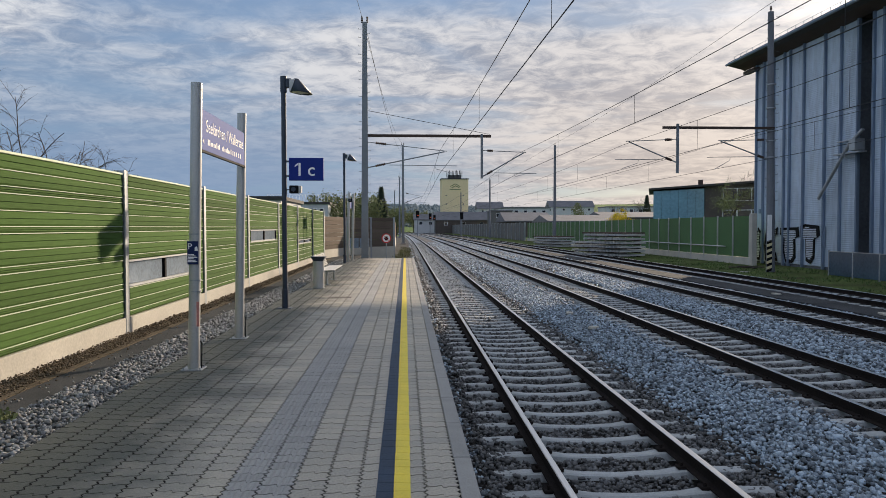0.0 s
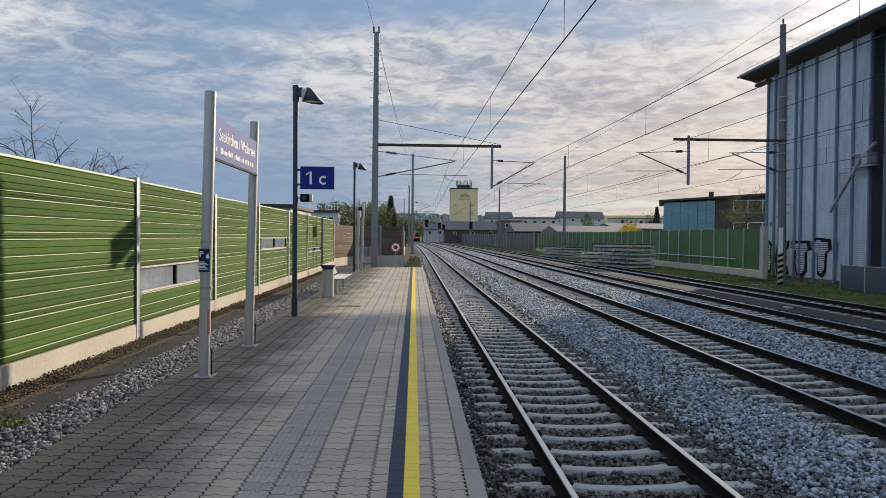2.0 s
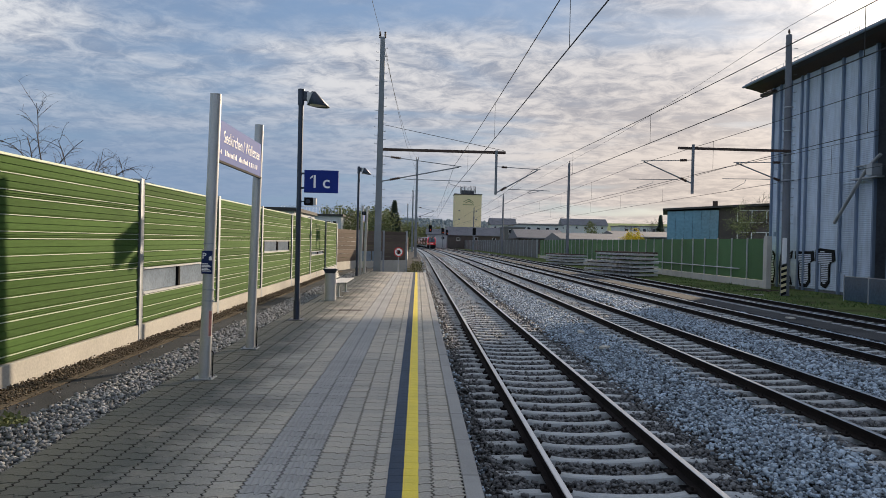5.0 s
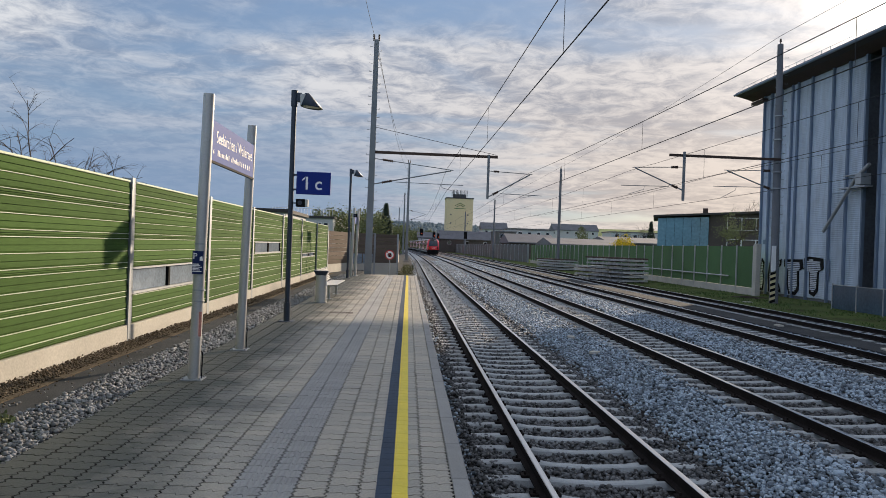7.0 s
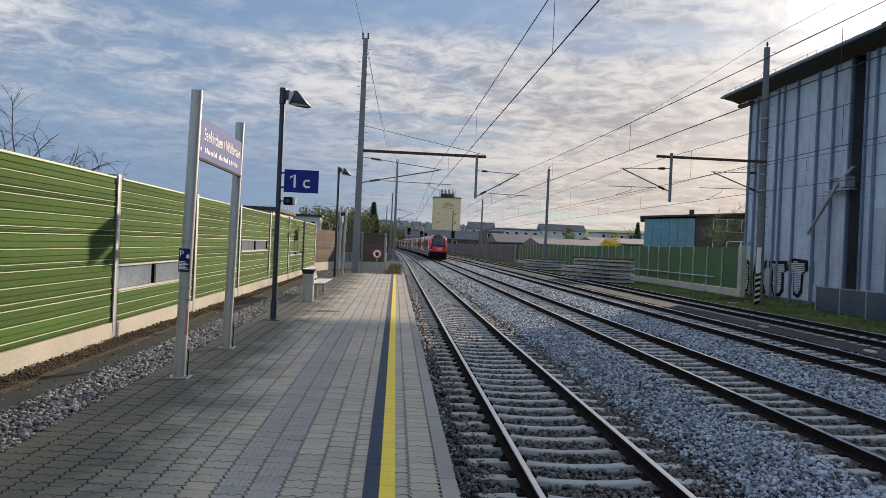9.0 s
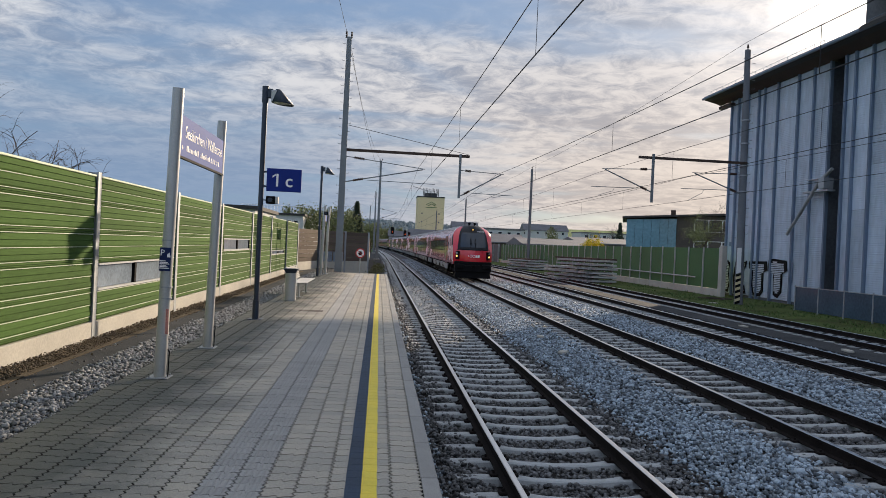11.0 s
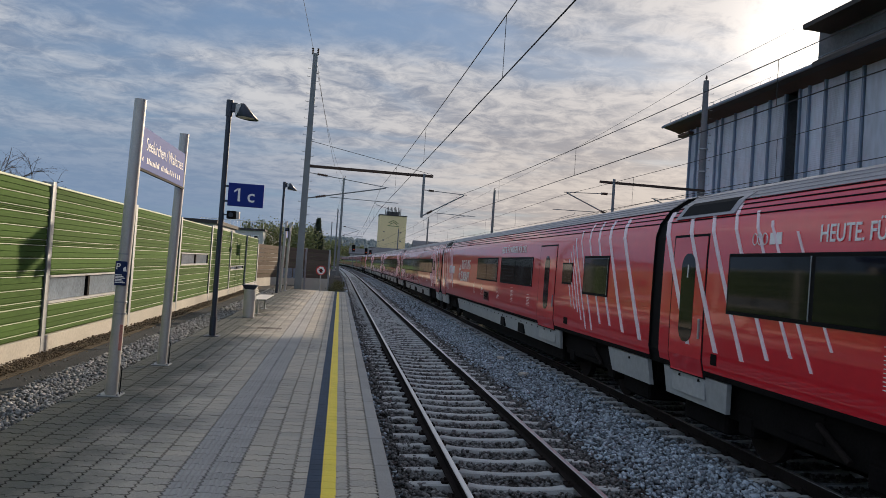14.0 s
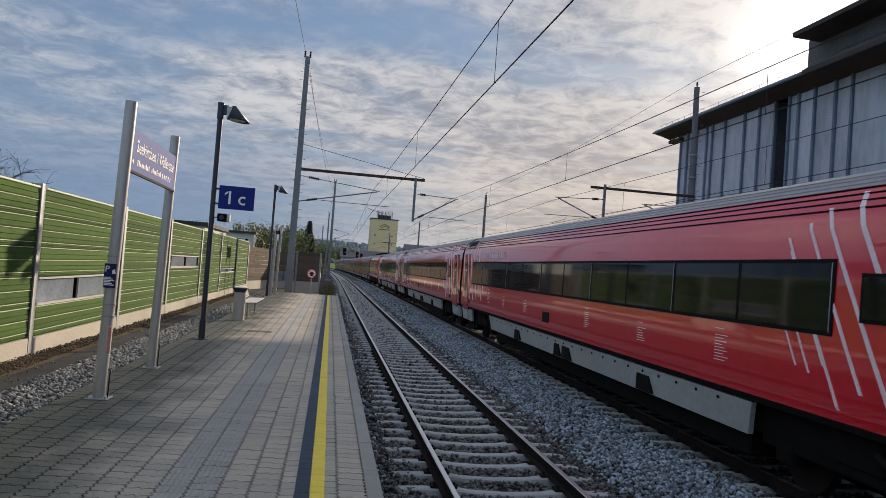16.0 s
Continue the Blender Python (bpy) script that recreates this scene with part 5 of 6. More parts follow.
def birch(x, y, h, lean, seed, label):
    """A slender leafless birch: curved stems with fine twigs that rise and droop."""
    rng = random.Random(seed)
    s = thing("tree", label, "tree", "trees", at=pose(x, y, -0.8))
    bm = bmesh.new()

    def stem(p, d, length, r, droop, depth):
        pts = [p.copy()]
        n = 7
        for i in range(n):
            d = (d + Vector((rng.uniform(-0.13, 0.13), rng.uniform(-0.13, 0.13), -droop * (i / n) * 0.5))).normalized()
            p = p + d * (length / n)
            pts.append(p.copy())
        tube(bm, pts, r, 5 if depth > 1 else 3, r * 0.35)
        if depth == 0:
            return
        for i in range(9 if depth > 1 else 5):
            f = rng.uniform(0.25, 0.97)
            q = pts[int(f * n)].lerp(pts[min(n, int(f * n) + 1)], f * n - int(f * n))
            turn = rng.uniform(0, math.tau)
            out_ = Vector((math.cos(turn), math.sin(turn), rng.uniform(0.25, 1.0))).normalized()
            stem(q, (out_ + d * 0.5).normalized(), length * rng.uniform(0.22, 0.42), r * 0.38, rng.uniform(0.2, 0.75), depth - 1)

    stem(Vector((0, 0, -0.2)), Vector((0.02, 0, 1)), h * 0.62, h * 0.012, 0.0, 1)
    base = Vector((0, 0, h * 0.5))
    for tilt, size, droop in ((lean, 0.52, 0.75), (lean * 0.25, 0.50, 0.1), (-lean * 0.7, 0.40, 0.35), (lean * 0.8, 0.36, 0.6)):
        stem(base + Vector((0, 0, rng.uniform(0, 0.08) * h)), Vector((tilt, rng.uniform(-0.3, 0.3), 1)).normalized(), h * size, h * 0.005, droop, 2)
    part("trunk", bm, BARK, s, "slender bare stems and drooping twigs")
    return s


birch(-19.2, 38.0, 8.7, -0.45, 3, "leafless birch with drooping twigs behind the green barrier")
birch(-18.3, 39.0, 7.2, 0.3, 8, "leafless young birch behind the green barrier")
birch(-17.3, 39.5, 6.8, 0.35, 12, "low leafless birch with a spreading crown")
birch(-16.2, 40.0, 6.5, 0.3, 15, "low leafless birch with a spreading crown")
for i, (x, y, h, k) in enumerate(((-11.5, 110, 8.0, "leaf"), (-9.0, 118, 8.5, "leaf"), (-6.2, 112, 7.4, "leaf"), (-3.2, 100, 8.4, "conifer"), (-4.6, 96, 6.6, "leaf"),
                                  (-2.6, 97, 6.0, "conifer"), (-7.6, 150, 9.0, "leaf"), (-2.0, 170, 8.0, "leaf"), (-4.5, 215, 12, "leaf"), (-1.5, 260, 14, "leaf"),
                                  (-8.0, 260, 14, "leaf"), (4.0, 330, 16, "leaf"), (10.5, 340, 16, "leaf"), (-3.0, 350, 18, "leaf"), (-16, 150, 9.0, "leaf"), (-24, 130, 8, "conifer"))):
    tree(x, y, -0.9, h * (0.98 if y < 200 else 0.66), k, 20 + i, "dark conifer beyond the brown barrier" if k == "conifer" else "spring-green tree beyond the barrier")
tree(33.6, 74, -0.8, 9.4, "bare", 51, "budding tree before the glass-fronted building")
leaves("blossom", LEAF, (33.6, 74, 4.2), (2.6, 2.0, 1.9), 1500, 0.085, "sparse young leaves", None, 52)
tagged(bpy.data.objects["blossom"], "sparse pale young leaves on the budding tree", "foliage", kind="stuff")
tree(41.6, 140, -0.8, 5.9, "yellow", 61, "bright yellow flowering forsythia bush", 2.4)
tree(60.5, 190, -0.5, 11.5, "bare", 62, "pale budding tree behind the white houses")
tree(63.2, 188, -0.5, 10.6, "conifer", 63, "dark conifer behind the white houses")
tree(52, 180, -0.5, 9, "bare", 64, "leafless tree among the houses")
tree(46, 190, -0.5, 7.5, "leaf", 65, "pale tree among the houses")
for i in range(9):
    leaves("weeds", LITTERGREEN, (-0.1 + random.uniform(-0.4, 0.4), 52.5 + i * 2.4, -0.5), (0.5, 1.0, 0.30 + 0.3 * random.random()), 220, 0.05, "", None, 80 + i)
for ob in [o for o in scene.objects if o.name.startswith("weeds")]:
    tagged(ob, "green weeds growing beside the track past the platform", "weeds", kind="stuff")
leaves("moss_tuft", LEAF, (-3.95, 7.2, -0.06), (0.28, 0.25, 0.06), 260, 0.03, "", None, 99)
tagged(bpy.data.objects["moss_tuft"], "low green moss tuft among the pebbles", "plant", kind="stuff")


def grass_tufts():
    rng = np.random.default_rng(5)
    n = 5000
    c = np.stack([rng.uniform(17.6, 24.0, n), rng.uniform(20, 64, n), np.full(n, -0.73)], 1)
    keep = np.array([noise.noise((p[0] * 0.5, p[1] * 0.35, 4.0)) > -0.05 for p in c])
    c = c[keep]
    n = len(c)
    h = rng.uniform(0.04, 0.15, n)
    t = rng.uniform(0, math.tau, n)
    w = np.stack([np.cos(t), np.sin(t), np.zeros(n)], 1) * 0.035
    tip = c + np.stack([rng.normal(0, 0.05, n), rng.normal(0, 0.05, n), h], 1)
    v = np.stack([c - w, c + w, tip], 1).reshape(-1, 3)
    me = bpy.data.meshes.new("grass_tufts")
    me.from_pydata(v.tolist(), [], [(3 * i, 3 * i + 1, 3 * i + 2) for i in range(n)])
    me.materials.append(material("grass_blade", (0.07, 0.12, 0.03), 0.8, var=0.5, island=0.8, bump=0))
    tagged(new("grass_tufts", me), "short uneven grass on the verge", "grass", kind="stuff")


grass_tufts()


def far_woods():
    """Wooded ridge on the skyline, one lump of foliage a tree."""
    rng = np.random.default_rng(11)
    lump = bmesh.new()
    bmesh.ops.create_icosphere(lump, subdivisions=1, radius=1)
    base = np.array([v.co[:] for v in lump.verts])
    tri = np.array([[v.index for v in f.verts] for f in lump.faces])
    lump.free()
    V, F, k = [], [], 0
    for i in range(9000):
        x = rng.uniform(-420, 420)
        y = rng.uniform(560, 900)
        crest = 9 + 13 * math.exp(-((x - 20) / 120) ** 2) + 7 * math.exp(-((x + 160) / 110) ** 2) + 5 * noise.noise((x / 60, 2.0, 0))
        if x > 150:
            crest *= max(0.15, 1 - (x - 150) / 90)
        z = (y - 560) / 340 * crest * 1.2 + 1
        s = rng.uniform(1.9, 3.3)
        b = base * (1 + rng.uniform(-0.14, 0.14, (len(base), 1))) * np.array((s, s, s * rng.uniform(0.9, 1.4)))
        V.append(b + np.array((x, y, z)))
        F.append(tri + k)
        k += len(base)
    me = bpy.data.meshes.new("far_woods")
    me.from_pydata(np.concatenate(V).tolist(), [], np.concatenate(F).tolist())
    me.materials.append(HAZEWOOD)
    tagged(new("far_woods", me), "dark wooded ridge on the skyline with haze in its colour", "woods", kind="stuff")


far_woods()


# ---- buildings ----
def windows(parent, x0, x1, y, z, w, h, n, mat=GLASS):
    for i in range(n):
        cx = x0 + (x1 - x0) * (i + 0.5) / n
        bm = bmesh.new()
        for a in ((cx - w / 2 - 0.08, cx + w / 2 + 0.08, z - 0.08, z), (cx - w / 2 - 0.08, cx + w / 2 + 0.08, z + h, z + h + 0.08),
                  (cx - w / 2 - 0.08, cx - w / 2, z, z + h), (cx + w / 2, cx + w / 2 + 0.08, z, z + h)):
            box(bm, a[0], a[1], y - 0.07, y, a[2], a[3])
        win = part("window", bm, WHITE, parent, "white framed window")
        bm = bmesh.new()
        box(bm, cx - w / 2, cx + w / 2, y - 0.03, y, z, z + h)
        part("pane", bm, mat, win)


def house(x, y, w, d, h, mat, label, gable=0.0, rows=1, n=4, roof_mat=None):
    s = thing("house", label, "house", "houses", at=pose(x, y, -0.8))
    bm = bmesh.new()
    box(bm, 0, w, 0, d, 0, h)
    part("wall", bm, mat, s)
    bm = bmesh.new()
    if gable:
        prism(bm, ((-0.6, h), (d + 0.6, h), (d + 0.6, h + 0.25), (d / 2, h + gable), (-0.6, h + 0.25)), "x", -0.5, w + 0.5)
    else:
        box(bm, -0.25, w + 0.25, -0.25, d + 0.25, h, h + 0.3)
    part("roof", bm, roof_mat or GREYROOF, s)
    for r in range(rows):
        windows(s, 0.5, w - 0.5, 0, h - 1.9 - r * 2.8, min(1.2, w / n * 0.5), 1.2, n)
    return s


house(-17, 62, 6.6, 12, 4.9, OFFWHITE, "low pale building with a flat dark roof", n=3, roof_mat=ROOF)
house(-19.5, 105, 8.6, 34, 5.9, OFFWHITE, "long white building with a flat roof and railing", n=8, roof_mat=ROOF)
house(-30, 130, 10, 20, 6.6, OFFWHITE, "white flat-roofed building behind the barrier", n=4)
bm = bmesh.new()
for i in range(20):
    tube(bm, [(-19.5 + i * 0.45, 105, 5.4), (-19.5 + i * 0.45, 105, 6.4)], 0.03, 4)
tube(bm, [(-19.5, 105, 6.4), (-10.9, 105, 6.4)], 0.04, 4)
whole("roof_railing", bm, WHITE, "white railing along a flat roof", "railing")
house(70, 250, 17, 12, 9.4, OFFWHITE, "white house with dark windows and a flat roof", n=5, rows=2)
house(33, 250, 17, 14, 9.0, OFFWHITE, "grey and white apartment house", n=5, rows=2)
house(26.5, 220, 6, 14, 7.4, GREYWALL, "tall grey annex beside the tracks", n=2)
house(46, 330, 22, 12, 11.5, OFFWHITE, "pale apartment block on the slope", n=6, rows=2)
house(84, 420, 26, 12, 14, OFFWHITE, "pale house on the slope", gable=4, n=5)
house(40, 400, 14, 12, 12.5, OFFWHITE, "white gabled house on the slope", gable=4, n=3)
house(30, 150, 15, 18, 3.6, BRICKDARK, "low shed with a broad pitched roof", gable=1.6, n=3)
house(46, 165, 24, 18, 4.6, GREYWALL, "long low hall with a shallow roof", gable=1.6, n=5)
house(26.5, 190, 12, 18, 4.0, BRICKDARK, "low goods shed with a dark pitched roof", gable=2.6, n=2)
house(12, 285, 22, 10, 5.2, BRICKDARK, "station shed with a low pitched roof", gable=3.5, n=3)
house(4, 300, 9, 10, 5.5, OFFWHITE, "small white signal house", gable=2.5, n=2)


def works():
    """Building with a teal glass front and a dark clad wing."""
    s = thing("office_building", "flat-roofed building with a teal glass front and a dark wing", "building", at=pose(32.4, 95, 0, 0, 0, -19) @ pose(-32.4, 0, 0))
    for k in range(6):
        bm = bmesh.new()
        box(bm, 32.8 + k * 1.06, 33.83 + k * 1.06, 0, 14, -0.8, 6.5 + k * 0.05)
        part("glass_bay", bm, TEAL, s)
    bm = bmesh.new()
    box(bm, 39.2, 58, 0.4, 14, -0.8, 7.2)
    part("wall", bm, BRICKDARK, s, "dark clad wing")
    bm = bmesh.new()
    prism(bm, ((32.2, 6.62), (45, 7.35), (61, 7.75), (61, 8.0), (45, 7.62), (32.2, 6.85)), "y", -0.5, 14.5)
    part("roof", bm, ROOF, s)
    windows(s, 41.4, 46.6, 0.4, 5.2, 1.6, 1.5, 3)
    windows(s, 41.4, 46.6, 0.4, 2.4, 1.6, 1.5, 3)
    for x, z in ((38.5, 7.1), (45.7, 7.6)):
        bm = bmesh.new()
        box(bm, x, x + 0.6, 2, 2.6, z, z + 0.9)
        part("chimney", bm, RUST, s)


works()


def tower():
    s = thing("silo_tower", "tall cream rendered silo tower with aerials on its roof", "tower", at=pose(0, 300, 0))
    bm = bmesh.new()
    box(bm, 15.0, 26.1, 0, 11, -0.8, 21.4)
    part("wall", bm, CREAM, s)
    bm = bmesh.new()
    box(bm, 14.8, 26.3, -0.2, 11.2, 21.4, 21.8)
    part("roof", bm, ROOF, s)
    bm = bmesh.new()
    box(bm, 18, 23.2, 3, 8, 21.8, 23.4)
    part("roof_house", bm, SHADOWWALL, s)
    for i in range(12):
        bm = bmesh.new()
        x = 17.3 + i * 0.58
        box(bm, x - 0.13, x + 0.13, 1.0 + (i % 3), 1.3 + (i % 3), 22.2, 24.2 + (i * 37 % 5) * 0.28)
        tube(bm, [(x, 1.4 + (i % 3), 21.7), (x, 1.4 + (i % 3), 25.2)], 0.07, 5)
        part("aerial", bm, GREYWALL, s)
    bm = bmesh.new()
    for a, b in (((18.6, 18.4), (20.7, 19.6)), ((20.7, 19.6), (22.8, 18.4)), ((19.2, 17.9), (20.9, 18.8)), ((20.9, 18.8), (22.4, 17.9)), ((18.4, 17.3), (23.0, 17.3))):
        tube(bm, [(a[0], -0.02, a[1]), (b[0], -0.02, b[1])], 0.12, 4)
    part("emblem", bm, DARKGREEN, s, "dark gable-shaped emblem")
    for z in (4, 7.5, 11, 14.5):
        for x in (17, 24):
            bm = bmesh.new()
            box(bm, x - 0.3, x + 0.3, -0.05, 0.01, z, z + 0.5)
            part("vent", bm, SHADOWWALL, s)


tower()


def signal(x, y, h, lit):
    s = thing("rail_signal", "railway light signal on a slim post" + (" showing red" if lit else ""), "signal", "railway signals", at=pose(x, y, -0.75))
    bm = bmesh.new()
    tube(bm, [(0, 0, 0), (0, 0, h)], 0.09, 6)
    part("post", bm, MASTPAINT, s)
    bm = bmesh.new()
    box(bm, -0.42, 0.42, -0.15, 0.05, h - 0.9, h + 0.9, 0.05)
    head = part("signal_head", bm, BLACK, s)
    for a, b, on in ((-0.15, 0.3, False), (0.1, -0.35, lit)):
        bm = bmesh.new()
        tube(bm, [(a, -0.17, h + b), (a, -0.149, h + b)], 0.11, 10)
        part("lamp", bm, SIGNALRED if on else DARKMETAL, head, "glowing red lamp" if on else "unlit lamp")


signal(3.3, 190, 5.9, True)
signal(7.6, 220, 5.8, True)
signal(10.1, 250, 5.8, True)
signal(14.4, 185, 5.4, False)

# ---- train ----
PROFILE = ((1.36, 1.02), (1.41, 1.25), (1.415, 1.9), (1.405, 2.75), (1.39, 3.16), (1.32, 3.38), (1.15, 3.62), (0.85, 3.83), (0.45, 3.95), (0.0, 3.98))


def flank(z):
    """Half width of the body at height z."""
    for (x0, z0), (x1, z1) in zip(PROFILE, PROFILE[1:]):
        if z <= z1:
            return x0 + (x1 - x0) * max(0, z - z0) / (z1 - z0)
    return 0.0


def slab(bm, side, y0, y1, z0, z1, proud, deep=0.05, shear=0.0):
    """A plate that follows the body's flank; shear moves its top back."""
    levels = sorted({z0, z1} | {z for _, z in PROFILE if z0 + 0.01 < z < z1 - 0.01})
    rings = []
    for z in levels:
        s, x = shear * (z - z0) / (z1 - z0), flank(z)
        rings.append([bm.verts.new(p) for p in ((side * (x - deep), y0 + s, z), (side * (x + proud), y0 + s, z), (side * (x + proud), y1 + s, z), (side * (x - deep), y1 + s, z))])
    for a, b in zip(rings, rings[1:]):
        for k in range(4):
            bm.faces.new((a[k], a[(k + 1) % 4], b[(k + 1) % 4], b[k]))
    bm.faces.new(rings[0][::-1]), bm.faces.new(rings[-1])
    return bm


def shell(parent, y0, y1, paint):
    lower = PROFILE[:7]
    for side in (-1, 1):
        bm = bmesh.new()
        a = [bm.verts.new((side * x, y0, z)) for x, z in lower]
        b = [bm.verts.new((side * x, y1, z)) for x, z in lower]
        for i in range(len(lower) - 1):
            bm.faces.new((a[i], b[i], b[i + 1], a[i + 1]))
        part("side_wall", bm, paint, parent, smooth=True)
    upper = PROFILE[6:]
    line = [(-x, z) for x, z in upper] + [(x, z) for x, z in upper[::-1][1:]]
    bm = bmesh.new()
    a = [bm.verts.new((x, y0, z + 0.004)) for x, z in line]
    b = [bm.verts.new((x, y1, z + 0.004)) for x, z in line]
    for i in range(len(line) - 1):
        bm.faces.new((a[i], b[i], b[i + 1], a[i + 1]))
    roof = part("roof", bm, TRAINROOF, parent, "grey ribbed roof", smooth=True)
    for side in (-1, 1):
        for z in (3.36, 3.45, 3.53, 3.60, 3.67, 3.74, 3.80):
            bm = bmesh.new()
            x = side * flank(z)
            tube(bm, [(x, y0, z + 0.004), (x, y1, z + 0.004)], 0.012, 5)
            part("roof_rib", bm, DARKMETAL if z < 3.62 else TRAINROOF, roof)
    for y, s in ((y0, 1), (y1, -1)):
        bm = bmesh.new()
        full = [(-x, z) for x, z in PROFILE] + [(x, z) for x, z in PROFILE[::-1][1:]]
        bm.faces.new([bm.verts.new((x * 0.995, y + 0.02 * s, z - 0.01)) for x, z in full])
        part("end_wall", bm, BLACK, parent)
    bm = bmesh.new()
    slab(bm, -1, y0, y1, 1.02, 1.10, 0.004), slab(bm, 1, y0, y1, 1.02, 1.10, 0.004)
    part("sill_band", bm, DARKMETAL, parent, "dark band along the sill")


def bellows(parent, y):
    bm = bmesh.new()
    full = [(-x, z) for x, z in PROFILE] + [(x, z) for x, z in PROFILE[::-1][1:]]
    prism(bm, [(x * 0.97, z * 0.985) for x, z in full], "y", y - 0.23, y + 0.23)
    part("bellows", bm, BLACK, parent, "black rubber gangway bellows")


def roof_unit(parent, y0, y1):
    """Pale inclined housing with a dark grille at the roof's edge."""
    for s in (-1, 1):
        bm = bmesh.new()
        slab(bm, s, y0, y1, 3.40, 3.74, 0.03)
        unit = part("roof_unit", bm, TRAINROOF, parent, "pale inclined roof housing")
        bm = bmesh.new()
        slab(bm, s, y0 + 0.16, y1 - 0.16, 3.45, 3.68, 0.036)
        part("grille", bm, BLACK, unit, "dark grille")


def bogie(parent, y):
    bm = bmesh.new()
    for s in (-1, 1):
        box(bm, s * 1.05 - 0.09, s * 1.05 + 0.09, y - 1.75, y + 1.75, 0.48, 0.72, 0.03)
        box(bm, s * 1.05 - 0.12, s * 1.05 + 0.12, y - 0.4, y + 0.4, 0.60, 0.98, 0.03)
        for e in (-1.25, 1.25):
            box(bm, s * 1.02 - 0.14, s * 1.02 + 0.14, y + e - 0.18, y + e + 0.18, 0.34, 0.62, 0.03)
    box(bm, -1.0, 1.0, y - 0.25, y + 0.25, 0.45, 0.8)
    b = part("bogie", bm, DARKMETAL, parent, "dark bogie frame")
    for e in (-1.25, 1.25):
        for s in (-0.75, 0.75):
            bm = bmesh.new()
            tube(bm, [(s - 0.065, y + e, 0.46), (s + 0.065, y + e, 0.46)], 0.46, 24)
            part("wheel", bm, RAILSIDE, b)
    for s in (-1, 1):
        bm = bmesh.new()
        tube(bm, [(s * 1.22, y - 0.9, 0.55), (s * 1.22, y - 0.35, 0.85)], 0.04, 8)
        part("damper", bm, RAILSIDE, b, "slanted damper")


def skirts(parent, runs, notches=()):
    for y0, y1, cut0, cut1 in runs:
        for s in (-1, 1):
            bm = bmesh.new()
            pts = [(y0, 1.0), (y0 + cut0, 0.56), (y1 - cut1, 0.56), (y1, 1.0)]
            v0 = [bm.verts.new((s * (1.34 if z > 0.9 else 1.27), y, z)) for y, z in pts]
            v1 = [bm.verts.new((s * (1.27 if z > 0.9 else 1.20), y, z)) for y, z in pts]
            bm.faces.new(v0), bm.faces.new(v1[::-1])
            for i in range(4):
                bm.faces.new((v0[i], v0[(i + 1) % 4], v1[(i + 1) % 4], v1[i]))
            sk = part("skirt", bm, TRAINSKIRT, parent, "pale grey side skirt")
            for n0, n1 in notches:
                if y0 < n0 and n1 < y1:
                    bm = bmesh.new()
                    prism(bm, ((n0, 0.585), (n1, 0.585), (n1, 0.86), (n0 + 0.12, 0.86)), "x", s * 1.255, s * 1.335)
                    part("skirt_opening", bm, BLACK, sk, "dark opening in the skirt")
            bm = bmesh.new()
            k = y0 + 0.8
            while k < y1 - 0.5:
                box(bm, s * 1.325 - 0.015, s * 1.325 + 0.015, k, k + 0.05, 0.90, 0.94)
                k += 0.62
            part("fastener_row", bm, DARKMETAL, sk)
    bm = bmesh.new()
    box(bm, -1.15, 1.15, runs[0][0], runs[-1][1], 0.62, 1.02)
    part("underframe", bm, DARKMETAL, parent)
    # boxes added below the floor so less light passes under the coach
    for y0, y1, cut0, cut1 in runs:
        bm = bmesh.new()
        box(bm, -1.12, 1.12, y0 + 0.35, y1 - 0.35, 0.22, 0.63, 0.04)
        part("equipment_case", bm, DARKMETAL, parent, "dark box added under the floor to block light")


def window_band(parent, y0, y1, n, z0=2.0, z1=2.80):
    for s in (-1, 1):
        bm = bmesh.new()
        slab(bm, s, y0, y1, z0 - 0.02, z1 + 0.02, 0.0125)
        band = part("window_surround", bm, BLACK, parent, "black window surround")
        w = (y1 - y0) / n
        for i in range(n):
            bm = bmesh.new()
            slab(bm, s, y0 + i * w + 0.035, y0 + (i + 1) * w - 0.035, z0 + 0.03, z1 - 0.03, 0.016)
            part("window_pane", bm, TRAINGLASS, band)
            if i % 2 == 0:
                bm = bmesh.new()
                slab(bm, s, y0 + i * w + 0.04, y0 + i * w + 0.055, z0 + 0.02, z1 - 0.02, 0.019)
                part("window_edge", bm, STEEL, band)


def door(parent, y0, y1, glazed=True):
    for s in (-1, 1):
        bm = bmesh.new()
        slab(bm, s, y0 - 0.04, y1 + 0.04, 0.97, 3.13, 0.003)
        frame_ = part("door_frame", bm, BLACK, parent, "dark door joint")
        bm = bmesh.new()
        slab(bm, s, y0, y1, 0.99, 3.09, 0.010)
        d = part("door", bm, TRAINRED, frame_, "red sliding door")
        bm = bmesh.new()
        slab(bm, s, y0, y1, 0.66, 0.96, -0.035)
        part("door_step", bm, TRAINSKIRT, frame_, "grey panel below the door")
        if glazed:
            bm = bmesh.new()
            m, h = (y0 + y1) / 2, 0.22
            capsule(bm, s, m, h, 1.46, 2.84, 0.016)
            part("door_window", bm, TRAINGLASS, d, "tall rounded door window")
        bm = bmesh.new()
        slab(bm, s, y0 + 0.06, y0 + 0.10, 1.55, 1.85, 0.03)
        part("door_handle", bm, STEEL, d)


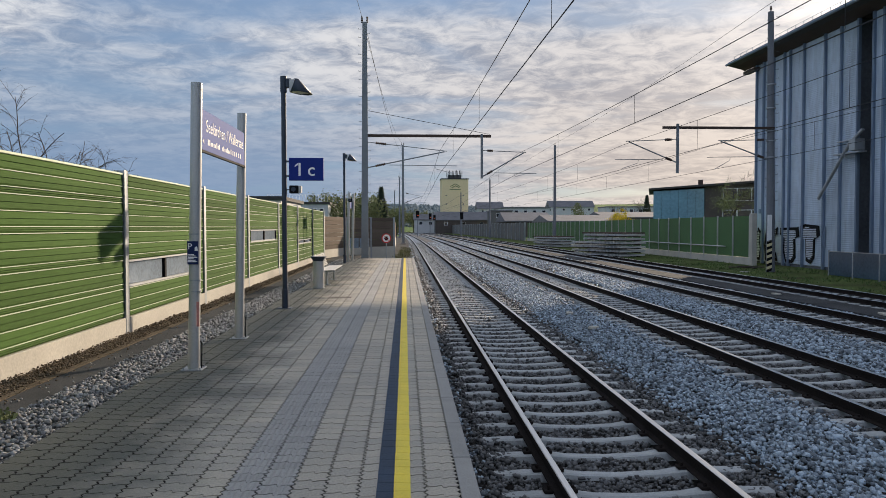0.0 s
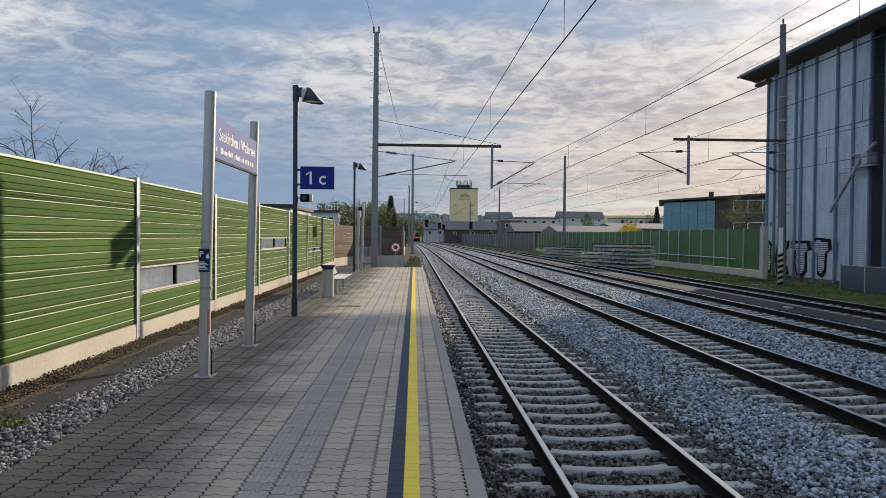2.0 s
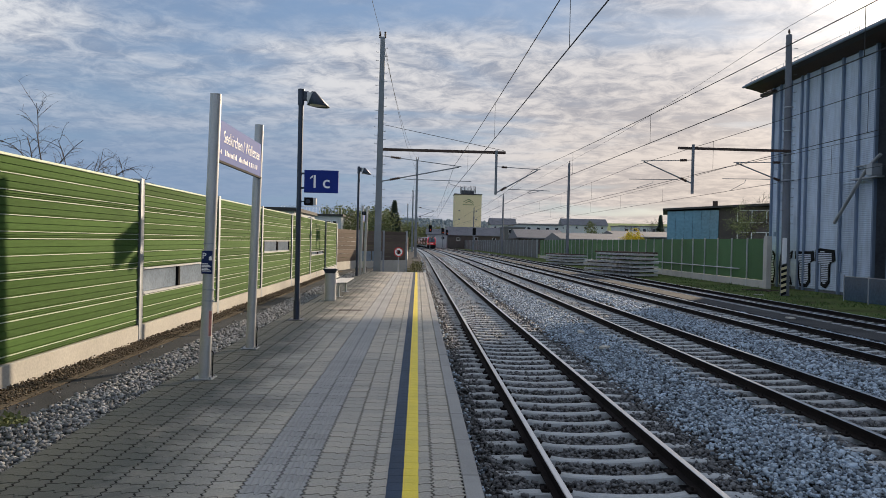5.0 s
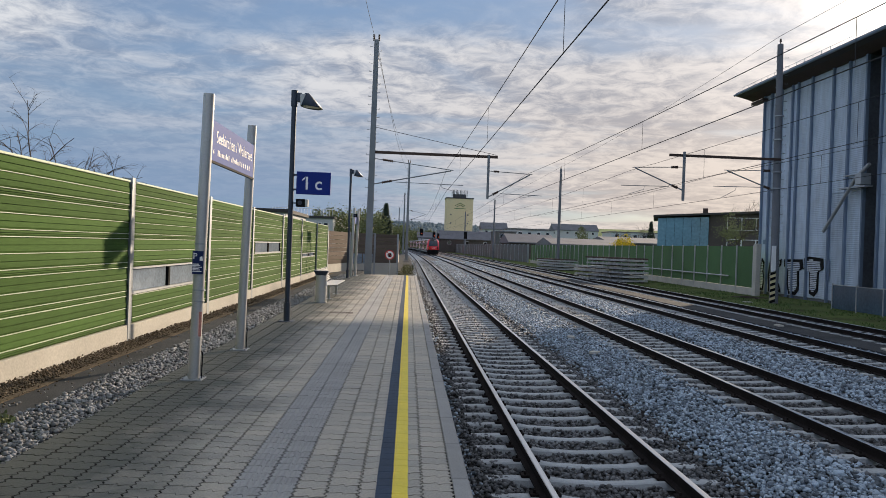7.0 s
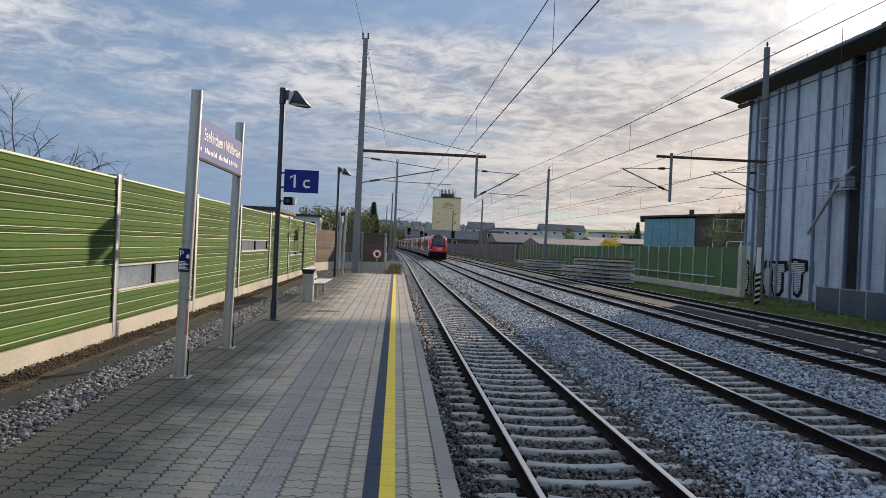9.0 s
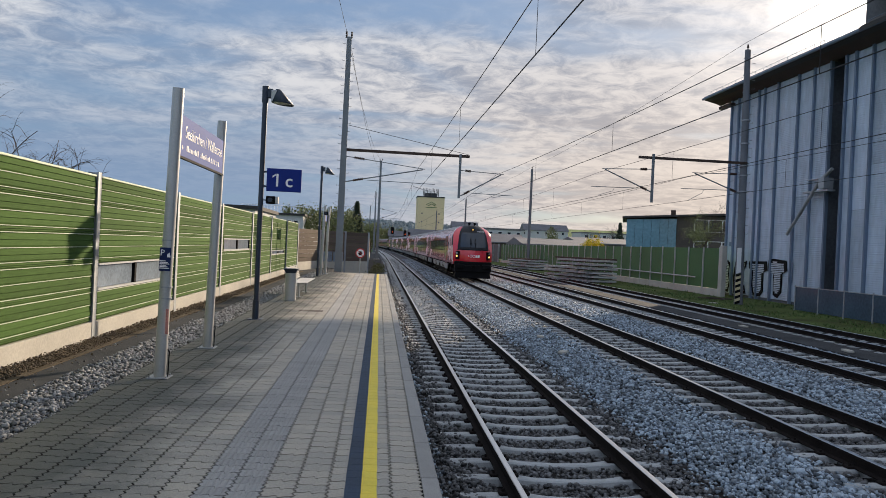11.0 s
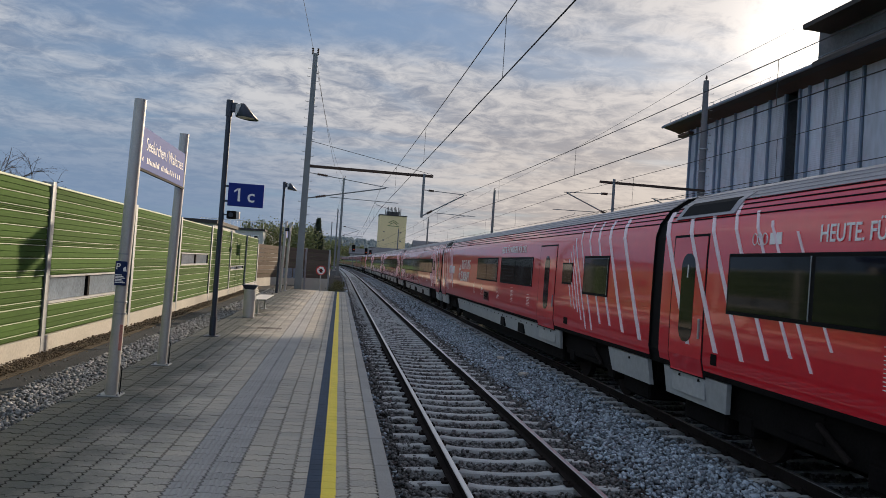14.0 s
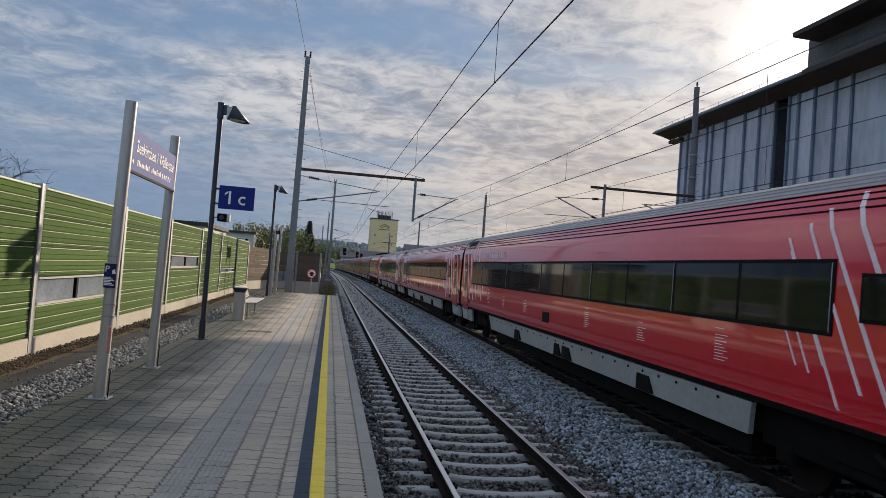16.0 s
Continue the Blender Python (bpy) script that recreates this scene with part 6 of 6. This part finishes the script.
def small_window(parent, y0, y1, z0=2.2, z1=2.63):
    for s in (-1, 1):
        bm = bmesh.new()
        slab(bm, s, y0 - 0.04, y1 + 0.04, z0 - 0.04, z1 + 0.04, 0.0125)
        f = part("window_surround", bm, BLACK, parent, "black window surround")
        bm = bmesh.new()
        slab(bm, s, y0, y1, z0, z1, 0.016)
        part("window_pane", bm, TRAINGLASS, f)


def light_stripes(parent, end, sense, count, z0=1.18, z1=3.56, shear=1.3):
    """Slanted pale bars: wide and far apart at the coach's end, thin and close together away from it."""
    y, step, w = end, 0.82, 0.135
    for i in range(count):
        lo = z0 + random.uniform(0, 0.30) + (0.25 if i > count - 4 else 0.0)
        top = z1 - (0.0 if i < 4 else 0.16 * (i - 3))
        bm = bmesh.new()
        slab(bm, -1, y, y + w, lo, top, 0.0118, shear=shear * (top - lo) / (z1 - z0))
        part("light_stripe", bm, STRIPE, parent, "pale slanted stripe")
        y += sense * step
        step, w = max(0.24, step * 0.83), max(0.022, w * 0.81)


def capsule(bm, side, m, half, z0, z1, proud, deep=0.05):
    """An upright plate with round ends that follows the body's flank."""
    rings = []
    levels = [(z0 + half - half * math.cos(k * math.pi / 12), half * math.sin(k * math.pi / 12)) for k in range(1, 7)]
    levels += [(z1 - half + half * math.sin(k * math.pi / 12), half * math.cos(k * math.pi / 12)) for k in range(0, 6)]
    for z, w in levels:
        x = flank(z)
        rings.append([bm.verts.new(p) for p in ((side * (x - deep), m - w, z), (side * (x + proud), m - w, z), (side * (x + proud), m + w, z), (side * (x - deep), m + w, z))])
    for p, q in zip(rings, rings[1:]):
        for k in range(4):
            bm.faces.new((p[k], p[(k + 1) % 4], q[(k + 1) % 4], q[k]))
    bm.faces.new(rings[0][::-1]), bm.faces.new(rings[-1])
    return bm


SIDE = Matrix(((0, 0, -1, 0), (-1, 0, 0, 0), (0, 1, 0, 0), (0, 0, 0, 1)))


def side_text(parent, text, y, z, h, bold=0.003, narrow=0.78, proud=None):
    if proud is None:
        f0, f1 = flank(z), flank(z + h)
        proud = 0.009 + max(flank(z + h * k / 8) - (f0 + (f1 - f0) * k / 8) for k in range(9))
    tilt = math.degrees(math.atan2(flank(z) - flank(z + h), h))
    lettering(text, h, pose(-(flank(z) + proud), y, z) @ SIDE @ pose(0, 0, 0, -tilt), parent, LETTER, bold=bold, narrow=narrow)


def quotations(parent, spots, z=1.44):
    for y in spots:
        bm = bmesh.new()
        rng = random.Random(int(y * 10))
        n = rng.randint(6, 9)
        for i in range(n):
            a = rng.uniform(0.18, 0.36)
            slab(bm, -1, y - a, y, z + i * 0.042, z + i * 0.042 + 0.010, 0.007)
        slab(bm, -1, y - 0.22, y, z + n * 0.042 + 0.05, z + n * 0.042 + 0.058, 0.007)
        part("quotation", bm, LETTER, parent, "small block of white writing")


def emblem(parent, y, z, h):
    """Operator's mark, drawn as plain shapes."""
    bm = bmesh.new()
    for i in range(3):
        c = y - i * h * 0.75
        for k in range(12):
            t0, t1 = k * math.tau / 12, (k + 1) * math.tau / 12
            p = [(-(flank(z) + 0.011), c + math.cos(t) * h * 0.36, z + h / 2 + math.sin(t) * h * 0.5) for t in (t0, t1)]
            tube(bm, p, h * 0.045, 4)
    slab(bm, -1, y - h * 2.9, y - h * 2.15, z, z + h, 0.008), slab(bm, -1, y - h * 3.8, y - h * 3.05, z, z + h, 0.008)
    part("emblem", bm, LETTER, parent, "pale operator's mark")


def side_details(parent, ys):
    for y, z, w, h, m in ys:
        bm = bmesh.new()
        slab(bm, -1, y, y + w, z, z + h, 0.008)
        part("hatch", bm, m, parent, "small service hatch")


def coach(paint, label, plain_=False):
    c = thing("train_coach", label, "train coach", "train coaches")
    shell(c, 0.20, 26.30, paint)
    bellows(c, 26.48)
    for y in (3.75, 22.75):
        bogie(c, y)
    skirts(c, ((0.35, 2.25, 0.0, 0.12), (5.45, 21.1, 0.15, 0.15), (24.2, 26.2, 0.12, 0.0)), ((8.4, 9.0), (12.6, 13.2), (13.35, 13.8), (17.0, 17.6)))
    door(c, 0.82, 2.05), small_window(c, 2.88, 3.48)
    window_band(c, 3.92, 24.2, 11)
    door(c, 24.85, 25.9)
    side_details(c, ((14.1, 1.30, 0.55, 0.26, BLACK), (2.45, 1.22, 0.28, 0.16, DARKMETAL), (24.4, 1.22, 0.16, 0.16, DARKMETAL), (0.45, 1.5, 0.12, 0.2, BLACK)))
    if not plain_:
        light_stripes(c, 0.50, 1, 10)
        light_stripes(c, 25.2, -1, 7)
        roof_unit(c, 24.3, 26.1)
        quotations(c, (6.3, 8.9, 11.6, 16.5, 19.0, 21.2))
        emblem(c, 23.6, 2.93, 0.15)
    return c


def buffet_coach():
    c = thing("train_coach", "red dining coach with few windows and large white lettering", "train coach", "train coaches")
    shell(c, 0.20, 26.30, TRAINRED)
    bellows(c, 26.48)
    for y in (3.75, 22.75):
        bogie(c, y)
    skirts(c, ((0.35, 2.25, 0.0, 0.12), (5.45, 21.1, 0.15, 0.15), (24.2, 26.2, 0.12, 0.0)), ((9.0, 9.7), (11.5, 12.1)))
    window_band(c, 2.28, 3.78, 1), small_window(c, 4.62, 5.3)
    door(c, 5.92, 7.40)
    window_band(c, 8.12, 12.2, 2), window_band(c, 12.72, 16.4, 2)
    door(c, 24.75, 26.0, False)
    side_details(c, ((14.0, 1.30, 0.75, 0.27, BLACK), (13.9, 1.26, 1.0, 0.36, TRAINDARK), (4.75, 1.22, 0.28, 0.16, DARKMETAL)))
    roof_unit(c, 24.3, 26.1)
    light_stripes(c, 0.50, 1, 10)
    light_stripes(c, 25.2, -1, 6)
    quotations(c, (8.6, 10.6, 12.6, 15.4, 17.0))
    side_text(c, "HEUTE. F\u00dcR MORGEN. F\u00dcR UNS.", 12.2, 2.96, 0.20)
    side_text(c, "#", 20.75, 1.98, 0.62, 0.004, 0.75)
    side_text(c, "RICHTUNG", 20.15, 2.34, 0.40, 0.0, 0.76)
    side_text(c, "ZUKUNFT", 20.2, 1.83, 0.40, 0.010, 0.80)
    emblem(c, 23.5, 2.10, 0.36)
    return c


def driving_coach():
    """Leading coach with a driver's cab and a rounded, raked nose."""
    c = thing("train_driving_coach", "red leading coach with a raked nose, black windscreen and lit headlights", "train coach", "train coaches")
    cab = 3.0
    NOSE = 0.45     # set-back of the nose from the coupling plane
    ahead = pose(0, NOSE, 0)
    shell(c, cab, 26.30, TRAINRED)
    bellows(c, 26.48)
    for y in (4.4, 22.75):
        bogie(c, y)
    skirts(c, ((7.9, 21.1, 0.15, 0.15), (24.2, 26.2, 0.12, 0.0)), ((9.6, 10.2), (12.6, 13.2), (13.35, 13.8), (17.0, 17.6)))
    for s in (-1, 1):
        bm = bmesh.new()
        prism(bm, ((5.85, 1.0), (6.15, 0.56), (7.9, 0.56), (7.9, 1.0)), "x", s * 1.24, s * 1.30)
        part("skirt", bm, TRAINSKIRT, c, "pale grey side skirt")
    door(c, 5.84, 7.40), small_window(c, 4.62, 5.26)
    window_band(c, 8.12, 24.2, 9)
    door(c, 24.85, 25.9)
    # nose: rows of constant height, columns across the front and back along the flanks
    rows = ((1.06, 0.10), (1.35, 0.02), (1.75, 0.03), (2.10, 0.07), (2.32, 0.15), (2.60, 0.28), (2.90, 0.44), (3.15, 0.60), (3.38, 0.80), (3.62, 1.08), (3.83, 1.48), (3.95, 1.98), (3.98, 2.5))

    def across(z, k):
        """Share of the half width at column k; seven columns a side span the black mask."""
        edge = 0.80 - 0.09 * min(1.0, max(0.0, (z - 2.1) / 1.2)) + 0.10 * max(0.0, z - 3.4)
        i = abs(k - 10)
        u = edge * i / 7 if i <= 7 else edge + (1 - edge) * (i - 7) / 3
        return u if k >= 10 else -u

    grids = {"red": bmesh.new(), "screen": bmesh.new(), "mask": bmesh.new()}
    cache = {}

    def vert(key, r, k):
        z, yf = rows[r]
        w = flank(z) if z < 3.97 else 0.0
        if 0 <= k <= 20:
            u = across(z, k)
            p = (u * w, NOSE + yf + 0.62 * abs(u) ** 2.4 * (1 if z < 3.9 else 0.3), z)
        else:
            side, f = (-1, -k / 4) if k < 0 else (1, (k - 20) / 4)
            y0 = NOSE + yf + 0.62 * (1 if z < 3.9 else 0.3)
            p = (side * w, y0 + (cab - y0) * f, z)
        at = (key, r, k)
        if at not in cache:
            cache[at] = grids[key].verts.new(p)
        return cache[at]

    for r in range(len(rows) - 1):
        zc = (rows[r][0] + rows[r + 1][0]) / 2
        for k in range(-4, 24):
            i = abs(k - 9.5)
            if 2.30 < zc < 3.3 and i < 6:
                key = "screen"
            elif zc > 2.12 and i < 7 or zc > 3.80 and i < 10.5:
                key = "mask"
            else:
                key = "red"
            try:
                grids[key].faces.new((vert(key, r, k), vert(key, r, k + 1), vert(key, r + 1, k + 1), vert(key, r + 1, k)))
            except ValueError:
                pass
    part("nose", grids["red"], TRAINRED, c, "rounded red nose", smooth=True)
    part("nose_cap", grids["mask"], material("cab_black_paint", (0.012, 0.013, 0.018), 0.45, var=0.2, bump=0, spec=0.25), c, "black surround over the windscreen", smooth=True)
    screen = part("windscreen", grids["screen"], SCREEN, c, "large dark windscreen", smooth=True)
    for x, lean in ((-0.22, 0.12), (0.16, -0.12)):
        bm = bmesh.new()
        tube(bm, [(x, 0.09, 2.30), (x + lean * 0.6, 0.27, 2.68), (x + lean * 0.2, 0.42, 2.95)], 0.016, 6)
        box(bm, x - 0.03, x + 0.03, 0.18, 0.24, 2.55, 2.62)
        tube(bm, [(x + lean * 0.2 - 0.04, 0.26, 2.62), (x + lean * 0.1, 0.43, 2.95)], 0.018, 5)
        part("wiper", bm, BLACK, screen, "black wiper", at=ahead)
    bm = bmesh.new()
    box(bm, -1.33, 1.33, -0.02, 0.95, 1.02, 1.30, 0.05)
    box(bm, -1.30, 1.30, -0.10, 0.85, 0.55, 1.05, 0.05)
    prism(bm, ((-1.3, 0.12), (1.3, 0.12), (1.2, 0.60), (-1.2, 0.60)), "y", 0.0, 0.7)
    front = part("bumper", bm, BLACK, c, "black bumper and snow plough", at=ahead)
    for s in (-1, 1):
        bm = bmesh.new()
        box(bm, s * 0.95 - 0.30, s * 0.95 + 0.30, -0.22, 0.10, 0.78, 1.12, 0.06)
        part("buffer", bm, BLACK, front, "broad black buffer block")
    bm = bmesh.new()
    box(bm, -0.12, 0.12, -0.25, 0.1, 0.85, 1.05, 0.02)
    part("coupler", bm, DARKMETAL, front)
    for s in (-1, 1):
        bm = bmesh.new()
        box(bm, s * 1.13 - 0.145, s * 1.13 + 0.145, -0.02, 0.5, 1.44, 2.02, 0.03)
        lampbox = part("headlight", bm, BLACK, c, "dark headlight unit", at=pose(0, 0.30 + NOSE, 0) @ pose(s * 1.16, 0, 1.77, 0, 0, s * 27) @ pose(-s * 1.16, 0, -1.77))
        for z, m, lab in ((1.66, LAMPGLOW, "lit amber-white lamp"), (1.88, STEEL, "unlit reflector")):
            bm = bmesh.new()
            tube(bm, [(s * 1.16, -0.028, z), (s * 1.16, -0.010, z)], 0.062, 14)
            part("lamp", bm, m, lampbox, lab)
    bm = bmesh.new()
    box(bm, -0.12, 0.12, 0.98, 1.10, 3.54, 3.66, 0.01)
    top = part("top_light_box", bm, BLACK, c, at=ahead)
    bm = bmesh.new()
    tube(bm, [(0, 0.965, 3.60), (0, 0.98, 3.60)], 0.04, 12)
    part("lamp", bm, LAMPGLOW, top, "lit top lamp")
    for s in (-1, 1):
        bm = bmesh.new()
        slab(bm, s, 1.70, 2.38, 2.44, 3.17, 0.0125)
        f = part("cab_window_surround", bm, BLACK, c, "black side window surround")
        bm = bmesh.new()
        slab(bm, s, 1.78, 2.30, 2.52, 3.09, 0.016)
        part("window_pane", bm, TRAINGLASS, f)
        bm = bmesh.new()
        tube(bm, [(s * 0.2, 2.32, 3.92), (s * 0.2, 2.32, 4.06)], 0.04, 6)
        bmesh.ops.create_icosphere(bm, subdivisions=2, radius=0.08, matrix=pose(s * 0.2, 2.3, 4.06))
        tube(bm, [(s * 0.2, 2.05, 4.05), (s * 0.2, 2.25, 4.06)], 0.09, 10, 0.05)
        part("horn", bm, BLACK, c, "black roof horn")
    bm = bmesh.new()
    for i in range(5):
        box(bm, 0.32 + i * 0.1, 0.40 + i * 0.1, 0.89, 0.92, 3.45, 3.51)
    part("number_bars", bm, LETTER, c, "small pale number marks", at=ahead)
    # operator's mark on the front, plain shapes
    bm = bmesh.new()
    for i, x in enumerate((-0.36, -0.18, 0.02)):
        if i == 0:
            tube(bm, [(x, -0.004, 1.60), (x, -0.004, 1.78)], 0.012, 4)
            continue
        for k in range(12):
            t0, t1 = k * math.tau / 12, (k + 1) * math.tau / 12
            tube(bm, [(x + math.cos(t) * 0.085, -0.004, 1.69 + math.sin(t) * 0.085) for t in (t0, t1)], 0.012, 4)
    box(bm, 0.15, 0.28, -0.012, 0.05, 1.60, 1.78, 0.0), box(bm, 0.31, 0.44, -0.012, 0.06, 1.60, 1.78, 0.0)
    part("emblem", bm, LETTER, c, "pale operator's mark on the nose", at=ahead)
    light_stripes(c, 1.05, 1, 9, 1.22, 3.46, 1.25)
    light_stripes(c, 25.2, -1, 7)
    for i, line in enumerate(("HEUTE.", "F\u00dcR MORGEN.", "F\u00dcR UNS.")):
        side_text(c, line, 4.50, 2.48 - i * 0.30, 0.165, bold=0.002, narrow=1.08, proud=0.014)
    side_text(c, "#RICHTUNGZUKUNFT", 22.0, 2.94, 0.20)
    emblem(c, 23.7, 2.95, 0.15)
    quotations(c, (8.9, 11.6, 16.5, 19.0, 21.2))
    side_details(c, ((14.1, 1.30, 0.55, 0.26, BLACK), (5.2, 1.22, 0.2, 0.16, DARKMETAL), (4.2, 1.2, 0.16, 0.24, BLACK)))
    bm = bmesh.new()
    for s in (-1, 1):
        tube(bm, [(s * 1.2, 0.12, 2.13), (s * 0.6, -0.02, 2.16), (s * 0.3, -0.04, 2.14)], 0.018, 6)
    part("handrail", bm, BLACK, c, "black handrail below the windscreen", at=ahead)
    return c


def locomotive():
    c = thing("locomotive", "red electric locomotive coupled within the train", "locomotive")
    for y0, y1 in ((1.6, 17.7),):
        shell(c, y0, y1, TRAINRED)
    for s, a, b in ((1, 1.6, 0.3), (-1, 17.7, 19.0)):
        bm = bmesh.new()
        lo = [bm.verts.new((x, a, z)) for x, z in [(-x, z) for x, z in PROFILE] + [(x, z) for x, z in PROFILE[::-1][1:]]]
        hi = [bm.verts.new((x * 0.86, b + (a - b) * max(0, z - 2.1) / 2.0, z)) for x, z in [(-x, z) for x, z in PROFILE] + [(x, z) for x, z in PROFILE[::-1][1:]]]
        for i in range(len(lo) - 1):
            bm.faces.new((lo[i], lo[i + 1], hi[i + 1], hi[i]))
        bm.faces.new(hi)
        part("cab_front", bm, TRAINRED, c)
        bm = bmesh.new()
        box(bm, -0.95, 0.95, min(a, b) + 0.35, max(a, b) - 0.25, 2.3, 3.2, 0.03)
        part("windscreen", bm, GLASS, c)
    for y in (4.6, 14.7):
        bogie(c, y)
    bm = bmesh.new()
    box(bm, -1.25, 1.25, 1.0, 18.3, 0.55, 1.02)
    part("underframe", bm, DARKMETAL, c)
    for s in (-1, 1):
        bm = bmesh.new()
        slab(bm, s, 2.2, 3.0, 2.2, 2.9, 0.006)
        part("window_pane", bm, GLASS, c)
    bm = bmesh.new()
    box(bm, -0.8, 0.8, 3, 16, 3.96, 4.06)
    tube(bm, [(0, 6.0, 4.05), (0, 4.6, 4.7), (0, 6.2, 5.38)], 0.05, 5)
    box(bm, -0.85, 0.85, 6.1, 6.4, 5.36, 5.42)
    part("pantograph", bm, DARKMETAL, c, "raised pantograph")
    return c


def assemble():
    train = [(driving_coach(), -26.5)]
    first = coach(TRAINRED, "red coach with dark windows, pale slanted stripes and small writing")
    second = copy_thing(first, pose(0, 0, 0))
    plain_first = coach(TRAINDARK, "dull dark red coach with dark windows", True)
    third = buffet_coach()
    rest = [copy_thing(first, pose(0, 0, 0)) for _ in range(3)]
    train.append((first, 0.0)), train.append((third, 26.5)), train.append((second, 53.0))
    train += [(c, 79.5 + 26.5 * i) for i, c in enumerate(rest)]
    for c, mark in ((train[0][0], "1"), (first, "1"), (second, "2"), (rest[0], "2"), (rest[1], "2"), (rest[2], "2")):
        side_text(c, mark, 25.43, 2.46, 0.20, proud=0.022)
        if c is not train[0][0]:
            side_text(c, mark, 1.50, 2.46, 0.20, proud=0.022)
    for c in (first, second, rest[0]):
        side_text(c, "HEUTE. F\u00dcR MORGEN. F\u00dcR UNS.", 22.3, 2.94, 0.20)
    train.append((locomotive(), 159.0))
    tail = [plain_first] + [copy_thing(plain_first, pose(0, 0, 0)) for _ in range(6)]
    train += [(c, 178.4 + 26.5 * i) for i, c in enumerate(tail)]
    return train


TRAIN = assemble()
SPEED, JOINT_AT_14 = 30.815, -14.637


def motions():
    """The train runs towards the platform at a steady speed."""
    for car, back in TRAIN:
        rows = []
        for k in range(33):
            t = k * 0.5
            y = JOINT_AT_14 - SPEED * (t - 14.0) + back
            turn = math.degrees(math.atan2(bend(y + 4.0) - bend(y + 22.5), 18.5))
            rows.append((t, pose(TRACKS[1] + bend(y), y, RAIL_Z, 0, 0, turn)))
        walk(car, rows)


motions()
